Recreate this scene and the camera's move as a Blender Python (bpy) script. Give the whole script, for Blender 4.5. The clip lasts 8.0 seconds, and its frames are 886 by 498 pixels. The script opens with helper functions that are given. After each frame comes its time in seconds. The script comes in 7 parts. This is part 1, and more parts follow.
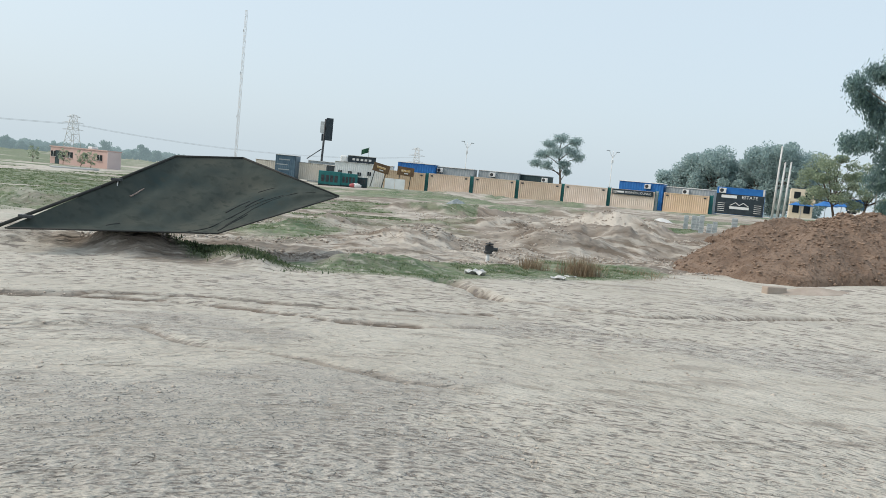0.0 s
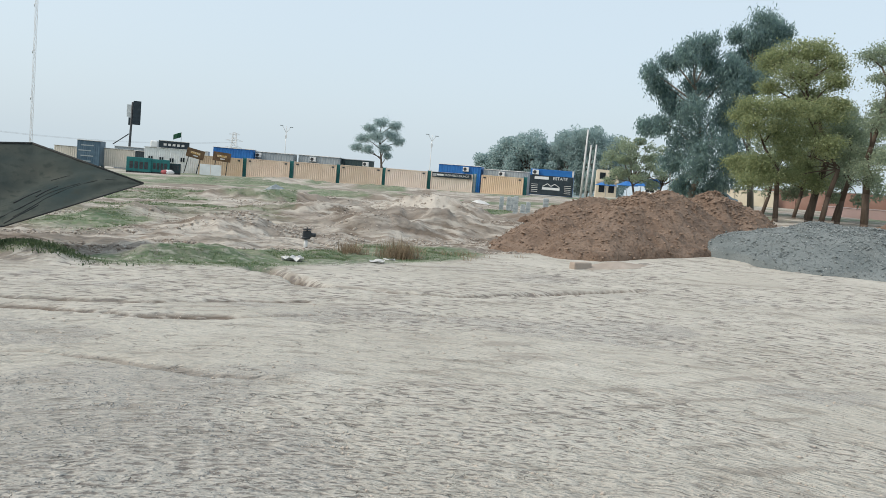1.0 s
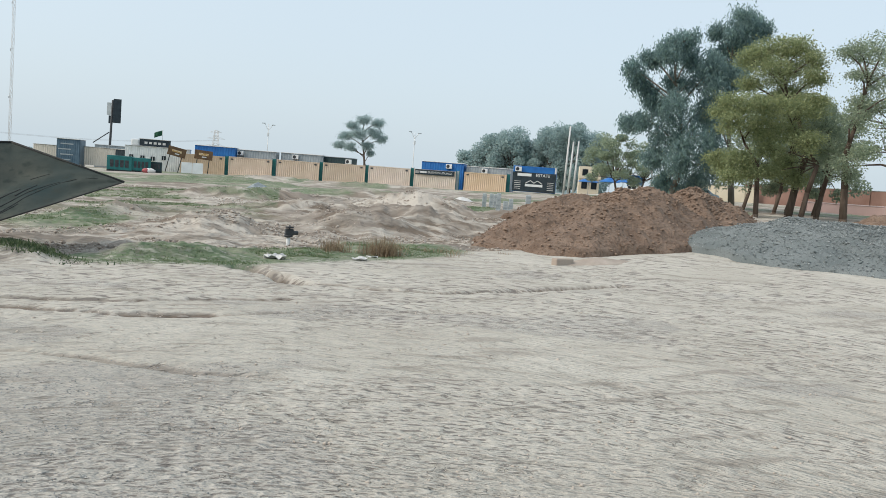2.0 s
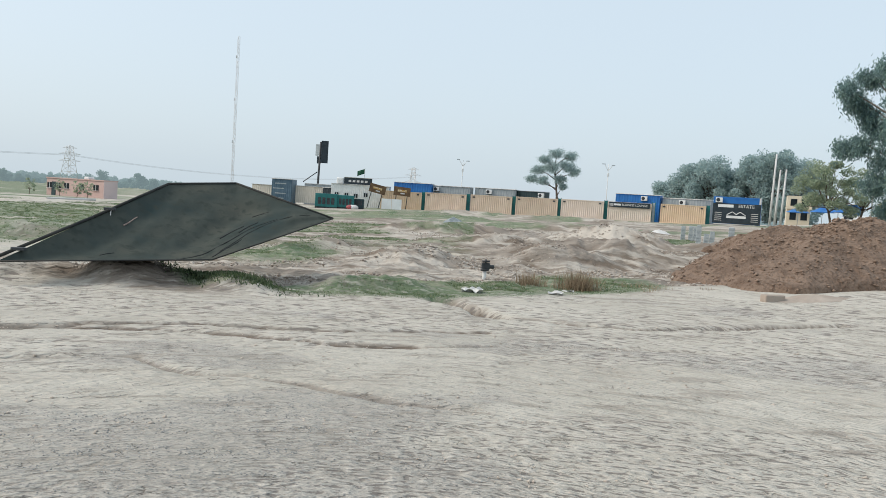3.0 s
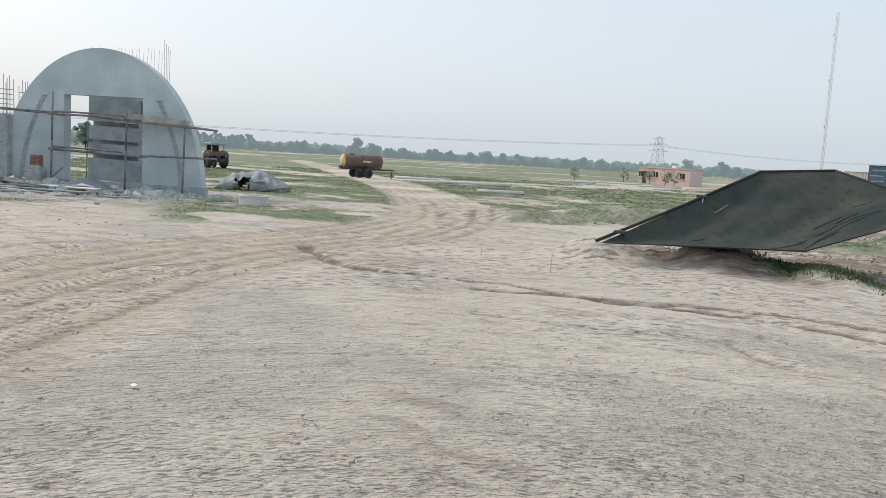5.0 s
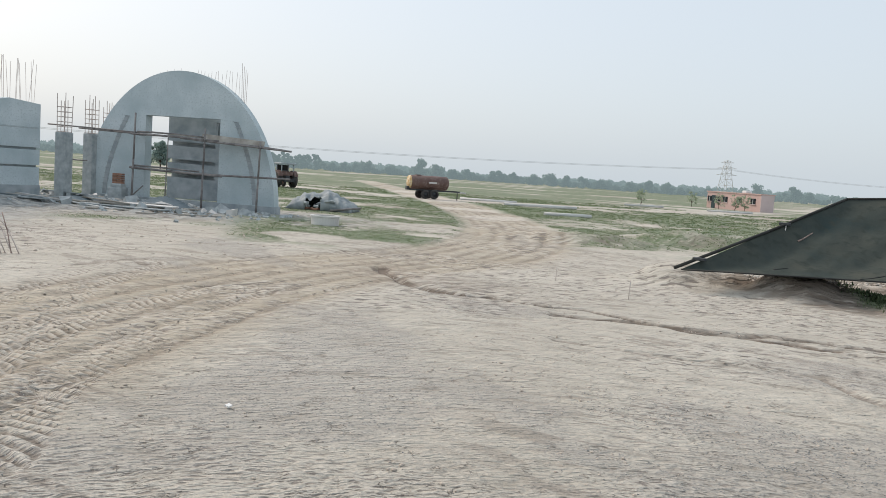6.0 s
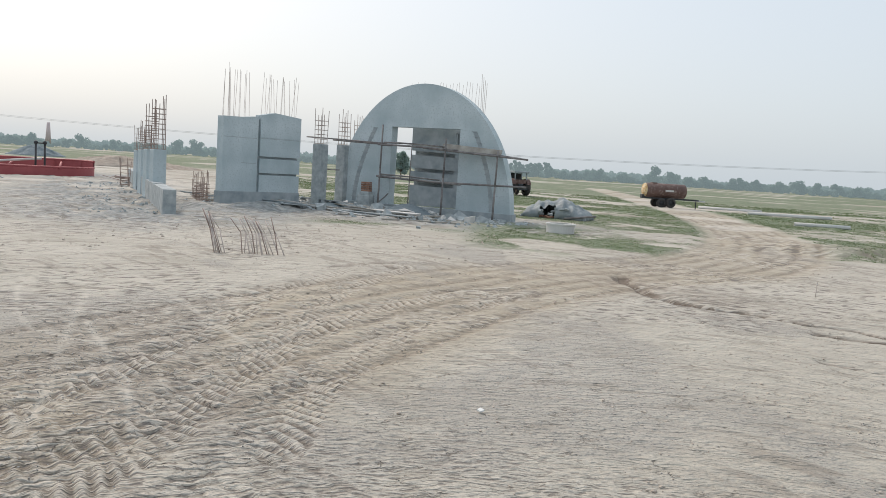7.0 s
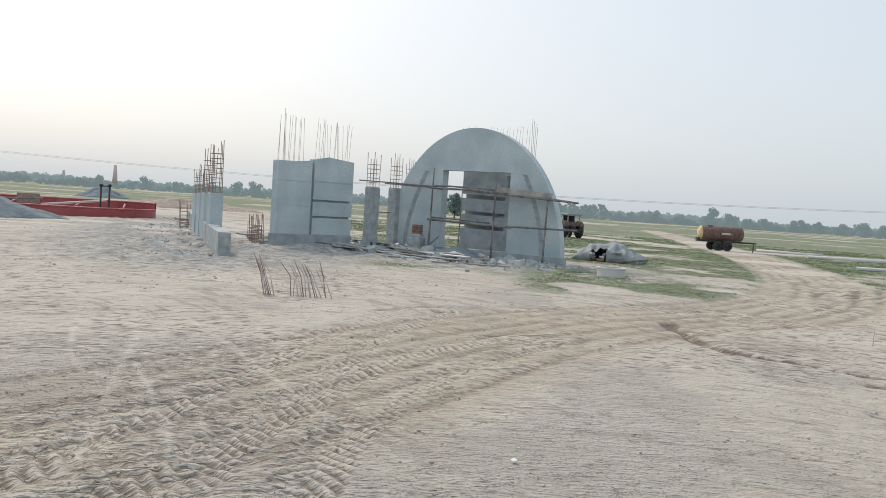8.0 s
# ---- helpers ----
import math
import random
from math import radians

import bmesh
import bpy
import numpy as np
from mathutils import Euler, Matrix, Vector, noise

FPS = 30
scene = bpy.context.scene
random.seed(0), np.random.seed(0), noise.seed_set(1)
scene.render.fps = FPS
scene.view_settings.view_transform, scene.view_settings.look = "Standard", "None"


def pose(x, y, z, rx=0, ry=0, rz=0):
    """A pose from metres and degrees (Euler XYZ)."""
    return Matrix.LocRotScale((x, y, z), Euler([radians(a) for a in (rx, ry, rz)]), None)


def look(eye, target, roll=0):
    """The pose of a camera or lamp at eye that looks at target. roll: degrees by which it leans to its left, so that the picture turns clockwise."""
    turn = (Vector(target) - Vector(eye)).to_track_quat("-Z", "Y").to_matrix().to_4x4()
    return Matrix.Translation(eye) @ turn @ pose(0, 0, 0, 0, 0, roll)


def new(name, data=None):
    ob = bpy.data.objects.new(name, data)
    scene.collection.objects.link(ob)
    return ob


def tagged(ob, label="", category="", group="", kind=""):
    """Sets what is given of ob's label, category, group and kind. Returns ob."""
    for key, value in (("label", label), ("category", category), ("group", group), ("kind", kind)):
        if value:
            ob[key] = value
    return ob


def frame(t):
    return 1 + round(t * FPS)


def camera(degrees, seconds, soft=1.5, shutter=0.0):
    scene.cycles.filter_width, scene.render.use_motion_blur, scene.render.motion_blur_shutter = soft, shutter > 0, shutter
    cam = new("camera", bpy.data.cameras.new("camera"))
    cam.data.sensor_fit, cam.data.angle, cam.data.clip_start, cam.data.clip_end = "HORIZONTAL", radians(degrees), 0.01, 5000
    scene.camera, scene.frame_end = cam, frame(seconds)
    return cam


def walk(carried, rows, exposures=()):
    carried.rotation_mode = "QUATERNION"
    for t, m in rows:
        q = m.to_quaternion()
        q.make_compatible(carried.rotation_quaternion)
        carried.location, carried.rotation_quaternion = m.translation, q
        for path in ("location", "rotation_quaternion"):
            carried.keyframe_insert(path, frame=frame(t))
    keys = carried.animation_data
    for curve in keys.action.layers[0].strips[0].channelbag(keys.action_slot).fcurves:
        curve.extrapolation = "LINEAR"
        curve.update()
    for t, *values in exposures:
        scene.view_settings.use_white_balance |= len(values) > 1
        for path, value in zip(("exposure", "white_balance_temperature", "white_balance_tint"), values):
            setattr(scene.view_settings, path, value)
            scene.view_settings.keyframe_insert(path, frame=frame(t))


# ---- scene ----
cam = camera(56.46, 8.0, soft=0.6)
ROWS = [
    (0.0, 0.0031, 0.0013, 1.9917, 0.5600, -4.3558, -5.4684),
    (0.5, 0.1022, 0.0541, 1.9979, -6.6677, -4.1582, -5.0152),
    (1.0, 0.1615, 0.0770, 1.9946, -11.7278, -4.3523, -4.6150),
    (1.2, 0.1798, 0.0859, 1.9967, -13.2033, -4.4712, -4.6396),
    (2.3, 0.1705, -0.0319, 1.9934, -12.3758, -4.4291, -3.9048),
    (2.5, 0.1474, -0.0512, 2.0035, -9.7585, -4.3093, -3.8493),
    (3.0, 0.0824, 0.0593, 2.0012, 0.3771, -3.0559, -3.6102),
    (3.5, -0.0084, 0.1285, 1.9811, 11.8942, -3.3505, -3.4839),
    (4.0, -0.0165, 0.1246, 1.9711, 25.4350, -4.4071, -3.5613),
    (4.5, -0.0885, 0.1267, 1.9589, 36.2914, -6.0622, -3.9923),
    (4.7, -0.0988, 0.0921, 1.9620, 38.1726, -6.4415, -3.6033),
    (5.8, -0.3038, -0.0557, 2.0119, 41.4886, -5.4041, -3.6340),
    (6.0, -0.3631, -0.0996, 1.9974, 43.5673, -5.0945, -3.9271),
    (6.5, -0.4727, -0.1853, 1.9862, 50.6792, -5.4470, -4.1267),
    (7.0, -0.5841, -0.1861, 1.9709, 59.4350, -5.5802, -3.6378),
    (7.5, -0.5401, -0.1517, 2.0203, 64.5735, -3.9156, -3.0139),
    (8.0, -0.4491, -0.0811, 2.0502, 63.2023, -2.9627, -3.6995),
]
walk(cam, [(t, pose(x, y, z, 90 + pitch, roll, yaw)) for t, x, y, z, yaw, pitch, roll in ROWS],
     [(0.0, 0.06, 6500, 10), (3.5, 0.06, 6520, 11), (4.5, 0.05, 6680, 13), (6.0, 0.0, 6740, 14), (8.0, -0.07, 6760, 14)])

# ---------------------------------------------------------------- sky and sun
SUN_AZ, SUN_EL = -95.0, 42.0   # degrees clockwise from +y, and above the horizon
world = bpy.data.worlds.new("hazy_sky")
scene.world = world
world.use_nodes = True
wn, wl = world.node_tree.nodes, world.node_tree.links
wn.clear()
sky = wn.new("ShaderNodeTexSky")
sky.sky_type, sky.sun_disc = "NISHITA", False
sky.sun_elevation, sky.sun_rotation = radians(SUN_EL), radians(SUN_AZ)
sky.air_density, sky.dust_density, sky.ozone_density, sky.altitude = 1.0, 6.0, 1.0, 200
sky_bg, haze_bg, add, wout = wn.new("ShaderNodeBackground"), wn.new("ShaderNodeBackground"), wn.new("ShaderNodeAddShader"), wn.new("ShaderNodeOutputWorld")
sky_bg.inputs["Strength"].default_value = 0.046
haze_bg.inputs["Color"].default_value = (0.57, 0.67, 0.735, 1)   # high thin cloud over the whole sky
haze_bg.inputs["Strength"].default_value = 0.955
wl.new(sky.outputs[0], sky_bg.inputs[0])
wl.new(sky_bg.outputs[0], add.inputs[0])
wl.new(haze_bg.outputs[0], add.inputs[1])
wl.new(add.outputs[0], wout.inputs[0])
sun = new("sun", bpy.data.lights.new("sun", "SUN"))
sun.data.energy, sun.data.angle, sun.data.color = 1.8, radians(16), (1.0, 0.93, 0.84)
sa, se = radians(SUN_AZ), radians(SUN_EL)
sun.matrix_world = look((math.sin(sa) * math.cos(se) * 50, math.cos(sa) * math.cos(se) * 50, math.sin(se) * 50), (0, 0, 0))

# ---------------------------------------------------------------- materials
def surf(name, c1, c2, scale=3.0, rough=0.85, bump=0.3, bscale=40.0, metal=0.0, c3=None, stain=0.35, vary=0.0, dist=0.02, streak=1.0, spec=0.4):
    """Two-scale procedural surface: broad stains from c1 to c2, fine grain, optional third tone, relief."""
    m = bpy.data.materials.new(name)
    m.use_nodes = True
    n, l = m.node_tree.nodes, m.node_tree.links
    b = n["Principled BSDF"]
    co = n.new("ShaderNodeTexCoord")
    mp = n.new("ShaderNodeMapping")
    mp.inputs["Scale"].default_value = (1, 1, streak)
    l.new(co.outputs["Object"], mp.inputs[0])
    big, fine = n.new("ShaderNodeTexNoise"), n.new("ShaderNodeTexNoise")
    big.inputs["Scale"].default_value, big.inputs["Detail"].default_value = scale, 6
    fine.inputs["Scale"].default_value, fine.inputs["Detail"].default_value = bscale, 4
    l.new(mp.outputs[0], big.inputs[0])
    l.new(co.outputs["Object"], fine.inputs[0])
    r = n.new("ShaderNodeValToRGB")
    r.color_ramp.elements[0].position, r.color_ramp.elements[1].position = 0.5 - stain * 0.5, 0.5 + stain * 0.5
    r.color_ramp.elements[0].color, r.color_ramp.elements[1].color = (*c1, 1), (*c2, 1)
    l.new(big.outputs[0], r.inputs[0])
    out = r.outputs[0]
    if c3:
        mx, rr = n.new("ShaderNodeMix"), n.new("ShaderNodeValToRGB")
        mx.data_type = "RGBA"
        rr.color_ramp.elements[0].position, rr.color_ramp.elements[1].position = 0.52, 0.68
        l.new(fine.outputs[0], rr.inputs[0])
        l.new(rr.outputs[0], mx.inputs[0])
        l.new(out, mx.inputs[6])
        mx.inputs[7].default_value = (*c3, 1)
        out = mx.outputs[2]
    if vary:
        hs, oi, mr = n.new("ShaderNodeHueSaturation"), n.new("ShaderNodeObjectInfo"), n.new("ShaderNodeMapRange")
        mr.inputs[3].default_value, mr.inputs[4].default_value = 1 - vary, 1 + vary
        l.new(oi.outputs["Random"], mr.inputs[0])
        l.new(mr.outputs[0], hs.inputs["Value"])
        l.new(out, hs.inputs["Color"])
        out = hs.outputs[0]
    l.new(out, b.inputs["Base Color"])
    b.inputs["Roughness"].default_value, b.inputs["Metallic"].default_value = rough, metal
    b.inputs["Specular IOR Level"].default_value = spec
    if bump:
        bp = n.new("ShaderNodeBump")
        bp.inputs["Strength"].default_value, bp.inputs["Distance"].default_value = bump, dist
        l.new(fine.outputs[0], bp.inputs["Height"])
        l.new(bp.outputs[0], b.inputs["Normal"])
    return m


def leafy(name, c1, c2, c3, through_light=0.5):
    """Leaves: tone differs from leaf to leaf, some light passes through."""
    m = bpy.data.materials.new(name)
    m.use_nodes = True
    n, l = m.node_tree.nodes, m.node_tree.links
    b = n["Principled BSDF"]
    g, r = n.new("ShaderNodeNewGeometry"), n.new("ShaderNodeValToRGB")
    r.color_ramp.elements[0].color, r.color_ramp.elements[1].color = (*c1, 1), (*c3, 1)
    e = r.color_ramp.elements.new(0.55)
    e.color = (*c2, 1)
    l.new(g.outputs["Random Per Island"], r.inputs[0])
    l.new(r.outputs[0], b.inputs["Base Color"])
    b.inputs["Roughness"].default_value = 0.6
    t, mx = n.new("ShaderNodeBsdfTranslucent"), n.new("ShaderNodeMixShader")
    l.new(r.outputs[0], t.inputs[0])
    mx.inputs[0].default_value = through_light
    l.new(b.outputs[0], mx.inputs[1])
    l.new(t.outputs[0], mx.inputs[2])
    l.new(mx.outputs[0], n["Material Output"].inputs[0])
    return m


CONCRETE = surf("grey_plaster", (0.40, 0.485, 0.51), (0.57, 0.64, 0.665), 0.8, 0.9, 0.35, 14, stain=0.35, c3=(0.42, 0.49, 0.51))
# damp plinth grey, reused to paint shade into wall recesses
PLINTH = surf("damp_plinth_and_recess_shade", (0.27, 0.315, 0.335), (0.44, 0.475, 0.49), 2.6, 0.9, 0.3, 20, stain=0.4)
ROUGH_CONC = surf("rough_concrete", (0.28, 0.315, 0.325), (0.47, 0.505, 0.51), 4.0, 0.95, 0.5, 30, stain=0.35)
RUST = surf("rusty_steel", (0.23, 0.17, 0.15), (0.35, 0.265, 0.23), 6, 0.8, 0.2, 60)
REBAR = surf("new_rebar", (0.42, 0.36, 0.335), (0.55, 0.475, 0.43), 6, 0.7, 0.1, 60)
BAMBOO = surf("scaffold_pole_wood", (0.15, 0.14, 0.14), (0.28, 0.265, 0.255), 5, 0.8, 0.2, 50)
BRICK = surf("clay_brick", (0.24, 0.13, 0.09), (0.34, 0.19, 0.13), 8, 0.9, 0.3, 60, vary=0.2)
SOIL = surf("brown_excavated_soil", (0.145, 0.098, 0.070), (0.245, 0.174, 0.128), 1.4, 0.97, 1.0, 9, c3=(0.12, 0.076, 0.052), dist=0.10)
PALE_SOIL = surf("pale_silt_clod", (0.33, 0.27, 0.22), (0.46, 0.39, 0.33), 1.2, 0.97, 0.6, 18, dist=0.04)
CRUSH = surf("crushed_stone", (0.13, 0.15, 0.148), (0.21, 0.23, 0.225), 1.0, 0.95, 0.6, 26, c3=(0.12, 0.135, 0.133), dist=0.02)
BLUECRUSH = surf("blue_grey_crush", (0.13, 0.17, 0.19), (0.22, 0.26, 0.28), 1.0, 0.95, 0.8, 12, dist=0.06)
NET = surf("dark_green_shade_net", (0.029, 0.046, 0.047), (0.088, 0.090, 0.074), 0.8, 0.95, 0.3, 5, c3=(0.045, 0.054, 0.048), dist=0.05, spec=0.08, stain=0.5)
NET_EDGE = surf("net_hem", (0.018, 0.02, 0.02), (0.04, 0.04, 0.036), 2, 0.8, 0.1, 30)
BEIGE = surf("beige_container_paint", (0.61, 0.465, 0.35), (0.71, 0.565, 0.445), 0.7, 0.55, 0.05, 20, vary=0.06)
PINKBEIGE = surf("pale_container_paint", (0.62, 0.51, 0.42), (0.72, 0.61, 0.52), 0.7, 0.55, 0.05, 20, vary=0.05)
OCHRE = surf("ochre_container_paint", (0.62, 0.45, 0.30), (0.70, 0.53, 0.375), 0.7, 0.55, 0.05, 20)
TEAL = surf("teal_green_sheet", (0.012, 0.12, 0.12), (0.025, 0.18, 0.175), 1.5, 0.6, 0.1, 20)
BLUE = surf("blue_sheet", (0.01, 0.11, 0.36), (0.02, 0.17, 0.47), 1.2, 0.5, 0.05, 20)
GREYSHEET = surf("grey_cabin_sheet", (0.25, 0.29, 0.31), (0.36, 0.40, 0.42), 1.2, 0.6, 0.05, 20)
DARKSHEET = surf("dark_cabin_sheet", (0.015, 0.035, 0.04), (0.03, 0.06, 0.065), 1.2, 0.6, 0.05, 20)
SIGN_DARK = surf("dark_sign_panel", (0.012, 0.022, 0.03), (0.028, 0.042, 0.052), 1.5, 0.5, 0.02, 20)
WHITE = surf("white_paint", (0.62, 0.63, 0.62), (0.76, 0.77, 0.76), 1.0, 0.5, 0.05, 20)
OFFWHITE = surf("dusty_white_sheet", (0.52, 0.51, 0.49), (0.68, 0.67, 0.65), 1.0, 0.7, 0.1, 20)
BLACK = surf("dusty_black_rubber", (0.022, 0.022, 0.023), (0.075, 0.07, 0.065), 4, 0.8, 0.2, 30)
GLASS = surf("dark_window_glass", (0.01, 0.014, 0.018), (0.02, 0.026, 0.03), 1, 0.15, 0.0)
STEEL = surf("galvanised_steel", (0.42, 0.44, 0.45), (0.55, 0.57, 0.58), 3, 0.5, 0.05, 30, metal=0.5)
DARKSTEEL = surf("dark_steel", (0.025, 0.028, 0.032), (0.06, 0.065, 0.07), 3, 0.6, 0.1, 30)
RED = surf("red_oxide_paint", (0.30, 0.062, 0.068), (0.40, 0.10, 0.105), 0.6, 0.6, 0.1, 20, stain=0.5)
MAROON = surf("maroon_tank_paint", (0.10, 0.058, 0.048), (0.19, 0.115, 0.098), 0.9, 0.6, 0.1, 6, c3=(0.25, 0.185, 0.165), stain=0.5)
YELLOW = surf("worn_yellow_paint", (0.46, 0.25, 0.06), (0.68, 0.55, 0.34), 3.5, 0.6, 0.1, 7, c3=(0.72, 0.68, 0.60), stain=0.2)
PINK = surf("pink_wall_paint", (0.52, 0.36, 0.325), (0.60, 0.43, 0.39), 0.4, 0.85, 0.1, 20)
PINK2 = surf("pale_pink_wall_paint", (0.56, 0.46, 0.45), (0.64, 0.53, 0.52), 0.4, 0.85, 0.1, 20)
GREYTARP = surf("grey_blue_tarpaulin", (0.17, 0.205, 0.22), (0.34, 0.375, 0.385), 2.2, 0.7, 0.3, 6, stain=0.3)
BARK = surf("grey_brown_bark", (0.07, 0.05, 0.038), (0.15, 0.115, 0.09), 3, 0.95, 0.6, 25, streak=0.25)
PALEBARK = surf("pale_gum_bark", (0.17, 0.145, 0.12), (0.30, 0.265, 0.225), 2, 0.9, 0.3, 20, streak=0.25)
WALLBRICK = surf("boundary_brickwork", (0.20, 0.115, 0.09), (0.29, 0.18, 0.145), 0.5, 0.95, 0.3, 6)
TIMBER = surf("weathered_board", (0.24, 0.22, 0.19), (0.42, 0.40, 0.36), 2.5, 0.85, 0.2, 30)
CREAM = surf("cream_wall_paint", (0.55, 0.48, 0.36), (0.64, 0.57, 0.45), 0.5, 0.85, 0.1, 20)
# gum leaf colour is lifted and blued, so haze sits in the tone
EUC_LEAF = leafy("gum_leaves", (0.178, 0.274, 0.285), (0.235, 0.350, 0.338), (0.304, 0.427, 0.367))
ACACIA_LEAF = leafy("acacia_leaves", (0.235, 0.29, 0.15), (0.325, 0.375, 0.19), (0.44, 0.465, 0.24))
# likewise brightened and blued in place of haze
ACACIA_DULL = leafy("dull_acacia_leaves", (0.253, 0.322, 0.246), (0.342, 0.415, 0.288), (0.444, 0.501, 0.344))
# the next two leaf tones are paled and blued to paint in haze
HAZY_LEAF = leafy("hazed_field_leaves", (0.26, 0.36, 0.345), (0.31, 0.41, 0.385), (0.37, 0.46, 0.41))
HAZED_YARD_LEAF = leafy("hazed_yard_leaves", (0.30, 0.41, 0.42), (0.37, 0.48, 0.475), (0.44, 0.55, 0.52))
GRASS = leafy("field_grass", (0.105, 0.160, 0.080), (0.155, 0.210, 0.105), (0.25, 0.275, 0.155))
DRYGRASS = leafy("dry_weeds", (0.24, 0.175, 0.11), (0.33, 0.25, 0.165), (0.42, 0.34, 0.24))


# ---------------------------------------------------------------- builders
def polar(az, r):
    """A place by bearing (degrees clockwise from +y) and range."""
    return r * math.sin(radians(az)), r * math.cos(radians(az))


def add_box(bm, x, y, z, sx, sy, sz, rot=None, bevel=0.0):
    """Box with its middle at x, y and its foot at z."""
    m = Matrix.Translation((x, y, z + sz / 2)) @ (rot if rot else Matrix()) @ Matrix.Diagonal((sx, sy, sz, 1))
    made = bmesh.ops.create_cube(bm, size=1, matrix=m)
    if bevel:
        edges = {e for v in made["verts"] for e in v.link_edges}
        bmesh.ops.bevel(bm, geom=list(edges), offset=bevel, segments=2, affect="EDGES", profile=0.5)


def add_tube(bm, p, q, r0, r1=None, seg=8):
    """Tapered round bar from p to q."""
    p, q = Vector(p), Vector(q)
    d = q - p
    if d.length < 1e-6:
        return
    m = Matrix.Translation((p + q) / 2) @ d.to_track_quat("Z", "Y").to_matrix().to_4x4()
    bmesh.ops.create_cone(bm, cap_ends=True, segments=seg, radius1=r0, radius2=r0 if r1 is None else r1, depth=d.length, matrix=m)


def add_path(bm, pts, r0, r1, seg=7):
    """Bent tapered bar through pts."""
    k = len(pts) - 1
    for i in range(k):
        a, b = r0 + (r1 - r0) * i / k, r0 + (r1 - r0) * (i + 1) / k
        add_tube(bm, pts[i], pts[i + 1], a, b, seg)


def thing(name, x, y, z, rz=0.0, label="", category="", group="", kind="", rx=0.0, ry=0.0):
    ob = new(name)
    ob.matrix_basis = pose(x, y, z, rx, ry, rz)
    return tagged(ob, label, category, group, kind)


def part(name, bm, material, parent=None, label="", smooth=False):
    me = bpy.data.meshes.new(name)
    bm.to_mesh(me)
    bm.free()
    me.materials.append(material)
    if smooth:
        for p in me.polygons:
            p.use_smooth = True
    ob = new(name, me)
    ob.parent = parent
    if label:
        ob["label"] = label
    return ob


def box_part(name, parent, material, x, y, z, sx, sy, sz, label="", bevel=0.01, rot=None):
    bm = bmesh.new()
    add_box(bm, x, y, z, sx, sy, sz, rot, min(bevel, 0.3 * min(sx, sy, sz)))
    return part(name, bm, material, parent, label)


def tube_part(name, parent, material, p, q, r0, r1=None, seg=8, label=""):
    bm = bmesh.new()
    add_tube(bm, p, q, r0, r1, seg)
    return part(name, bm, material, parent, label, smooth=True)


def mesh_from(name, verts, faces, material, parent=None, smooth=False):
    me = bpy.data.meshes.new(name)
    me.from_pydata(verts, [], faces)
    me.materials.append(material)
    if smooth:
        for p in me.polygons:
            p.use_smooth = True
    ob = new(name, me)
    ob.parent = parent
    return ob


# ---------------------------------------------------------------- relief of the ground
def lattice(ix, iy, seed):
    h = (ix.astype(np.int64) * 374761393 + iy.astype(np.int64) * 668265263 + seed * 974711) & 0x7FFFFFFF
    h = ((h ^ (h >> 13)) * 1274126177) & 0x7FFFFFFF
    return ((h ^ (h >> 16)) & 0xFFFF) / 65535.0


def vnoise(x, y, seed=0):
    fx, fy = np.floor(x), np.floor(y)
    u, v = x - fx, y - fy
    u, v = u * u * (3 - 2 * u), v * v * (3 - 2 * v)
    a, b = lattice(fx, fy, seed), lattice(fx + 1, fy, seed)
    c, d = lattice(fx, fy + 1, seed), lattice(fx + 1, fy + 1, seed)
    return (a + (b - a) * u) * (1 - v) + (c + (d - c) * u) * v


def fbm(x, y, seed=0, octaves=4):
    total, amp, norm = 0.0, 1.0, 0.0
    for k in range(octaves):
        total = total + amp * vnoise(x * 2.03 ** k + 17.3 * k, y * 2.03 ** k - 9.1 * k, seed + k)
        norm += amp
        amp *= 0.5
    return total / norm


def sstep(a, b, x):
    t = np.clip((x - a) / (b - a), 0, 1)
    return t * t * (3 - 2 * t)


def spline(points, per=6):
    p = np.array([points[0], *points, points[-1]], float)
    out = []
    for i in range(1, len(p) - 2):
        for t in np.linspace(0, 1, per, endpoint=False):
            out.append(0.5 * (2 * p[i] + (p[i + 1] - p[i - 1]) * t + (2 * p[i - 1] - 5 * p[i] + 4 * p[i + 1] - p[i + 2]) * t * t
                              + (3 * p[i] - p[i - 1] - 3 * p[i + 1] + p[i + 2]) * t ** 3))
    return np.array(out + [p[-2]])


def along(x, y, points, reach):
    """Signed distance from a bent line and the length run along it; far away: 99."""
    d, s = np.full(x.shape, 99.0), np.zeros(x.shape)
    run = 0.0
    for a, b in zip(points[:-1], points[1:]):
        e = b - a
        ln = math.hypot(*e)
        sel = np.nonzero((x > min(a[0], b[0]) - reach) & (x < max(a[0], b[0]) + reach) & (y > min(a[1], b[1]) - reach) & (y < max(a[1], b[1]) + reach))
        px, py = x[sel] - a[0], y[sel] - a[1]
        t = np.clip((px * e[0] + py * e[1]) / (ln * ln), 0, 1)
        qx, qy = px - t * e[0], py - t * e[1]
        dd = np.hypot(qx, qy) * np.where(e[0] * qy - e[1] * qx < 0, -1, 1)
        better = np.abs(dd) < np.abs(d[sel])
        d[sel] = np.where(better, dd, d[sel])
        s[sel] = np.where(better, run + t * ln, s[sel])
        run += ln
    return d, s


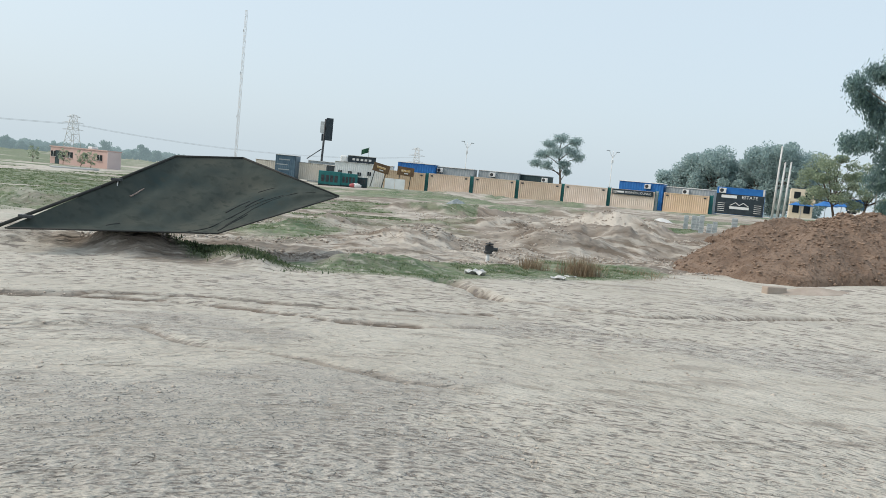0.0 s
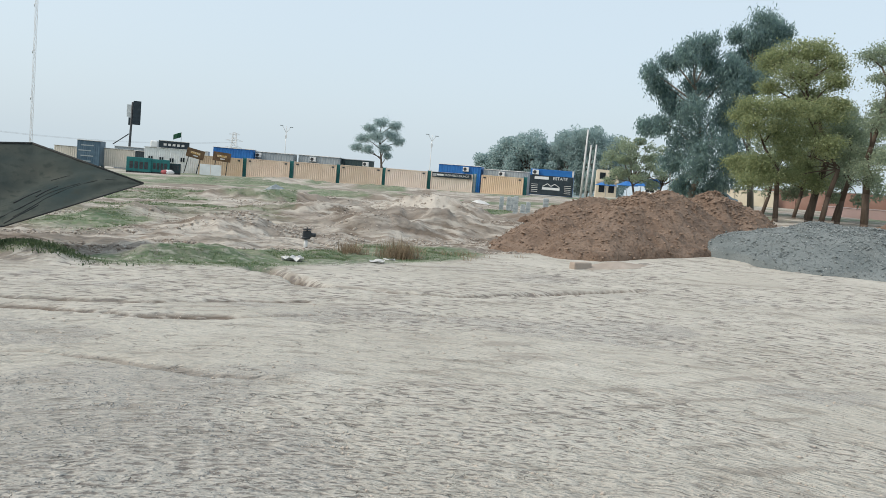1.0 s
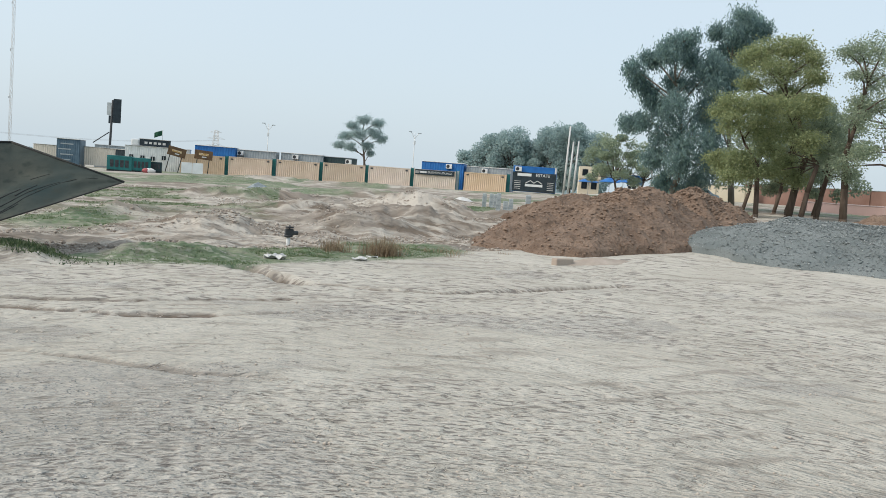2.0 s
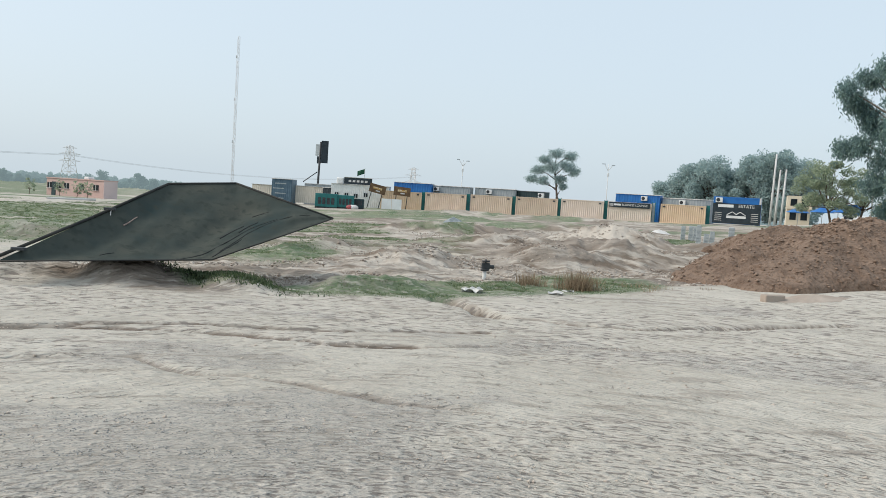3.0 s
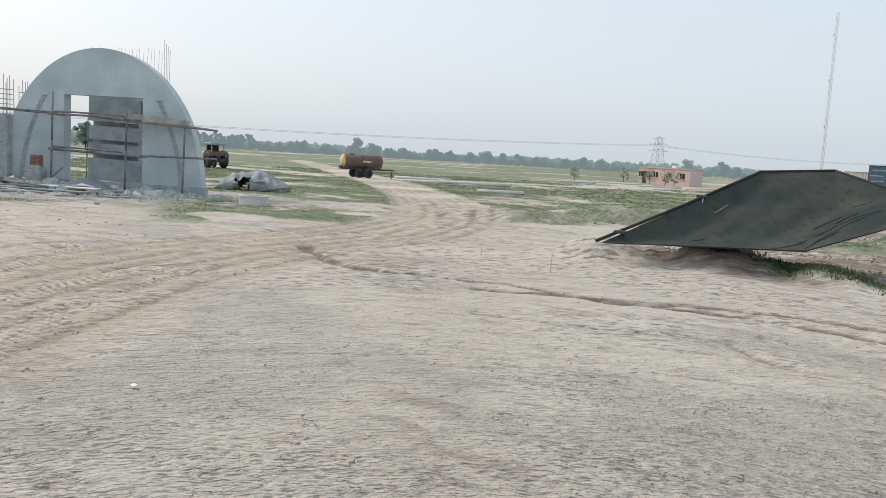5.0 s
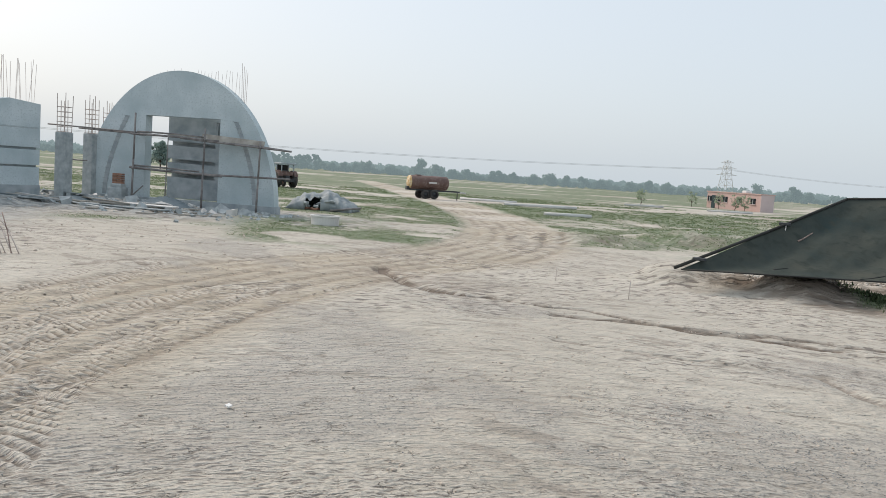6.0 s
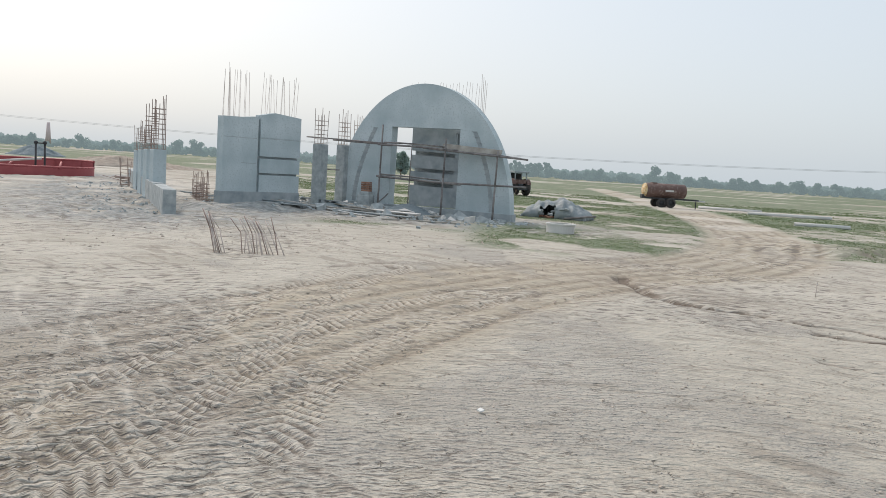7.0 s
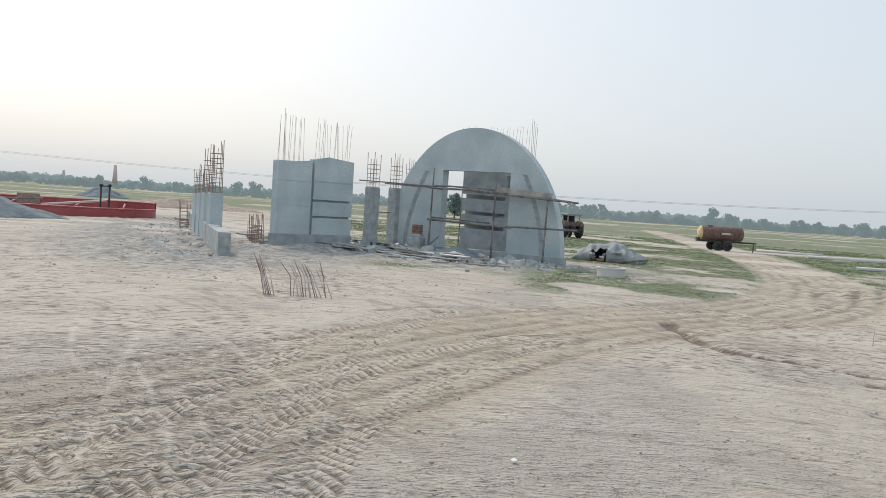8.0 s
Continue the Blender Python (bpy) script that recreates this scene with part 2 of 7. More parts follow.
ROAD = spline([(-120, 104), (-61, 59), (-40.4, 43.5), (-25.4, 30.3), (-18, 22.3), (-14.9, 16.6), (-13.8, 12.6), (-12.9, 9.4), (-11.6, 6.4), (-9.9, 3.6), (-8.0, 0.4), (-6.5, -3), (-5, -8)])
CROSS_TRACK = spline([(-110, 40), (-72, 46), (-58, 48), (-50, 50), (-45, 56), (-42, 66), (-40, 80), (-44, 110)])
LUG_TRACKS = [spline([(-3, -4), (-6.5, 0.0), (-7.4, 0.82), (-8.74, 1.9), (-10.3, 3.05), (-12.4, 4.5), (-15, 7)]),
              spline([(-5, 0.2), (-6.0, 1.2), (-7.4, 2.1), (-8.7, 3.3), (-10.2, 4.8), (-11.5, 7.0)])]
BIKE_TRACKS = [spline([(-6.8, 0.2), (-7.5, 0.41), (-10, 0.87), (-13, 1.5)]), spline([(-10.6, 1.14), (-8.4, 1.1), (-7, 1.0)]),
               spline([(-14.2, 2.3), (-11.2, 2.46), (-8.1, 2.55), (-6.2, 2.7)]), spline([(-13.2, 0.6), (-10.4, 0.55), (-8.6, 1.75)])]
RILLS = [(spline([(-10.63, 10.27), (-9.0, 10.6), (-7.46, 11.12), (-5.93, 11.03), (-5.1, 11.45), (-3.9, 11.75), (-2.6, 11.6), (-1.7, 11.43), (-0.4, 11.5)]), 0.16, 0.05),
         (spline([(-6.4, 8.6), (-4.87, 9.09), (-4.06, 9.57), (-3.42, 9.62), (-2.71, 9.09), (-1.67, 8.96), (-0.75, 8.5), (0.4, 8.2)]), 0.12, 0.03),
         (spline([(-7.6, 10.2), (-5.6, 11.45), (-4.4, 12.15), (-3.2, 12.4), (-1.7, 12.5), (-0.3, 13.0), (0.8, 13.2)]), 0.13, 0.045),
         (spline([(-0.8, 11.4), (-0.27, 11.5), (1.05, 12.0), (2.65, 12.5), (4.4, 12.6)]), 0.10, 0.03),
         (spline([(0.6, 16.3), (1.17, 15.4), (2.1, 15.1), (3.3, 14.8), (4.8, 15.3), (6.6, 16.2), (8.4, 17.0)]), 0.15, 0.06),
         (spline([(0.0, 17.6), (0.5, 16.8), (0.8, 16.0), (1.1, 15.5)]), 0.34, 0.16),
         (spline([(-13.2, 11.6), (-12.1, 10.9), (-11.1, 10.5), (-10.2, 10.2), (-9.3, 10.6)]), 0.22, 0.05)]
EDGE = spline([(-14.5, 14.6), (-10, 15.8), (-6.5, 15.9), (-4.0, 16.8), (-1.3, 17.3), (0.6, 18.1), (3.6, 19.8), (6.4, 22.2), (9, 23.5), (14, 24.4), (22, 23)])
# low heaps: x, y, half length, half width, turn, height
HEAPS = [(-6.5, 17.1, 2.7, 1.15, 22, 0.54), (-8.6, 16.3, 1.6, 0.9, 15, 0.45), (-4.4, 17.2, 1.5, 0.75, -28, 0.30), (-1.6, 18.6, 1.8, 0.7, 10, 0.28), (-0.8, 25.8, 2.4, 1.4, 15, 0.5), (5.9, 30.5, 4.4, 2.2, -12, 0.7),
         (3.8, 28.0, 2.4, 1.3, 5, 0.6), (9.6, 31.0, 3.6, 1.7, -25, 0.4), (8.6, 43.0, 4.0, 2.0, -30, 0.95), (13.6, 41.0, 3.6, 1.7, -25, 0.35), (-4.6, 31.0, 2.6, 0.9, 60, 0.35), (2.2, 37.0, 4.5, 1.6, 15, 0.45), (0.5, 48.0, 6.0, 2.2, 8, 0.6),
         (8.5, 62.0, 9.0, 3.0, -15, 0.55), (-3.5, 84.0, 9.0, 3.0, 0, 0.55), (14.0, 96.0, 14.0, 3.0, -15, 0.55), (2.0, 100.0, 11.0, 2.6, -5, 0.6), (-17.0, 24.5, 4.0, 1.2, 25, 0.35), (-14.2, 28.6, 4.0, 1.4, 12, 0.5), (-32.6, 14.2, 6.0, 1.0, 30, 0.22), (-31.5, 10.0, 3.0, 1.0, 100, 0.2), (-30.0, 7.4, 4.5, 1.0, 175, 0.14)]


GATE_LINE = np.array([(-62.0, 8.5), (-27.0, 4.6), (-31.2, 8.6), (-32.0, 12.0), (-30.5, 14.0), (-26.8, 17.6)])


def slope_at(x, y):
    """The land rises gently towards the container yard and the road behind it."""
    r, az = np.hypot(x, y), np.degrees(np.arctan2(x, y))
    # slope per bearing is fitted to where feet sit in the camera's view
    s = np.interp(az, [-22, -10, -3, 5, 14, 21, 28, 40, 60, 90], [0, 0.005, 0.0080, 0.0099, 0.0117, 0.0155, 0.0235, 0.0245, 0.015, 0])
    s = np.where(y > 0, s, 0)
    return s * np.minimum(r, 130) * sstep(14, 36, r) * (1 - sstep(160, 420, r))


def heaps_at(x, y):
    h = np.zeros(np.shape(x))
    for cx, cy, a, b, turn, top in HEAPS:
        sel = np.hypot(x - cx, y - cy) < 1.5 * max(a, b)
        if not np.any(sel):
            continue
        c, s = math.cos(radians(turn)), math.sin(radians(turn))
        u, v = ((x[sel] - cx) * c + (y[sel] - cy) * s) / a, (-(x[sel] - cx) * s + (y[sel] - cy) * c) / b
        q = np.sqrt(u * u + v * v) + 0.55 * (fbm(x[sel] * 1.1, y[sel] * 1.1, 31, 4) - 0.5)
        h[sel] = np.maximum(h[sel], top * sstep(1.15, 0.0, q) * (0.8 + 0.5 * fbm(x[sel] * 2.2, y[sel] * 2.2, 5, 3)))
    return h


def ground_base(x, y):
    x, y = np.asarray(x, float), np.asarray(y, float)
    r, az = np.hypot(x, y), np.degrees(np.arctan2(x, y))
    de, _ = along(x, y, EDGE, 90)
    wild = np.where(np.abs(de) < 98, sstep(0.0, 1.6, de), 1.0) * (y > 10) * (r > 13)       # past the graded apron
    wild = wild * sstep(-40, -25, az) + sstep(34, 44, r) * 0.5 * (az <= -25)
    h = slope_at(x, y) + heaps_at(x, y)
    h = h + 0.022 * (fbm(x * 0.5, y * 0.5, 3, 3) - 0.5) * sstep(2, 6, r)
    h = h + wild * (0.30 * (fbm(x * 0.22, y * 0.22, 11, 4) - 0.5) + 0.16 * (fbm(x * 1.3, y * 1.3, 12, 4) - 0.5)) * sstep(14, 20, r) * (1 - 0.8 * sstep(70, 105, r)) * (1 - sstep(150, 300, r))
    h = h + wild * 0.10 * (fbm(x * 4.1, y * 4.1, 14, 3) - 0.5) * (r > 15) * (r < 60)
    return h, wild, de


def floor_at(x, y):
    h, _, _ = ground_base(np.array([x]), np.array([y]))
    return float(h[0])


def grass_at(x, y):
    """How green the ground is, 0 to 1."""
    r, az = np.hypot(x, y), np.degrees(np.arctan2(x, y))
    rz = np.log(np.maximum(r, 1)) * 14
    band = fbm(az * 0.16, rz, 41, 4)
    patch = fbm(x * 0.35, y * 0.35, 43, 4)
    left = sstep(-20, -24, az) * sstep(25, 28, r) * sstep(0.35, 0.55, 0.55 * band + 0.45 * patch + 0.10 * sstep(30, 55, r) * (1 - sstep(75, 95, r)) - 0.04)
    left = np.maximum(left, sstep(-13, -17, az) * sstep(28.5, 30, r) * (1 - sstep(37, 43, r)) * sstep(0.38, 0.46, patch) * (az > -50))
    left = np.maximum(left, sstep(-19, -23, az) * sstep(80, 105, r) * sstep(0.42, 0.5, band + 0.10))
    left = left * (1 - sstep(-68, -74, az) * (1 - sstep(90, 130, r)))
    left = left * sstep(3.6, 6.0, np.abs(along(x, y, GATE_LINE, 7)[0]))
    left = np.maximum(left, sstep(20, 23, r) * (1 - sstep(30, 34, r)) * sstep(-60, -56, az) * sstep(-41, -46, az) * sstep(0.40, 0.5, patch))
    strip = 1.15 * np.exp(-(((x - 1.8) / 4.2) ** 4 + ((y - 19.3 - 0.62 * x) / 1.5) ** 2)) + 0.9 * np.exp(-(((x + 5.2) / 2.0) ** 2 + ((y - 27.0) / 5.0) ** 2)) + 0.8 * np.exp(-(((x - 4.0) / 2.4) ** 2 + ((y - 24) / 1.4) ** 2))
    strip = strip + 1.3 * np.exp(-(((x + 4.3) / 1.5) ** 2 + ((y - 17.5) / 0.8) ** 2))
    strip = sstep(0.30, 0.62, strip * (0.45 + 0.9 * patch))
    yard = sstep(0.56, 0.66, fbm(x * 0.16, y * 0.16, 47, 4) + 0.06 * sstep(50, 62, r)) * sstep(28, 40, r) * (az > -22) * (r < 130)
    rows = sstep(0.5, 0.6, band) * sstep(26, 40, r) * (az > -22) * (az < 2) * 0.9
    return np.clip(np.maximum.reduce([left, strip, yard, rows]), 0, 1)


def build_ground():
    fine_az = np.arange(-101.0, 46.0, 0.15)
    azs = np.radians(np.concatenate([fine_az, np.arange(46.0, 258.9, 4.0)]))
    rs = np.concatenate([[0.8, 1.8, 2.8, 3.6], 4.0 * np.exp(np.arange(0, math.log(16 / 4.0), 0.0052)), 16 * np.exp(np.arange(0, math.log(48 / 16), 0.008)), 48 * np.exp(np.arange(0.0, math.log(170 / 48), 0.012)), 170 * np.exp(np.arange(0.0, math.log(4600 / 170), 0.045))])
    na, nr = len(azs), len(rs)
    rr, aa = np.meshgrid(rs, azs, indexing="ij")
    x, y = (rr * np.sin(aa)).ravel(), (rr * np.cos(aa)).ravel()
    r = rr.ravel()
    h, wild, de = ground_base(x, y)
    near = r < 60
    grass = grass_at(x, y)
    track, dark, brown, pale = (np.zeros(x.size) for _ in range(4))
    # sandy cart road with many wheel marks
    d, s = along(x, y, ROAD, 6)
    on = sstep(2.5, 1.5, np.abs(d + 0.5 * (fbm(s * 0.3, s * 0, 71, 2) - 0.5))) * (r < 160)
    track = np.maximum(track, on * (0.55 + 0.45 * fbm(x * 0.6, y * 0.6, 73, 3)))
    grass = grass * (1 - on)
    for off in (-1.9, -1.35, -0.75, -0.2, 0.45, 1.0, 1.6):
        w = np.exp(-((d - off - 0.18 * (fbm(s * 0.15, s * 0 + off * 5, 75, 2) - 0.5)) / 0.13) ** 2) * near
        h = h - w * (0.024 + 0.011 * np.sin(s * 2 * math.pi / 0.18 + np.abs(d - off) * 14))
        track = np.clip(track + 0.25 * w, 0, 1)
        # ruts are darkened as well, so their shade is part of the colour
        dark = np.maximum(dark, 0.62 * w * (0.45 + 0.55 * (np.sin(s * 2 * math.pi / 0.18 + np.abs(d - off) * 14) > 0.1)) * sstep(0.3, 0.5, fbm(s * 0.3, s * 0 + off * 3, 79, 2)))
    h = h - 0.05 * on * sstep(16, 22, r) * near
    # second track across the field behind the tanker, worn pale
    d, s = along(x, y, CROSS_TRACK, 8)
    over = sstep(3.4, 1.6, np.abs(d + 2.2 * (fbm(s * 0.12, s * 0, 72, 3) - 0.5)))
    grass = grass * (1 - 0.9 * over)
    pale = np.maximum(pale, 0.8 * over * (0.4 + 0.8 * fbm(s * 0.25, d * 1.3, 74, 3)))
    brown = np.maximum(brown, over * sstep(0.45, 0.6, fbm(s * 0.2, d * 1.1, 76, 3)))
    # lug marks of tractor tyres
    for pts in LUG_TRACKS:
        d, s = along(x, y, pts, 1.5)
        for off in (-0.42, 0.42):
            w = sstep(0.37, 0.27, np.abs(d - off)) * (0.35 + 0.65 * sstep(0.36, 0.50, fbm(s * 0.9, d * 1.5, 77, 3)))
            saw = np.sin(2 * math.pi * (s + 0.75 * np.abs(d - off) + 0.30 * fbm(s * 1.3, d * 2.2, 78, 2)) / 0.165)
            h = h + w * (-0.012 + 0.017 * saw)
            # troughs darkened and crests paled: light and shade of the lugs as colour
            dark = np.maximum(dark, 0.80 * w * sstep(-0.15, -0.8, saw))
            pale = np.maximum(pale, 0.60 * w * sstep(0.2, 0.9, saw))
    bike = np.zeros(x.size)
    for pts in BIKE_TRACKS:
        d, s = along(x, y, pts, 0.6)
        w = np.exp(-(d / 0.048) ** 2) * (0.5 + 0.5 * sstep(0.35, 0.5, fbm(s * 1.2, s * 0, 84, 2)))
        bike = np.maximum(bike, w)
        h = h - 0.008 * w
        pale = np.maximum(pale, 0.7 * w)
        dark = dark * (1 - 0.9 * w)
    # rain rills with broken lips
    for pts, width, deep in RILLS:
        d, s = along(x, y, pts, 1.2)
        d = d + 0.35 * width * (fbm(s * 2.2, s * 0, 81, 3) - 0.5) * 3
        wv = 0.82 * width * (0.35 + 1.1 * fbm(s * 0.9, s * 0 + 3, 83, 2))
        w = np.exp(-(d / wv) ** 2)
        h = h - deep * w * 1.9
        wm = np.maximum(1.15 * wv, 0.085 + 0.002 * r) if deep > 0.04 else np.maximum(0.8 * wv, 0.06)
        gap = sstep(0.26, 0.40, fbm(s * 0.7, s * 0 + 7, 85, 2) + 0.1 + 2.0 * (deep > 0.055))
        # beds get one dark tone for bare brown soil and painted shade
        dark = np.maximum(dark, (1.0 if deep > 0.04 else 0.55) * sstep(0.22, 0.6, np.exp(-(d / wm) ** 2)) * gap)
    # faint parallel drag lines and shoe-size relief on the apron
    apron = (1 - np.clip(wild, 0, 1)) * (r < 45) * (r > 2)
    drag = fbm(x * 0.9 + y * 0.2, y * 6.5 - x * 1.1, 91, 4)
    trodden = sstep(0.40, 0.60, fbm(x * 0.42, y * 0.42, 101, 3) + 0.16 * np.exp(-((x + 1.9) ** 2 / 9 + (y - 6.4) ** 2 / 3)) + 0.05 * np.exp(-((x + 8.5) ** 2 / 14 + (y - 1.4) ** 2 / 6)))
    chop = fbm(x * 7.5, y * 7.5, 103, 2)
    h = h + apron * (0.032 * (drag - 0.5) + 0.012 * (fbm(x * 3.1, y * 3.1, 92, 2) - 0.5) + (0.006 + 0.018 * trodden) * (chop - 0.5) * (r < 24))
    dark = np.maximum(dark, 0.40 * apron * sstep(0.60, 0.68, drag) * sstep(0.4, 0.6, fbm(x * 0.4, y * 0.4, 99, 2)))
    gravel = sstep(0.57, 0.67, fbm(x * 0.33 + 3, y * 0.5, 95, 4) + 0.22 * np.exp(-((x + 1.9) ** 2 + (y - 6.2) ** 2) / 5) + 0.35 * np.exp(-((x + 9.6) ** 2 / 7 + (y - 0.6) ** 2 / 2.2)) - 0.05) * apron
    gate_d = np.abs(along(x, y, GATE_LINE, 9)[0])
    mortar = sstep(7.0, 1.5, gate_d + 3.6 * (fbm(x * 0.55, y * 0.55, 86, 4) - 0.5)) * sstep(0.26, 0.46, fbm(x * 0.9, y * 0.9, 87, 5)) * (r > 18)
    gravel = np.maximum(gravel, sstep(5.5, 2.0, gate_d + 2.0 * (fbm(x * 0.5, y * 0.5, 89, 3) - 0.5)))
    h = h + 0.26 * sstep(5.0, 1.5, gate_d) * (fbm(x * 1.8, y * 1.8, 88, 5) - 0.42) * (r > 20)
    # bare brown earth of the excavation
    brown = np.maximum(brown, sstep(0.50, 0.66, fbm(x * 0.12, y * 0.12, 97, 4) + 0.3 * np.exp(-((x - 11) / 9) ** 2 - ((y - 40) / 9) ** 2) + 0.2 * np.exp(-((x - 3) / 14) ** 2 - ((y - 30) / 7) ** 2) - 0.05) * np.clip(wild, 0, 1) * (r < 150))
    brown = np.maximum(brown, 0.6 * np.exp(-((x + 11) / 2.2) ** 2 - ((y - 11.2) / 1.0) ** 2))
    brown = np.maximum(brown, 0.95 * np.exp(-((x + 6.4) / 2.2) ** 4 - ((y - 16.8) / 1.0) ** 4))
    far_az = np.degrees(np.arctan2(x, y))
    pale = np.maximum(pale, 0.75 * sstep(0.56, 0.62, fbm(far_az * 0.22, np.log(r) * 22, 61, 4)) * sstep(34, 42, r) * (1 - sstep(200, 300, r)) * (far_az < -18))
    brown = np.maximum(brown, 0.6 * sstep(0.56, 0.64, fbm(far_az * 0.15, np.log(r) * 16, 63, 4)) * sstep(30, 40, r) * (1 - sstep(260, 400, r)) * (far_az < -18))
    # torn, lumpy spoil past the apron's edge
    torn = np.clip(wild, 0, 1) * sstep(60, 40, r) * sstep(-26, -16, far_az) * (1 - on)
    h = h + torn * (0.20 * (fbm(x * 1.0, y * 1.2, 55, 4) - 0.5) + 0.09 * (fbm(x * 3.2, y * 3.2, 56, 3) - 0.5))
    # bands by bearing and log range, spaced to fit the camera's view
    band = fbm(far_az * 0.10 + 0.02 * np.log(r), np.log(r) * 17, 59, 4)
    h = h + torn * 0.16 * (band - 0.5)
    flat = np.clip(wild, 0, 1) * sstep(120, 95, r) * sstep(-26, -16, far_az) * (1 - on)
    brown = np.maximum(brown, 0.88 * flat)
    dark = np.maximum(dark, 0.75 * flat * (1 - grass) * np.maximum(sstep(0.55, 0.63, band) * sstep(0.35, 0.5, fbm(x * 0.5, y * 0.5, 60, 3)), 0.6 * sstep(0.54, 0.66, fbm(x * 0.55, y * 1.5, 57, 5))))
    pale = np.maximum(pale, 0.32 * flat * (1 - grass) * np.maximum(sstep(0.47, 0.40, band), 0.5 * sstep(0.54, 0.64, fbm(x * 0.45 + 9, y * 1.1, 58, 5))))
    dark = np.maximum(dark, 0.85 * np.exp(-((x + 5.8) / 1.9) ** 4 - ((y - 17.0) / 0.85) ** 4))   # brown mound under the net, darkened further to paint in its shade
    co = np.stack([x, y, h], 1)
    me = bpy.data.meshes.new("ground")
    i, j = np.meshgrid(np.arange(nr - 1), np.arange(na), indexing="ij")
    j2 = (j + 1) % na
    quads = np.stack([i * na + j, (i + 1) * na + j, (i + 1) * na + j2, i * na + j2], -1).reshape(-1, 4)[:, ::-1]
    me.vertices.add(len(co))
    me.vertices.foreach_set("co", co.ravel())
    nq = len(quads)
    ring = np.arange(na)[::1]
    me.loops.add(nq * 4 + na)
    me.polygons.add(nq + 1)
    me.loops.foreach_set("vertex_index", np.concatenate([quads.ravel(), ring[::-1]]).astype(np.int32))
    me.polygons.foreach_set("loop_start", np.concatenate([np.arange(nq) * 4, [nq * 4]]).astype(np.int32))
    me.polygons.foreach_set("use_smooth", np.ones(nq + 1, bool))
    me.update(calc_edges=True)
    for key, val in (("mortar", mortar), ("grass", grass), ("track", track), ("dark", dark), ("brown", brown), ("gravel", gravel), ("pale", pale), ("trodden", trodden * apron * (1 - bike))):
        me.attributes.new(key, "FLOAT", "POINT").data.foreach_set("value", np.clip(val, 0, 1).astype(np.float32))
    # bearing and log range round the camera, fitted to its view
    eye_arcs = np.stack([aa.ravel() * 11.0 + 0.5 * (fbm(x * 0.3, y * 0.3, 51, 2) - 0.5), 11.0 * np.log(np.maximum(r, 1) / 11.0) + 0.9 * (fbm(x * 0.25, y * 0.25, 53, 3) - 0.5), np.zeros(x.size)], 1)
    me.attributes.new("eye_arcs", "FLOAT_VECTOR", "POINT").data.foreach_set("vector", eye_arcs.ravel().astype(np.float32))
    return me


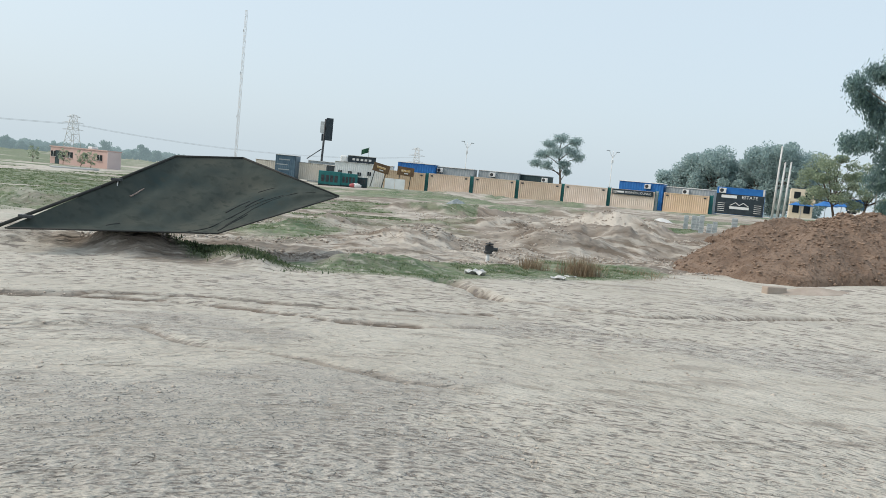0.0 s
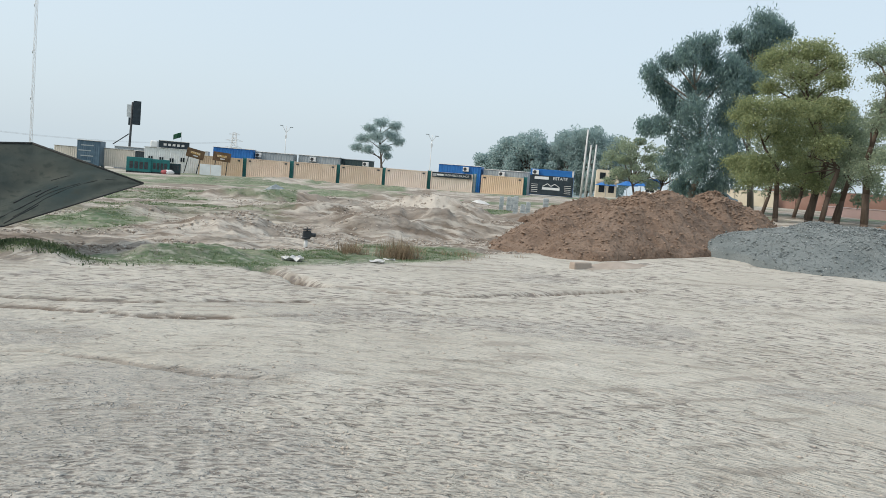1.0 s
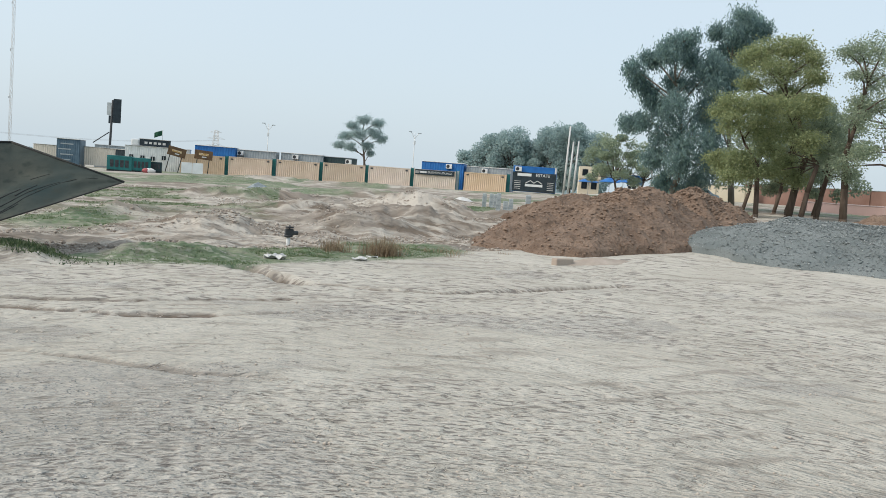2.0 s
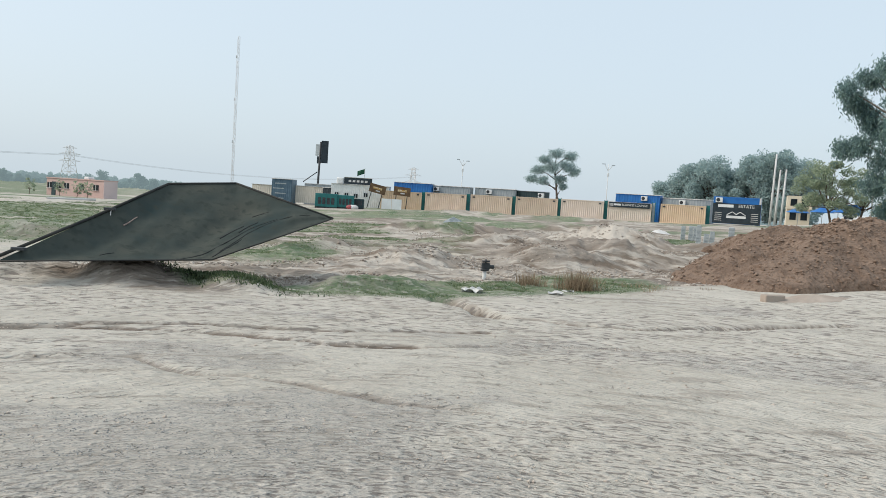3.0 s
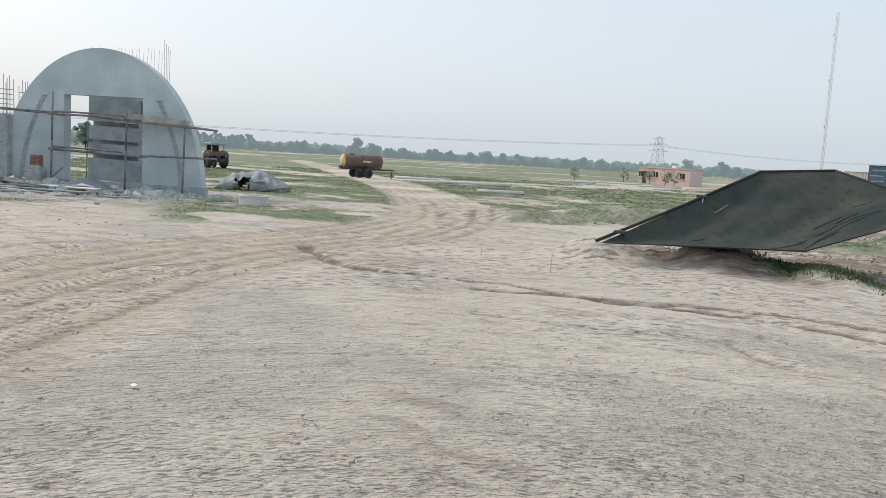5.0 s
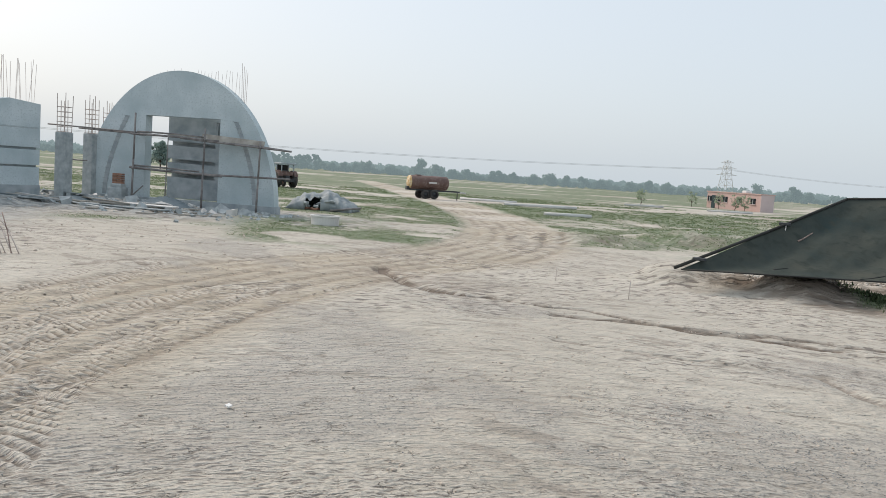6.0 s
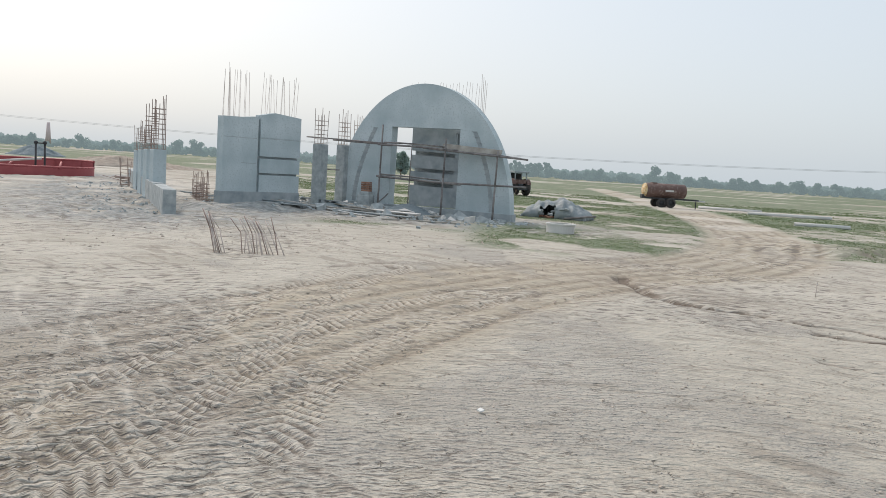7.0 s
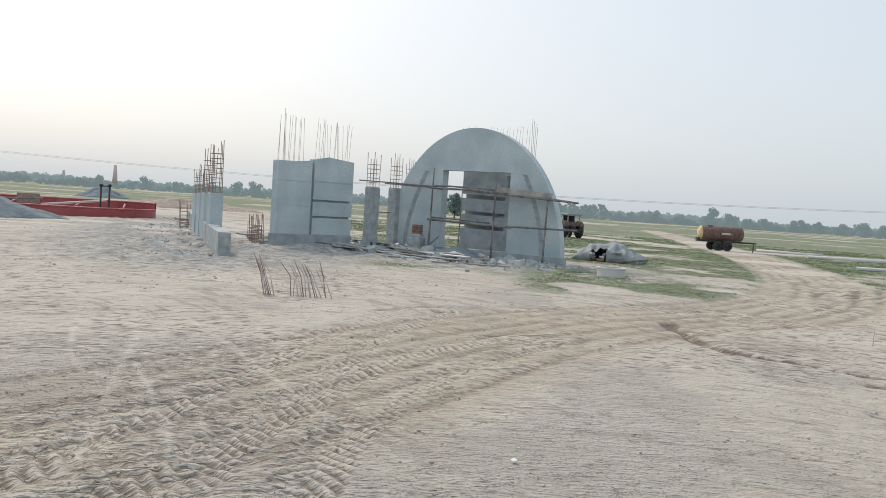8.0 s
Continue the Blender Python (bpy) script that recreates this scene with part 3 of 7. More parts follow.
def ground_material():
    m = bpy.data.materials.new("dusty_silt_ground")
    m.use_nodes = True
    n, l = m.node_tree.nodes, m.node_tree.links
    b = n["Principled BSDF"]
    co = n.new("ShaderNodeTexCoord")

    arcs = n.new("ShaderNodeAttribute")   # streak coordinates ring the camera, so streaks lie level in its view
    arcs.attribute_name = "eye_arcs"

    def noise_tex(scale, detail=5, stretch=(1, 1, 1), where=None):
        mp, t = n.new("ShaderNodeMapping"), n.new("ShaderNodeTexNoise")
        mp.inputs["Scale"].default_value = stretch
        t.inputs["Scale"].default_value, t.inputs["Detail"].default_value = scale, detail
        l.new(where or co.outputs["Object"], mp.inputs[0])
        l.new(mp.outputs[0], t.inputs[0])
        return t.outputs[0]

    def ramp(src, a, b_, c0, c1):
        r = n.new("ShaderNodeValToRGB")
        r.color_ramp.elements[0].position, r.color_ramp.elements[1].position = a, b_
        r.color_ramp.elements[0].color, r.color_ramp.elements[1].color = (*c0, 1), (*c1, 1)
        l.new(src, r.inputs[0])
        return r.outputs[0]

    def mix(fac, c0, c1):
        x = n.new("ShaderNodeMix")
        x.data_type = "RGBA"
        l.new(fac, x.inputs[0])
        for k, c in ((6, c0), (7, c1)):
            if isinstance(c, tuple):
                x.inputs[k].default_value = (*c, 1)
            else:
                l.new(c, x.inputs[k])
        return x.outputs[2]

    def attr(name):
        a = n.new("ShaderNodeAttribute")
        a.attribute_name = name
        return a.outputs["Fac"]

    def times(a, c):
        x = n.new("ShaderNodeMath")
        x.operation = "MULTIPLY"
        l.new(a, x.inputs[0])
        if isinstance(c, float):
            x.inputs[1].default_value = c
        else:
            l.new(c, x.inputs[1])
        return x.outputs[0]

    broad, mid, fine = noise_tex(0.35, 6), noise_tex(1.8, 6, (0.35, 1.6, 1), arcs.outputs["Vector"]), noise_tex(30, 5)
    silt = ramp(broad, 0.32, 0.68, (0.438, 0.409, 0.353), (0.528, 0.499, 0.438))
    silt = mix(times(ramp(mid, 0.45, 0.75, (0, 0, 0), (1, 1, 1)), 0.45), silt, (0.37, 0.33, 0.285))
    silt = mix(times(ramp(fine, 0.5, 0.72, (0, 0, 0), (1, 1, 1)), 0.35), silt, (0.34, 0.305, 0.265))
    vor = n.new("ShaderNodeTexVoronoi")
    vor.inputs["Scale"].default_value = 26
    l.new(co.outputs["Object"], vor.inputs[0])
    stones = ramp(vor.outputs["Distance"], 0.18, 0.34, (1, 1, 1), (0, 0, 0))
    pebble = mix(vor.outputs["Color"], (0.16, 0.165, 0.165), (0.34, 0.33, 0.31))
    col = mix(attr("track"), silt, ramp(mid, 0.3, 0.7, (0.365, 0.318, 0.248), (0.468, 0.416, 0.334)))
    col = mix(times(attr("gravel"), stones), col, pebble)
    col = mix(times(attr("gravel"), 0.32), col, (0.25, 0.24, 0.23))
    col = mix(times(attr("mortar"), 0.8), col, ramp(noise_tex(3.5, 6), 0.35, 0.65, (0.17, 0.19, 0.195), (0.38, 0.395, 0.39)))
    furrow = noise_tex(5.5, 9, (0.34, 1.0, 1), arcs.outputs["Vector"])
    # same noise drives the b4 relief: hollows dark, crests pale
    col = mix(attr("brown"), col, ramp(furrow, 0.42, 0.56, (0.185, 0.148, 0.115), (0.475, 0.43, 0.372)))
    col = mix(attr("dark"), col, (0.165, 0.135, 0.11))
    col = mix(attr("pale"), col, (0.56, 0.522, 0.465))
    green = ramp(noise_tex(0.8, 6), 0.34, 0.66, (0.105, 0.155, 0.088), (0.185, 0.220, 0.135))
    col = mix(times(attr("grass"), ramp(noise_tex(6, 5), 0.30, 0.52, (0.45, 0.45, 0.45), (1, 1, 1))), col, green)
    dents, specks = noise_tex(3.0, 5, (0.36, 1.35, 1), arcs.outputs["Vector"]), noise_tex(12, 2.5, (0.42, 1.15, 1), arcs.outputs["Vector"])
    crumbs, trod = noise_tex(24, 2, (0.55, 1.1, 1), arcs.outputs["Vector"]), attr("trodden")
    worn = ramp(noise_tex(0.55, 4, (1, 1.8, 1)), 0.42, 0.60, (0.25, 0.25, 0.25), (1, 1, 1))
    # dents and specks: hollows darkened, crests paled, shade of the relief as colour
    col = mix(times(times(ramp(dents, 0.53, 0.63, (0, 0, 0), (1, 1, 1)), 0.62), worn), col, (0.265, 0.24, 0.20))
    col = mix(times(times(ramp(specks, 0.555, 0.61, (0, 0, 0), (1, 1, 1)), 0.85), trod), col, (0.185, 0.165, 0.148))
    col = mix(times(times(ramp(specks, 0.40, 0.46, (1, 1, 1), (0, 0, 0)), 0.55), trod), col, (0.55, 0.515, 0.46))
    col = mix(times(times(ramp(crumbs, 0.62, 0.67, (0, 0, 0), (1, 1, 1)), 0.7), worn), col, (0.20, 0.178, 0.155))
    # thin broken lines where the dried crust has torn
    tears = []
    for scale, half, deep in ((1.1, 0.010, 0.6), (3.2, 0.016, 0.55)):
        mp, t = n.new("ShaderNodeMapping"), n.new("ShaderNodeTexNoise")
        mp.inputs["Scale"].default_value = (0.6, 1.2, 1)
        t.inputs["Scale"].default_value, t.inputs["Detail"].default_value, t.inputs["Distortion"].default_value = scale, 4, 0.5
        l.new(arcs.outputs["Vector"], mp.inputs[0])
        l.new(mp.outputs[0], t.inputs[0])
        rp = n.new("ShaderNodeValToRGB")
        rp.color_ramp.elements[0].position, rp.color_ramp.elements[1].position = 0.5 - half, 0.5 + half
        rp.color_ramp.elements[0].color = rp.color_ramp.elements[1].color = (0, 0, 0, 1)
        rp.color_ramp.elements.new(0.5).color = (1, 1, 1, 1)
        l.new(t.outputs[0], rp.inputs[0])
        gate = ramp(noise_tex(0.9 * scale, 3), 0.52, 0.60, (0, 0, 0), (1, 1, 1))
        tears.append(times(times(rp.outputs[0], deep), gate))
        col = mix(tears[-1], col, (0.21, 0.18, 0.15))
    col = mix(times(ramp(specks, 0.30, 0.40, (1, 1, 1), (0, 0, 0)), 0.4), col, (0.55, 0.51, 0.45))
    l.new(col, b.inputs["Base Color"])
    b.inputs["Roughness"].default_value = 0.97
    b.inputs["Specular IOR Level"].default_value = 0.2
    b1, b2 = n.new("ShaderNodeBump"), n.new("ShaderNodeBump")
    b1.inputs["Strength"].default_value, b1.inputs["Distance"].default_value = 1.0, 0.07
    b2.inputs["Strength"].default_value, b2.inputs["Distance"].default_value = 0.6, 0.015
    b1.invert = True
    relief = n.new("ShaderNodeMath")
    l.new(dents, relief.inputs[0])
    l.new(specks, relief.inputs[1])
    l.new(relief.outputs[0], b1.inputs["Height"])
    l.new(fine, b2.inputs["Height"])
    l.new(b1.outputs[0], b2.inputs["Normal"])
    b3 = n.new("ShaderNodeBump")
    b3.inputs["Strength"].default_value, b3.inputs["Distance"].default_value, b3.invert = 0.8, 0.03, True
    l.new(tears[1], b3.inputs["Height"])
    l.new(b2.outputs[0], b3.inputs["Normal"])
    b4 = n.new("ShaderNodeBump")     # furrowed, cloddy spoil
    b4.inputs["Strength"].default_value, b4.inputs["Distance"].default_value = 1.0, 0.30
    l.new(times(furrow, attr("brown")), b4.inputs["Height"])
    l.new(b3.outputs[0], b4.inputs["Normal"])
    l.new(b4.outputs[0], b.inputs["Normal"])
    return m


ground_mesh = build_ground()
ground_mesh.materials.append(ground_material())
ground = tagged(new("ground", ground_mesh), "pale dusty silt ground with wheel tracks and rain rills", "ground", kind="structure")


# ---------------------------------------------------------------- heaps of soil and stone
def heap(name, x, y, a, b, turn, top, material, label, category, crest=0.0, rough=0.12, seed=1, na=240, nr=80, sharp=1.0):
    """A tipped heap: straight slopes, a crest along its length, uneven toe and lumps."""
    ang, q = np.meshgrid(np.linspace(0, 2 * math.pi, na, endpoint=False), np.linspace(0, 1.0, nr), indexing="xy")
    wob = 1 + 0.22 * (fbm(np.cos(ang) * 2.1 + seed * 7, np.sin(ang) * 2.1, seed, 3) - 0.5) * 2
    lx, ly = np.cos(ang) * q * a * wob, np.sin(ang) * q * b * wob
    c, s = math.cos(radians(turn)), math.sin(radians(turn))
    gx, gy = x + lx * c - ly * s, y + lx * s + ly * c
    qq = np.sqrt((np.maximum(np.abs(np.cos(ang)) * q - crest, 0) / (1 - crest)) ** 2 + (np.sin(ang) * q) ** 2)
    qq = np.where(q > 0.97, 1.0, qq)
    prof = np.clip(1 - qq, 0, 1) ** sharp
    prof = prof - 0.10 * sstep(0.3, 0.0, qq)
    lump = 1 + 0.5 * (fbm(gx * 0.35, gy * 0.35, seed + 20, 3) - 0.5)
    hh = top * prof * lump + rough * (fbm(gx * 1.4, gy * 1.4, seed + 3, 4) - 0.5) * sstep(0, 0.12, prof) * 2 + 0.40 * rough * (fbm(gx * 4, gy * 4, seed + 5, 3) - 0.5) * sstep(0, 0.1, prof)
    base, _, _ = ground_base(gx.ravel(), gy.ravel())
    z = base.reshape(gx.shape) + hh - 0.03 - 0.12 * sstep(0.93, 1.0, q)
    verts = np.stack([gx, gy, z], -1).reshape(-1, 3)
    i, j = np.meshgrid(np.arange(nr - 1), np.arange(na), indexing="ij")
    j2 = (j + 1) % na
    faces = np.stack([i * na + j, i * na + j2, (i + 1) * na + j2, (i + 1) * na + j], -1).reshape(-1, 4)[:, ::-1]
    z0 = floor_at(x, y)
    ob = mesh_from(name, [tuple(v) for v in verts - np.array([x, y, z0])], [tuple(int(k) for k in f) for f in faces], material, smooth=True)
    ob.location = (x, y, z0)
    return tagged(ob, label, category), z0


DIRT_A = heap("soil_heap", 13.2, 27.6, 7.4, 3.6, 33, 1.9, SOIL, "large heap of reddish brown excavated soil", "soil heap", crest=0.12, rough=0.20, seed=4, sharp=0.9)
DIRT_B = heap("soil_heap", 17.6, 30.2, 3.4, 3.0, 30, 1.95, SOIL, "pointed heap of brown soil with clods", "soil heap", rough=0.24, seed=9)
DIRT_C = heap("soil_heap", 17.4, 38.5, 6.0, 3.2, 10, 1.45, SOIL, "long brown soil bank behind the front heap", "soil heap", crest=0.4, rough=0.2, seed=13)
GRAVEL = heap("gravel_heap", *polar(41.5, 29.8), 6.9, 4.2, -41.5, 1.38, CRUSH, "smooth heap of grey crushed stone aggregate", "gravel heap", crest=0.42, rough=0.05, seed=17, sharp=0.95)
heap("soil_heap", *polar(41.5, 44), 3.0, 2.0, -40, 1.1, SOIL, "small ochre soil heap beyond the gravel", "soil heap", seed=21)
heap("gravel_heap", *polar(-92.6, 51.0), 4.4, 2.6, 90, 1.45, BLUECRUSH, "heap of blue-grey crushed stone on bare ground", "gravel heap", rough=0.06, seed=23)
heap("gravel_heap", *polar(-85.6, 140), 4.0, 3.4, 92, 2.1, BLUECRUSH, "distant cone of grey aggregate", "gravel heap", rough=0.1, seed=29)
heap("soil_heap", *polar(-80.6, 95), 9.0, 3.0, 80, 1.3, PALE_SOIL, "low grey bank of spoil", "soil heap", rough=0.15, seed=31)
heap("lime_heap", 16.2, 63.0, 0.9, 0.7, 0, 0.42, OFFWHITE, "small heap of whitish lime powder", "lime heap", rough=0.05, seed=37, na=40, nr=14)


# ---------------------------------------------------------------- shade net on its frame, tipped onto a spoil mound
def shade_net():
    t = thing("shade_canopy", -5.6, 18.0, floor_at(-5.6, 18.0), 0, "dark green shade net canopy tipped over on a spoil mound", "shade canopy")
    o = Vector((-5.6, 18.0, floor_at(-5.6, 18.0)))
    L, TL, TR, R, B = (Vector(p) - o for p in ((-8.17, 15.22, 0.45), (-6.53, 19.5, 2.09), (-5.17, 20.43, 2.21), (-2.59, 19.33, 1.52), (-4.73, 17.03, 0.57)))

    def chain(pts, s):
        ln = [(b - a).length for a, b in zip(pts[:-1], pts[1:])]
        want = s * sum(ln)
        for a, b, k in zip(pts[:-1], pts[1:], ln):
            if want <= k + 1e-6:
                return a.lerp(b, want / k)
            want -= k
        return pts[-1]
    def skin(s, v, lift=0.0):
        lo, hi = chain([L, B, R], s), chain([L, TL, TR, R], s)
        p = lo.lerp(hi, v)
        bell = math.sin(math.pi * v) * math.sin(math.pi * s)
        fold = 0.09 * math.sin(14 * (s - 0.55 * v)) * bell * (0.3 + s) + 0.05 * math.sin(31 * (s - 0.62 * v) + 1.0) * bell * s
        fold += 0.05 * (noise.noise((p.x * 1.3, p.y * 1.3, p.z * 2)) + 0.7 * noise.noise((p.x * 4.2 + 3, p.y * 2.6, p.z))) * math.sin(math.pi * v) ** 0.5
        sag = 0.34 * math.sin(math.pi * v) ** 0.8 * math.sin(math.pi * min(1.0, s * 1.15)) ** 0.8
        return p + Vector((0, 0.30, -0.75)) * sag + Vector((0.1, -0.6, 0.6)) * (fold + lift)
    ns, nv = 110, 50
    verts = [tuple(skin(i / ns, j / nv)) for i in range(ns + 1) for j in range(nv + 1)]
    faces = [(i * (nv + 1) + j, (i + 1) * (nv + 1) + j, (i + 1) * (nv + 1) + j + 1, i * (nv + 1) + j + 1) for i in range(ns) for j in range(nv)]
    net = mesh_from("net_sheet", verts, faces, NET, t, smooth=True)
    sol = net.modifiers.new("thickness", "SOLIDIFY")
    sol.thickness = 0.012
    bm = bmesh.new()
    add_path(bm, [L + Vector((-0.12, -0.05, 0.02)), L.lerp(TL, 0.5) + Vector((0, 0, 0.02)), TL], 0.035, 0.03)
    part("frame_tube", bm, NET_EDGE, t, "dark steel edge tube", True)
    for a, b in ((TL, TR), (TR, R)):
        tube_part("frame_tube", t, NET_EDGE, a, b, 0.028)
    for a, b in ((L, B), (B, R)):
        tube_part("hem", t, NET_EDGE, a, b, 0.016)
    for p, fx, fy in ((TL, -7.4, 19.0), (TL.lerp(TR, 0.6), -6.7, 19.2)):
        tube_part("prop", t, NET_EDGE, (fx - o.x, fy - o.y, floor_at(fx, fy) - o.z - 0.05), p, 0.03)
    # seams and torn places that run up from the lower corner
    for s0, v0, s1, v1, r in ((0.46, 0.04, 0.80, 0.42, 0.010), (0.55, 0.05, 0.66, 0.18, 0.014), (0.60, 0.30, 0.68, 0.38, 0.016), (0.66, 0.30, 0.73, 0.40, 0.014), (0.58, 0.10, 0.92, 0.55, 0.008), (0.72, 0.55, 0.78, 0.62, 0.012), (0.25, 0.28, 0.29, 0.34, 0.010)):
        bm = bmesh.new()
        add_path(bm, [skin(s0 + (s1 - s0) * k / 10, v0 + (v1 - v0) * k / 10, 0.004) for k in range(11)], r, r * 0.6, 6)
        bmesh.ops.remove_doubles(bm, verts=bm.verts, dist=0.001)
        part("seam", bm, NET_EDGE, t, "dark stitched seam", True)
    bm = bmesh.new()
    add_path(bm, [skin(0.34 + 0.012 * k, 0.78 + 0.01 * k, 0.004) for k in range(5)], 0.022, 0.012, 6)
    part("patch", bm, RUST, t, "rust-red patch", True)
    box_part("clamp", t, DARKSTEEL, *(L.lerp(TL, 0.60) + Vector((0, 0, 0.0))), 0.22, 0.12, 0.06, "dark clamp on the tube")
    tube_part("tie_rope", t, OFFWHITE, L.lerp(TL, 0.61) + Vector((0.02, -0.05, 0.02)), L.lerp(TL, 0.61) + Vector((0.03, -0.16, -0.28)), 0.012, None, 6, "pale loose tie rope")
    box_part("clamp", t, DARKSTEEL, *(L.lerp(TL, 0.10) + Vector((0, 0, 0.02))), 0.26, 0.12, 0.06)


shade_net()


# ---------------------------------------------------------------- unfinished gate building
def slabs(bm, cells, y0, y1):
    """Wall pieces in the x-z plane, each (x0, x1, foot0, foot1, top0, top1), from y0 to y1."""
    for x0, x1, b0, b1, t0, t1 in cells:
        v = [bm.verts.new(p) for p in ((x0, y0, b0), (x1, y0, b1), (x1, y0, t1), (x0, y0, t0), (x0, y1, b0), (x1, y1, b1), (x1, y1, t1), (x0, y1, t0))]
        for f in ((0, 1, 2, 3), (5, 4, 7, 6), (4, 0, 3, 7), (1, 5, 6, 2), (3, 2, 6, 7), (4, 5, 1, 0)):
            bm.faces.new([v[k] for k in f])


def clean(bm):
    """Weld the pieces and drop the doubled inner faces."""
    bmesh.ops.remove_doubles(bm, verts=bm.verts, dist=0.0005)
    seen = {}
    for f in bm.faces:
        seen.setdefault(tuple(sorted(v.index for v in f.verts)), []).append(f)
    bmesh.ops.delete(bm, geom=[f for fs in seen.values() if len(fs) > 1 for f in fs], context="FACES")
    bmesh.ops.recalc_face_normals(bm, faces=bm.faces)


def welded(cells, y0, y1):
    bm = bmesh.new()
    slabs(bm, cells, y0, y1)
    bmesh.ops.remove_doubles(bm, verts=bm.verts, dist=0.0005)
    bm.verts.index_update()
    clean(bm)
    return bm


BAR_MESHES = {}


def bar(parent, p, q, r, material, name="rebar"):
    """One steel bar; alike bars share their mesh."""
    key = (name, round(r, 4), material.name)
    if key not in BAR_MESHES:
        bm = bmesh.new()
        add_tube(bm, (0, 0, 0), (0, 0, 1), r, None, 6)
        me = bpy.data.meshes.new(name)
        bm.to_mesh(me)
        bm.free()
        me.materials.append(material)
        BAR_MESHES[key] = me
    ob = new(name, BAR_MESHES[key])
    p, q = Vector(p), Vector(q)
    d = q - p
    ob.parent = parent
    ob.matrix_basis = Matrix.Translation(p) @ d.to_track_quat("Z", "Y").to_matrix().to_4x4() @ Matrix.Diagonal((1, 1, d.length, 1))
    return ob


def cage(parent, x, y, z0, z1, w, material, step=0.2, lean=0.0, splay=0.04, r=0.014):
    """Column reinforcement: corner and middle bars with square ties."""
    h = w / 2 - 0.05
    for i, (a, b) in enumerate(((-h, -h), (h, -h), (h, h), (-h, h), (0, -h), (0, h))):
        top = z1 - random.random() * 0.35
        bar(parent, (x + a, y + b, z0), (x + a + lean + random.uniform(-splay, splay), y + b + random.uniform(-splay, splay), top), r, material)
    k, z = 0, z0 + 0.12
    while z < z1 - 0.5:
        f = lean * (z - z0) / (z1 - z0)
        s = h + 0.02 + (0.12 if k % 4 == 0 else 0)
        bar(parent, (x - h - 0.02 + f, y - h - 0.02, z), (x + s + f, y - h - 0.02, z), 0.011, material, "tie")
        bar(parent, (x - h - 0.02 + f, y + h, z), (x + h + f, y + h, z), 0.011, material, "tie")
        bar(parent, (x - h - 0.02 + f, y - h, z), (x - h - 0.02 + f, y + h, z), 0.011, material, "tie")
        bar(parent, (x + h + f, y - h, z), (x + h + f, y + h, z), 0.011, material, "tie")
        z += step
        k += 1


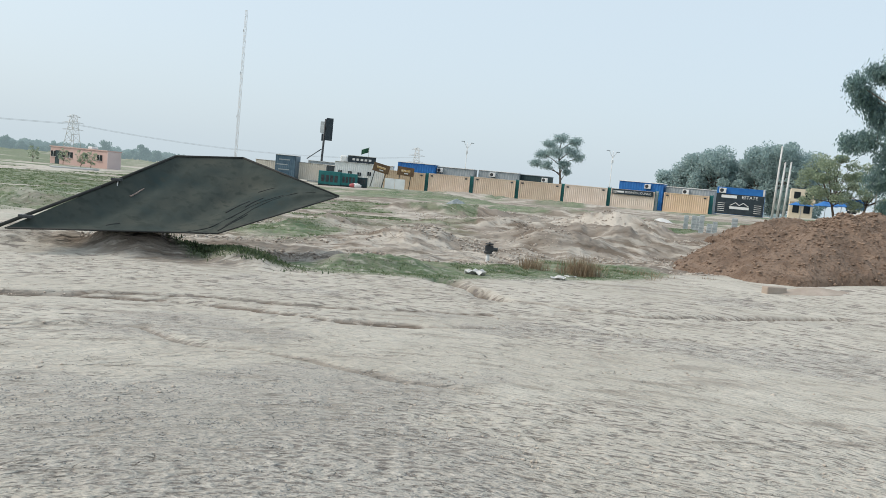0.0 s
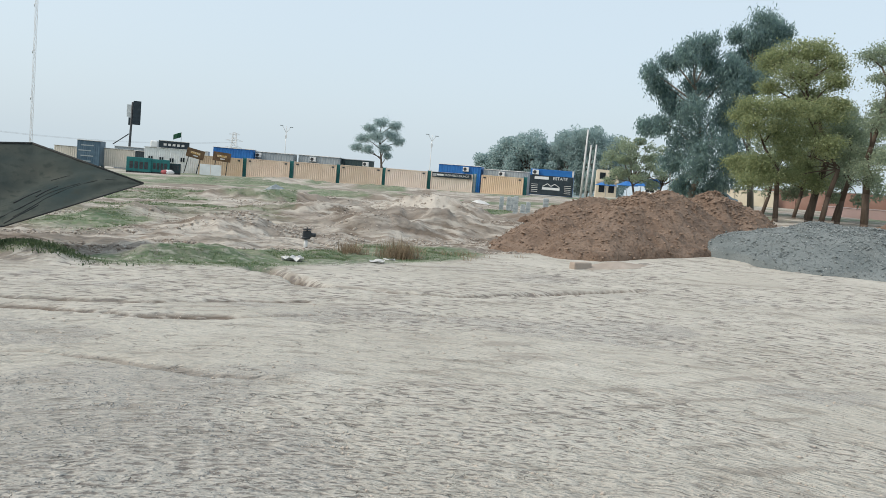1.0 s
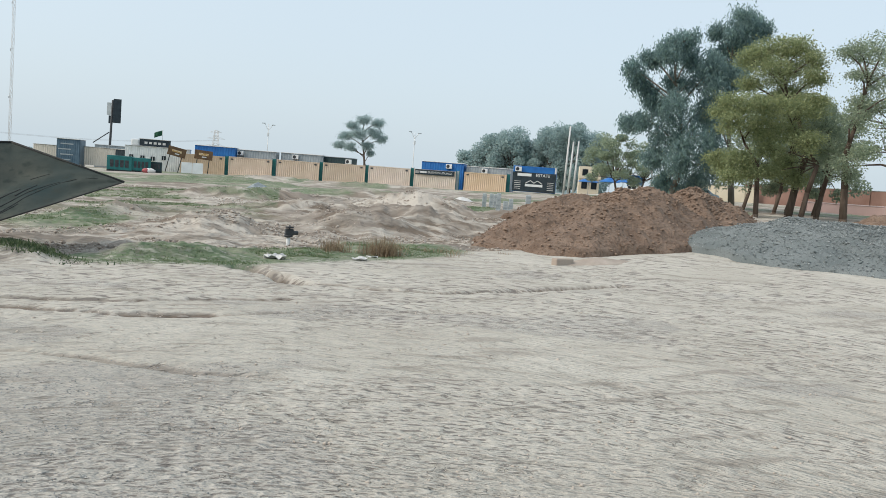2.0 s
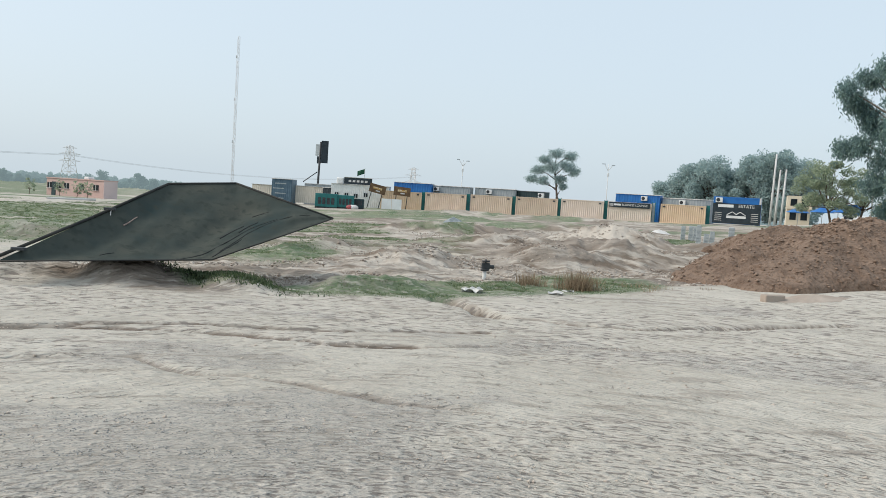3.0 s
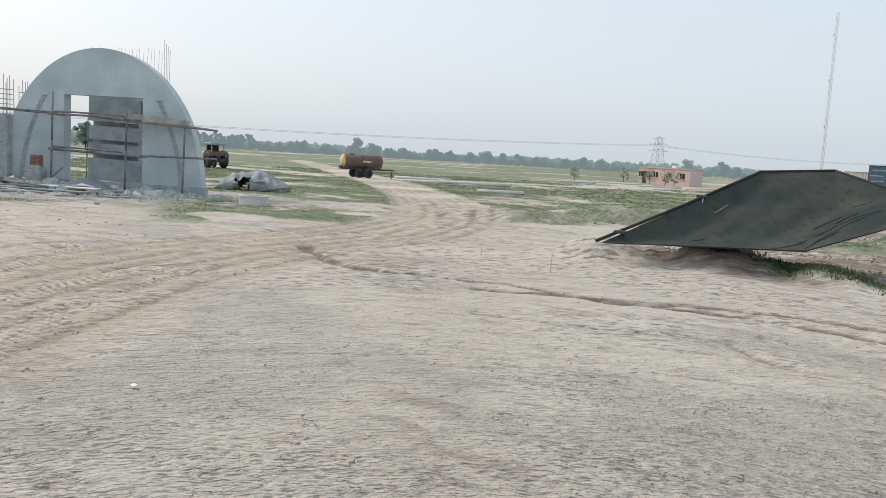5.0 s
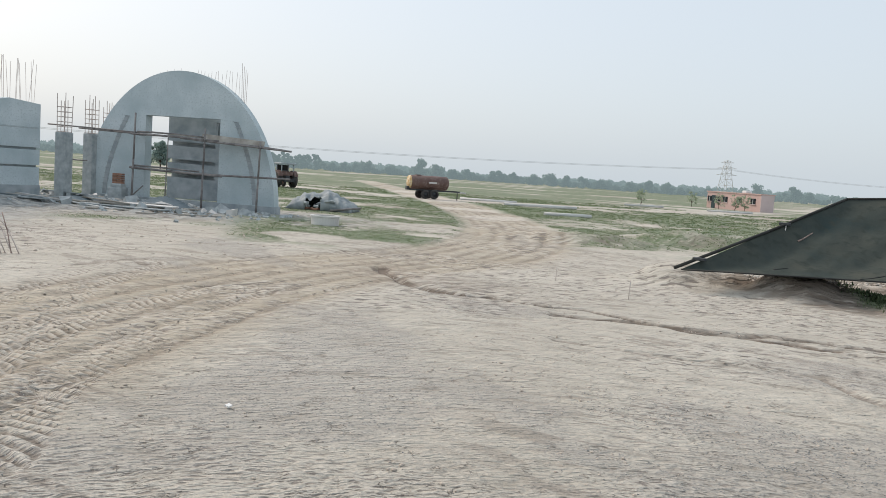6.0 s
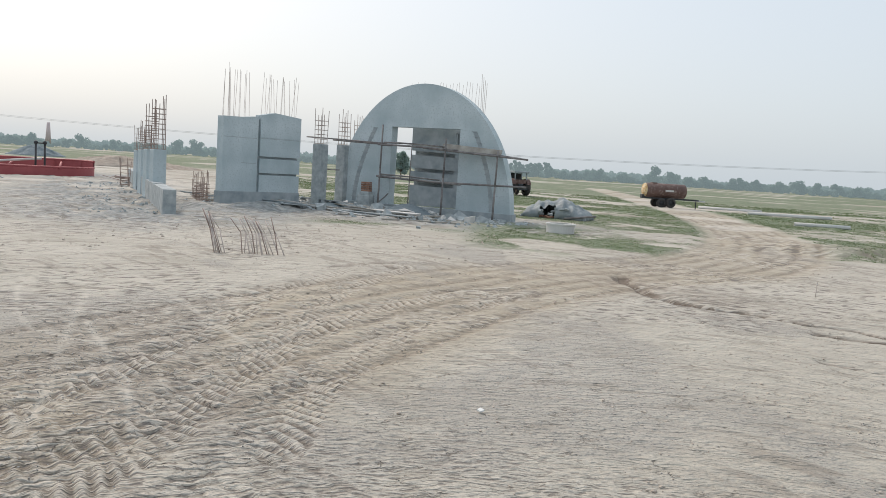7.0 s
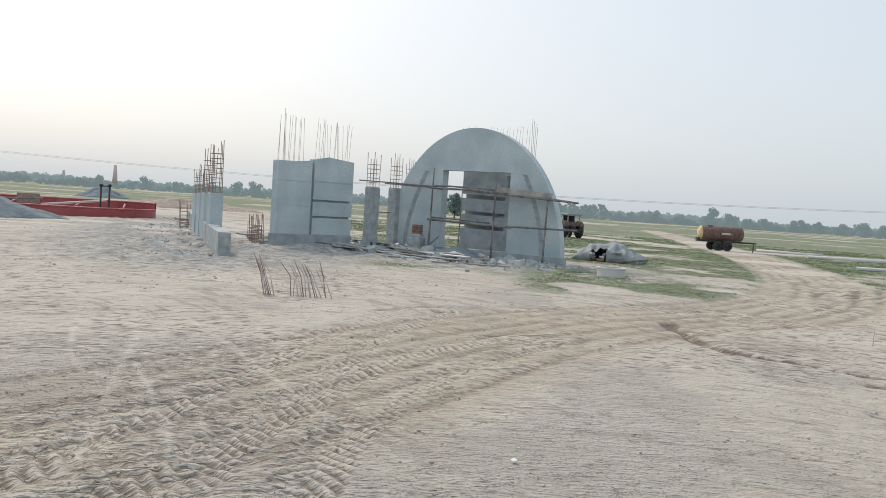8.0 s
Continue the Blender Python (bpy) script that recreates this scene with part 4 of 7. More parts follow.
def arch_gate():
    ax, ay = -34.51, 14.32
    t = thing("arched_gate_wall", ax, ay, -0.12, 33.67, "unfinished grey plastered arched gate wall with door opening", "gate building")
    C, A, H = 4.25, 4.12, 5.42

    def top(x):
        return 0.12 + H * math.sqrt(max(0.0, 1 - ((x - C) / A) ** 2))
    xs = [C - A * math.cos(math.pi * k / 64) for k in range(65)]
    xs = sorted(set([round(x, 4) for x in xs] + [2.78, 5.97]))
    cells = []
    for a, b in zip(xs[:-1], xs[1:]):
        if a >= 2.7799 and b <= 5.9701:
            cells.append((a, b, 3.72, 3.68 if b > 4 else 3.72, top(a), top(b)))
        else:
            cells.append((a, b, 0.42, 0.42, max(top(a), 0.425), max(top(b), 0.425)))
    cells = [(a, b, c0, c0, t0, t1) for a, b, c0, _, t0, t1 in cells]
    part("arch_wall", welded(cells, 0, 0.5), CONCRETE, t)
    part("plinth", welded([(0.05, 8.42, 0, 0, 0.42, 0.42)], -0.06, 0.56), PLINTH, t, "damp dark grey plinth")
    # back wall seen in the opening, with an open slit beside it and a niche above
    part("back_wall", welded([(3.30, 5.38, 0.42, 0.42, 1.30, 1.26), (3.30, 5.38, 1.46, 1.41, 1.90, 1.85), (3.30, 5.38, 2.05, 2.0, 2.60, 2.55), (3.30, 5.38, 2.78, 2.72, 3.9, 3.9), (5.38, 6.3, 0.42, 0.42, 2.78, 2.78), (5.38, 6.3, 3.62, 3.62, 3.9, 3.9)], 0.9, 1.1), PLINTH, t, "darker grey wall set back in the opening")
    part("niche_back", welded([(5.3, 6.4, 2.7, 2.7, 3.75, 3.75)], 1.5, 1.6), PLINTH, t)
    # dark grey backing puts the shade of the grooves into the colour
    part("groove_back", welded([(3.31, 5.37, 0.45, 0.45, 3.85, 3.85)], 1.25, 1.35), PLINTH, t, "dark backing that paints shade into the recessed bands")
    # chases of exposed mesh that follow the curve
    for x0, x1 in ((1.98, 1.05), (6.62, 7.55)):
        pts = [(x0 + (x1 - x0) * (1 - (1 - k / 12) ** 1.7), 3.66 - (3.66 - 0.45) * k / 12) for k in range(13)]
        bm = bmesh.new()
        slabs(bm, [], 0, 0)
        for (p, z0), (q, z1) in zip(pts[:-1], pts[1:]):
            v = [bm.verts.new(c) for c in ((p - 0.09, -0.012, z0), (p + 0.09, -0.012, z0), (q + 0.09, -0.012, z1), (q - 0.09, -0.012, z1))]
            bm.faces.new(v)
        bmesh.ops.remove_doubles(bm, verts=bm.verts, dist=0.001)
        bmesh.ops.solidify(bm, geom=list(bm.faces), thickness=-0.011)
        chase = part("chase", bm, PLINTH, t, "rough unplastered chase")
        for k in range(15):
            f = k / 15 * 12
            i = int(f)
            p = pts[i][0] + (pts[i + 1][0] - pts[i][0]) * (f - i)
            z = pts[i][1] + (pts[i + 1][1] - pts[i][1]) * (f - i)
            bar(chase, (p - 0.13, -0.025, z), (p + 0.13, -0.025, z - 0.03), 0.009, PLINTH, "tie")
    # starter bars along the rear edge of the arch
    for k in range(13):
        x = 4.7 + 0.150 * k
        bar(t, (x, 0.42, top(x) - 0.15), (x + random.uniform(-0.05, 0.05), 0.46, max(top(x) + 0.15, 5.62 + random.uniform(-0.12, 0.08))), 0.006, REBAR)
    for k in range(6):
        x = 2.5 + 0.3 * k
        bar(t, (x, 0.42, top(x) - 0.15), (x - 0.03, 0.46, top(x) + 0.16), 0.006, REBAR)
    for k in range(4):
        x = 6.62 + 0.06 * k
        bar(t, (x, 0.45, top(x) - 0.2), (x - 0.05 + 0.02 * k, 0.48, 6.0 - 0.12 * k), 0.008, REBAR)

    # pole scaffold lashed before the wall
    s = thing("pole_scaffold", ax, ay, -0.12, 33.67, "timber pole scaffold lashed in front of the arch", "scaffold")

    def pole(name, p, q, r, label=""):
        mid = (Vector(p) + Vector(q)) / 2 + Vector((0, 0, random.uniform(-0.03, 0.03)))
        bm = bmesh.new()
        add_path(bm, [p, mid, q], r, r * 0.8, 8)
        return part(name, bm, BAMBOO, s, label, True)
    pole("ledger", (0.2, -0.55, 3.02), (3.2, -0.55, 2.92), 0.035)
    pole("ledger", (-1.2, -0.52, 3.10), (2.9, -0.6, 2.98), 0.03)
    pole("ledger", (2.5, -0.6, 2.93), (6.2, -0.6, 2.84), 0.045)
    pole("ledger", (2.7, -0.5, 3.02), (5.6, -0.5, 2.96), 0.035)
    pole("ledger", (4.6, -0.58, 2.88), (9.2, -0.62, 2.62), 0.045)
    pole("ledger", (6.8, -0.55, 2.78), (8.9, -0.58, 2.66), 0.03)
    pole("ledger", (2.5, -0.6, 1.60), (6.4, -0.6, 1.48), 0.05)
    pole("ledger", (2.6, -0.5, 1.68), (5.4, -0.5, 1.60), 0.035)
    pole("ledger", (5.2, -0.58, 1.50), (9.2, -0.62, 1.56), 0.045)
    pole("ledger", (-0.4, -0.55, 1.78), (0.6, -0.55, 1.74), 0.03)
    for x, z in ((2.66, 3.75), (4.08, 3.0), (5.62, 3.3), (7.9, 2.9)):
        pole("standard", (x, -0.68, 0.08), (x + 0.05, -0.66, z), 0.042 if x != 4.08 else 0.025)
    pole("brace", (2.2, -0.7, 0.1), (3.1, -0.6, 0.9), 0.03)
    for x, z in ((2.7, 2.9), (7.9, 2.7), (5.6, 2.86), (2.7, 1.56), (4.1, 1.55)):
        for e in (0, 1):
            pole("putlog", (x + 0.1 * e, -0.8, z), (x + 0.1 * e, -0.02, z), 0.028)
    box_part("platform_board", s, TIMBER, 6.7, -0.40, 2.86, 2.6, 0.30, 0.05, "pale weathered plank", rot=pose(0, 0, 0, 62, 3.5, 0))
    box_part("platform_board", s, TIMBER, 4.3, -0.40, 2.98, 2.2, 0.25, 0.04, "", rot=pose(0, 0, 0, 8, 2, 0))

    # pier of loose bricks
    p = thing("brick_pier", ax + 0.832 * 2.1 + 0.554 * 0.75, ay + 0.554 * 2.1 - 0.832 * 0.75, 0.0, 33.67, "stubby plastered pier with bare bricks on top", "brick pier")
    bm = bmesh.new()
    add_box(bm, 0, 0, -0.1, 0.62, 0.5, 0.75, None, 0.05)
    add_box(bm, 0.02, 0, 0.6, 0.46, 0.42, 0.2, None, 0.05)
    part("core", bm, ROUGH_CONC, p)
    for k in range(5):
        for e in (-1, 1):
            box_part("brick", p, BRICK, 0.02 + e * (0.105 if k % 2 else 0.1), 0, 0.80 + 0.082 * k, 0.2, 0.24, 0.072, rot=pose(0, 0, 0, 0, 0, random.uniform(-5, 5)))


arch_gate()


def gate_panel():
    t = thing("gate_side_wall", -32.52, 8.71, -0.1, 106.4, "tall grey plastered side wall with starter bars", "gate building")
    part("plinth", welded([(0.0, 3.78, 0, 0, 0.66, 0.66)], -0.03, 0.4), PLINTH, t, "stained damp plinth")
    part("wall_leaf", welded([(0.06, 0.9, 0.66, 0.66, 3.56, 3.58), (0.9, 1.66, 0.66, 0.66, 3.58, 3.66)], 0, 0.4), CONCRETE, t)
    cells = []
    for z0, z1 in ((0.66, 1.34), (1.42, 2.0), (2.09, 2.84)):
        cells.append((1.78, 3.76, z0, z0, z1, z1))
    part("wall_leaf", welded(cells, 0, 0.4), CONCRETE, t)
    part("wall_leaf", welded([(1.78, 2.45, 2.846, 2.846, 3.72, 3.86), (2.45, 3.76, 2.846, 2.846, 3.86, 3.74)], 0.003, 0.4), CONCRETE, t)
    # dark backing again, groove shade as colour
    part("groove_back", welded([(1.6, 3.7, 0.5, 0.5, 3.55, 3.6)], 0.12, 0.3), PLINTH, t)
    for k in range(30):
        x = 0.12 + 3.55 * k / 29
        if 1.45 < x < 1.95:
            continue
        tall = 5.35 + random.uniform(-0.15, 0.12)
        bar(t, (x, 0.2 + 0.12 * (k % 2), 3.3), (x + random.uniform(-0.12, 0.12), 0.2 + random.uniform(-0.05, 0.15), tall), 0.007, REBAR)
    for k in range(2):
        bar(t, (0.38 + 0.03 * k, 0.1, 3.3), (0.30 + 0.05 * k, 0.1, 5.62 - 0.2 * k), 0.008, REBAR)
    for x0, x1, z in ((0.1, 1.6, 2.77), (1.8, 3.7, 2.80), (0.9, 1.6, 1.78)):
        part("day_joint", welded([(x0, x1, z, z, z + 0.02, z + 0.02)], -0.004, -0.0005), PLINTH, t)


gate_panel()


def gate_column(x, y, rz, top, cage_top, w, label, rough=True, foot=-0.05):
    t = thing("concrete_column", x, y, foot, rz, label, "column", "columns of the gate")
    bm = bmesh.new()
    add_box(bm, 0, 0, 0, w, w, top - foot, None, 0.02)
    part("shaft", bm, ROUGH_CONC if rough else CONCRETE, t)
    cage(t, 0, 0, top - foot - 0.1, cage_top - foot, w, REBAR if rough else RUST, 0.19)
    return t


gate_column(-33.4, 13.15, 25, 2.66, 4.2, 0.46, "rough cast concrete column with rebar cage")
gate_column(-34.15, 14.55, 25, 2.70, 4.25, 0.46, "rough cast concrete column with rebar cage")
gate_column(-35.6, 15.95, 25, 2.70, 4.25, 0.46, "rough cast concrete column with rebar cage")
gate_column(-33.6, 6.60, 5, 2.0, 4.1, 0.5, "smooth grey concrete column with tall rusty rebar cage", False)
gate_column(-36.2, 6.85, 5, 1.98, 3.9, 0.5, "smooth grey concrete column with tall rusty rebar cage", False)
gate_column(-39.2, 7.20, 5, 1.95, 3.3, 0.5, "smooth grey concrete column with short rusty bars", False)
gate_column(-42.6, 7.62, 5, 1.9, 3.2, 0.5, "smooth grey concrete column with short rusty bars", False)


def footing():
    d = math.degrees(math.atan2(10.18 - 5.72, -60.3 + 26.9))
    t = thing("footing_wall", -26.9, 5.6, -0.05, d, "low concrete footing wall running back from the gate", "footing wall")
    x = 0.0
    for k, ln in enumerate((4.6, 2.4, 2.6, 3.1, 3.6, 4.2, 6.0)):
        part("footing_block", welded([(x, x + ln - 0.12, 0, 0, 0.83 + 0.04 * math.sin(3 * k), 0.82)], -0.2, 0.2), ROUGH_CONC, t)
        x += ln
    u = thing("starter_bar_cage", -34.5, 8.6, 0, 0, "low rusty column starter bars standing in the footing trench", "rebar cage")
    for k in range(3):
        cage(u, -1.4 * k, 0.25 * k, -0.05, 1.35 - 0.1 * k, 0.5, RUST, 0.16, splay=0.08, r=0.012)
    u = thing("starter_bar_cage", -46.5, 7.6, 0, 0, "low rusty column starter bars beyond the footing", "rebar cage")
    cage(u, 0, 0, -0.05, 1.6, 0.5, RUST, 0.2, splay=0.08)
    v = thing("rebar_bundle", -50.5, 8.6, 0.05, 12, "tangled rusty rebar cages lying on the ground", "rebar bundle")
    for k in range(14):
        a = random.uniform(-2.6, 1.0)
        bar(v, (a, random.uniform(-0.7, 0.7), random.uniform(0, 0.3)), (a + random.uniform(2, 3.4), random.uniform(-0.7, 0.7), random.uniform(0, 0.35)), 0.018, RUST)


footing()


# ---------------------------------------------------------------- container yard
def corrugated(bm, x0, x1, y, z0, z1, depth=0.045, pitch=0.278, back=0.06):
    """Pressed steel side in the x-z plane: trapezoid ribs, closed behind."""
    prof, x = [], x0
    while x < x1 - 0.01:
        for f, d in ((0.0, 0), (0.25, 0), (0.5, 1), (0.75, 1)):
            if x + f * pitch < x1:
                prof.append((x + f * pitch, y + depth * d))
        x += pitch
    prof.append((x1, y))
    lo = [bm.verts.new((a, b, z0)) for a, b in prof]
    hi = [bm.verts.new((a, b, z1)) for a, b in prof]
    for k in range(len(prof) - 1):
        bm.faces.new((lo[k], lo[k + 1], hi[k + 1], hi[k]))


def container(x, y, rz, paint, label, length=6.06, tall=2.72, doors=True, caps=TEAL):
    """Shipping container turned office; its left front lower corner is at x, y."""
    z = CONT_Z
    t = thing("shipping_container", x, y, z, rz, label, "container", "containers of the yard")
    D = 2.44
    bm = bmesh.new()
    corrugated(bm, 0.1, length - 0.1, 0.02, 0.16, tall - 0.12)
    v = [bm.verts.new(p) for p in ((0.02, D, 0.1), (length - 0.02, D, 0.1), (length - 0.02, D, tall - 0.05), (0.02, D, tall - 0.05))]
    bm.faces.new(v[::-1])
    part("side_panel", bm, paint, t)
    box_part("end_panel", t, paint, 0.04, D / 2, 0.1, 0.05, D - 0.2, tall - 0.2)
    box_part("end_panel", t, paint, length - 0.04, D / 2, 0.1, 0.05, D - 0.2, tall - 0.2)
    box_part("roof", t, paint, length / 2, D / 2, tall - 0.06, length - 0.1, D - 0.1, 0.05)
    for a in (0.05, length - 0.05):
        for b in (0.05, D - 0.05):
            box_part("corner_post", t, paint, a, b, 0, 0.12, 0.12, tall)
    for b in (0.03, D - 0.03):
        box_part("top_rail", t, paint, length / 2, b, tall - 0.12, length - 0.22, 0.07, 0.11)
        box_part("bottom_rail", t, paint, length / 2, b, 0.0, length - 0.22, 0.08, 0.16)
    box_part("vent", t, DARKSTEEL, 0.45, 0.0, tall - 0.48, 0.34, 0.05, 0.2, "small dark vent louvre")
    box_part("vent", t, DARKSTEEL, length - 0.55, 0.0, tall - 0.46, 0.34, 0.05, 0.2)
    for a in (0.5, length - 0.5):
        box_part("foot_block", t, ROUGH_CONC, a, 0.3, -0.3, 0.4, 0.4, 0.3, "concrete block")
        box_part("foot_block", t, ROUGH_CONC, a, D - 0.3, -0.3, 0.4, 0.4, 0.3)
    return t


ROW = [(-10.0, 122.0), (-3.4, 122.0), (3.3, 121.5), (9.85, 120.6), (16.3, 119.4), (22.75, 118.0), (29.75, 115.9)]
PAINT = [OCHRE, BEIGE, BEIGE, BEIGE, PINKBEIGE, PINKBEIGE, OCHRE]
for k, (x, y) in enumerate(ROW):
    CONT_Z = (0.9, 1.0, 1.1, 1.19, 1.25, 1.30, 1.38)[k]
    nx, ny = (ROW + [(36.2, 113.5)])[k + 1]
    rz = math.degrees(math.atan2(ny - y, nx - x))
    if k == 5:
        c = container(x, y, rz, PAINT[k], "pale beige container with a dark lounge signboard along its top")
    elif k == 6:
        c = container(x, y, rz, OCHRE, "ochre painted corrugated shipping container office")
    else:
        c = container(x, y, rz, PAINT[k], "ochre painted corrugated container" if k == 0 else "beige painted corrugated shipping container office")
    # teal sheet closing the gap to the next unit
    gap = thing("gap_screen", x, y, floor_at(x, y), rz, "teal green sheet screen closing the gap between containers", "screen", "screens between containers")
    box_part("sheet", gap, TEAL if k != 5 else GREYSHEET, 6.33, 0.45, -0.05, 0.5, 0.05, 2.85)
    box_part("post", gap, TEAL, 6.11, 0.40, -0.1, 0.07, 0.07, 3.0)
    box_part("post", gap, TEAL, 6.55, 0.40, -0.1, 0.07, 0.07, 3.0)


def raised_text(body, size, x, y, z, parent, material, name="lettering"):
    """Letters as a mesh, standing in the x-z plane and facing -y."""
    cu = bpy.data.curves.new(name, "FONT")
    cu.body, cu.size, cu.extrude, cu.align_x, cu.align_y = body, size, 0.006, "CENTER", "CENTER"
    tmp = bpy.data.objects.new(name, cu)
    scene.collection.objects.link(tmp)
    bpy.context.view_layer.update()
    me = bpy.data.meshes.new_from_object(tmp.evaluated_get(bpy.context.evaluated_depsgraph_get()))
    bpy.data.objects.remove(tmp)
    me.transform(Matrix.Translation((x, y, z)) @ pose(0, 0, 0, 90, 0, 0))
    me.materials.clear()
    me.materials.append(material)
    ob = new(name, me)
    ob.parent = parent
    return ob


def split_ac(x, y, z, rz):
    """Outdoor unit of an air conditioner."""
    t = thing("air_conditioner", x, y, z, rz, "white outdoor air conditioner unit with round fan grille", "air conditioner", "air conditioners on cabins")
    box_part("case", t, WHITE, 0, 0, 0, 0.9, 0.34, 0.66, bevel=0.03)
    bm = bmesh.new()
    bmesh.ops.create_circle(bm, cap_ends=True, segments=20, radius=0.25, matrix=pose(-0.12, -0.18, 0.33, 90, 0, 0))
    bmesh.ops.solidify(bm, geom=list(bm.faces), thickness=0.02)
    part("fan_grille", bm, DARKSTEEL, t)
    box_part("bracket", t, DARKSTEEL, 0, 0.1, -0.06, 0.8, 0.3, 0.05)


def cabin(az0, az1, r, top, paint, label, ac=None, foot=0.0, rim=True):
    """Site cabin of the second row, between two bearings."""
    (x0, y0), (x1, y1) = polar(az0, r), polar(az1, r - 1.5)
    ln, rz = math.hypot(x1 - x0, y1 - y0), math.degrees(math.atan2(y1 - y0, x1 - x0))
    z = floor_at(x0, y0)
    t = thing("site_cabin", x0, y0, z, rz, label, "cabin", "cabins of the second row")
    h = top - z
    bm = bmesh.new()
    corrugated(bm, 0, ln, 0, 0.0, h - 0.1, 0.025, 0.4)
    part("front_sheet", bm, paint, t)
    box_part("shell", t, paint, ln / 2, 1.28, -0.05, ln - 0.02, 2.4, h - 0.06, bevel=0.03)
    if rim:
        box_part("eaves_trim", t, WHITE if paint is not DARKSHEET else GREYSHEET, ln / 2, 1.2, h - 0.11, ln + 0.1, 2.6, 0.09, "pale roof edge trim")
    for f in (ac or []):
        a = f * ln
        c, s = math.cos(radians(rz)), math.sin(radians(rz))
        split_ac(x0 + a * c + 0.21 * s, y0 + a * s - 0.21 * c, z + h - 0.95, rz)
    return t


# bearings of the cabins behind the row
cabin(-3.8, -1.25, 127.5, 5.15, BLUE, "bright blue site cabin behind the containers")
cabin(-1.15, 1.45, 127.5, 5.0, GREYSHEET, "grey sheet metal site cabin with air conditioner", [0.12])
cabin(1.8, 4.6, 127.0, 5.05, GREYSHEET, "grey sheet metal site cabin with air conditioner", [0.36])
cabin(4.62, 6.6, 126.5, 4.95, DARKSHEET, "dark green sheet metal site cabin", [0.9])
cabin(11.4, 14.3, 125.0, 5.4, BLUE, "bright blue site cabin behind the containers", [0.66])
cabin(14.5, 17.6, 124.0, 5.1, GREYSHEET, "grey sheet metal site cabin with air conditioner", [0.42])


def estate_board():
    (x0, y0), (x1, y1) = (36.2, 113.3), (41.9, 111.0)
    ln, rz = math.hypot(x1 - x0, y1 - y0), math.degrees(math.atan2(y1 - y0, x1 - x0))
    z = floor_at(38, 112)
    t = thing("estate_office_sign", x0, y0, z, rz, "dark signboard with pale lettering on a blue office unit", "signboard")
    box_part("blue_unit", t, BLUE, ln / 2, 1.4, 0.2, ln, 2.4, 3.65, "blue office unit behind the board", 0.04)
    box_part("panel", t, SIGN_DARK, ln / 2, 0.05, 0.25, ln, 0.1, 2.72)
    raised_text("ESTATE", 0.62, ln * 0.70, -0.02, 2.62, t, WHITE)
    box_part("name_bar", t, WHITE, ln * 0.27, -0.01, 2.42, 2.0, 0.02, 0.40, "pale bar in place of a name")
    box_part("emblem_bar", t, WHITE, ln * 0.5, -0.01, 0.98, 2.5, 0.02, 0.34, "pale bar in place of a name")
    bm = bmesh.new()
    for a, b in (((-1.2, 0, 1.42), (-0.5, 0, 1.85)), ((-0.5, 0, 1.85), (0, 0, 1.5)), ((0, 0, 1.5), (0.5, 0, 1.85)), ((0.5, 0, 1.85), (1.2, 0, 1.42))):
        add_tube(bm, (ln * 0.5 + a[0], -0.01, a[2]), (ln * 0.5 + b[0], -0.01, b[2]), 0.05)
    part("emblem_line", bm, WHITE, t)
    for e in (0.12, 0.88):
        for k in range(5):
            box_part("text_bar", t, OFFWHITE, ln * e, -0.005, 0.6 + 0.26 * k, 0.9, 0.01, 0.07)
    box_part("unit_trim", t, OFFWHITE, ln - 0.12, 0.13, 3.0, 0.24, 0.06, 0.85)
    split_ac(*[v for v in (x0 + 0.75 * math.cos(radians(rz)), y0 + 0.75 * math.sin(radians(rz)), z + 3.05)], rz)
    # signboard over the pale container
    x, y = ROW[5]
    rz = math.degrees(math.atan2(ROW[6][1] - y, ROW[6][0] - x))
    b = thing("lounge_sign", x, y, 1.30, rz, "dark strip signboard with pale lettering on a container", "signboard")
    box_part("panel", b, SIGN_DARK, 3.0, -0.10, 1.96, 5.7, 0.08, 0.72)
    raised_text("BUSINESS LOUNGE", 0.42, 3.75, -0.15, 2.32, b, WHITE)
    box_part("name_bar", b, WHITE, 1.35, -0.15, 2.19, 0.95, 0.02, 0.26)
    for k in range(3):
        box_part("text_bar", b, OFFWHITE, 0.5, -0.15, 2.12 + 0.14 * k, 0.6, 0.02, 0.06)


estate_board()


# ---------------------------------------------------------------- trees
def leaf_mesh(name, centres, size, ratio, droop, material, parent, rng):
    """Many small leaves, each a bent pair of triangles with its own turn."""
    n = len(centres)
    d = rng.normal(size=(n, 3))
    d[:, 2] = d[:, 2] * (1 - droop) - droop * 2.2
    d /= np.linalg.norm(d, axis=1)[:, None]
    side = np.cross(d, rng.normal(size=(n, 3)))
    side /= np.linalg.norm(side, axis=1)[:, None] + 1e-9
    ln = size * rng.uniform(0.6, 1.4, n)[:, None]
    a, b = centres - d * ln * 0.5, centres + d * ln * 0.5
    w = side * ln * ratio * 0.5
    bend = np.cross(d, side) * ln * 0.12
    v = np.stack([a, centres + w + bend, b, centres - w + bend], 1).reshape(-1, 3)
    me = bpy.data.meshes.new(name)
    me.vertices.add(n * 4)
    me.vertices.foreach_set("co", v.ravel())
    me.loops.add(n * 4)
    me.loops.foreach_set("vertex_index", np.arange(n * 4, dtype=np.int32))
    me.polygons.add(n)
    me.polygons.foreach_set("loop_start", np.arange(n, dtype=np.int32) * 4)
    me.update(calc_edges=True)
    me.materials.append(material)
    ob = new(name, me)
    ob.parent = parent
    return ob


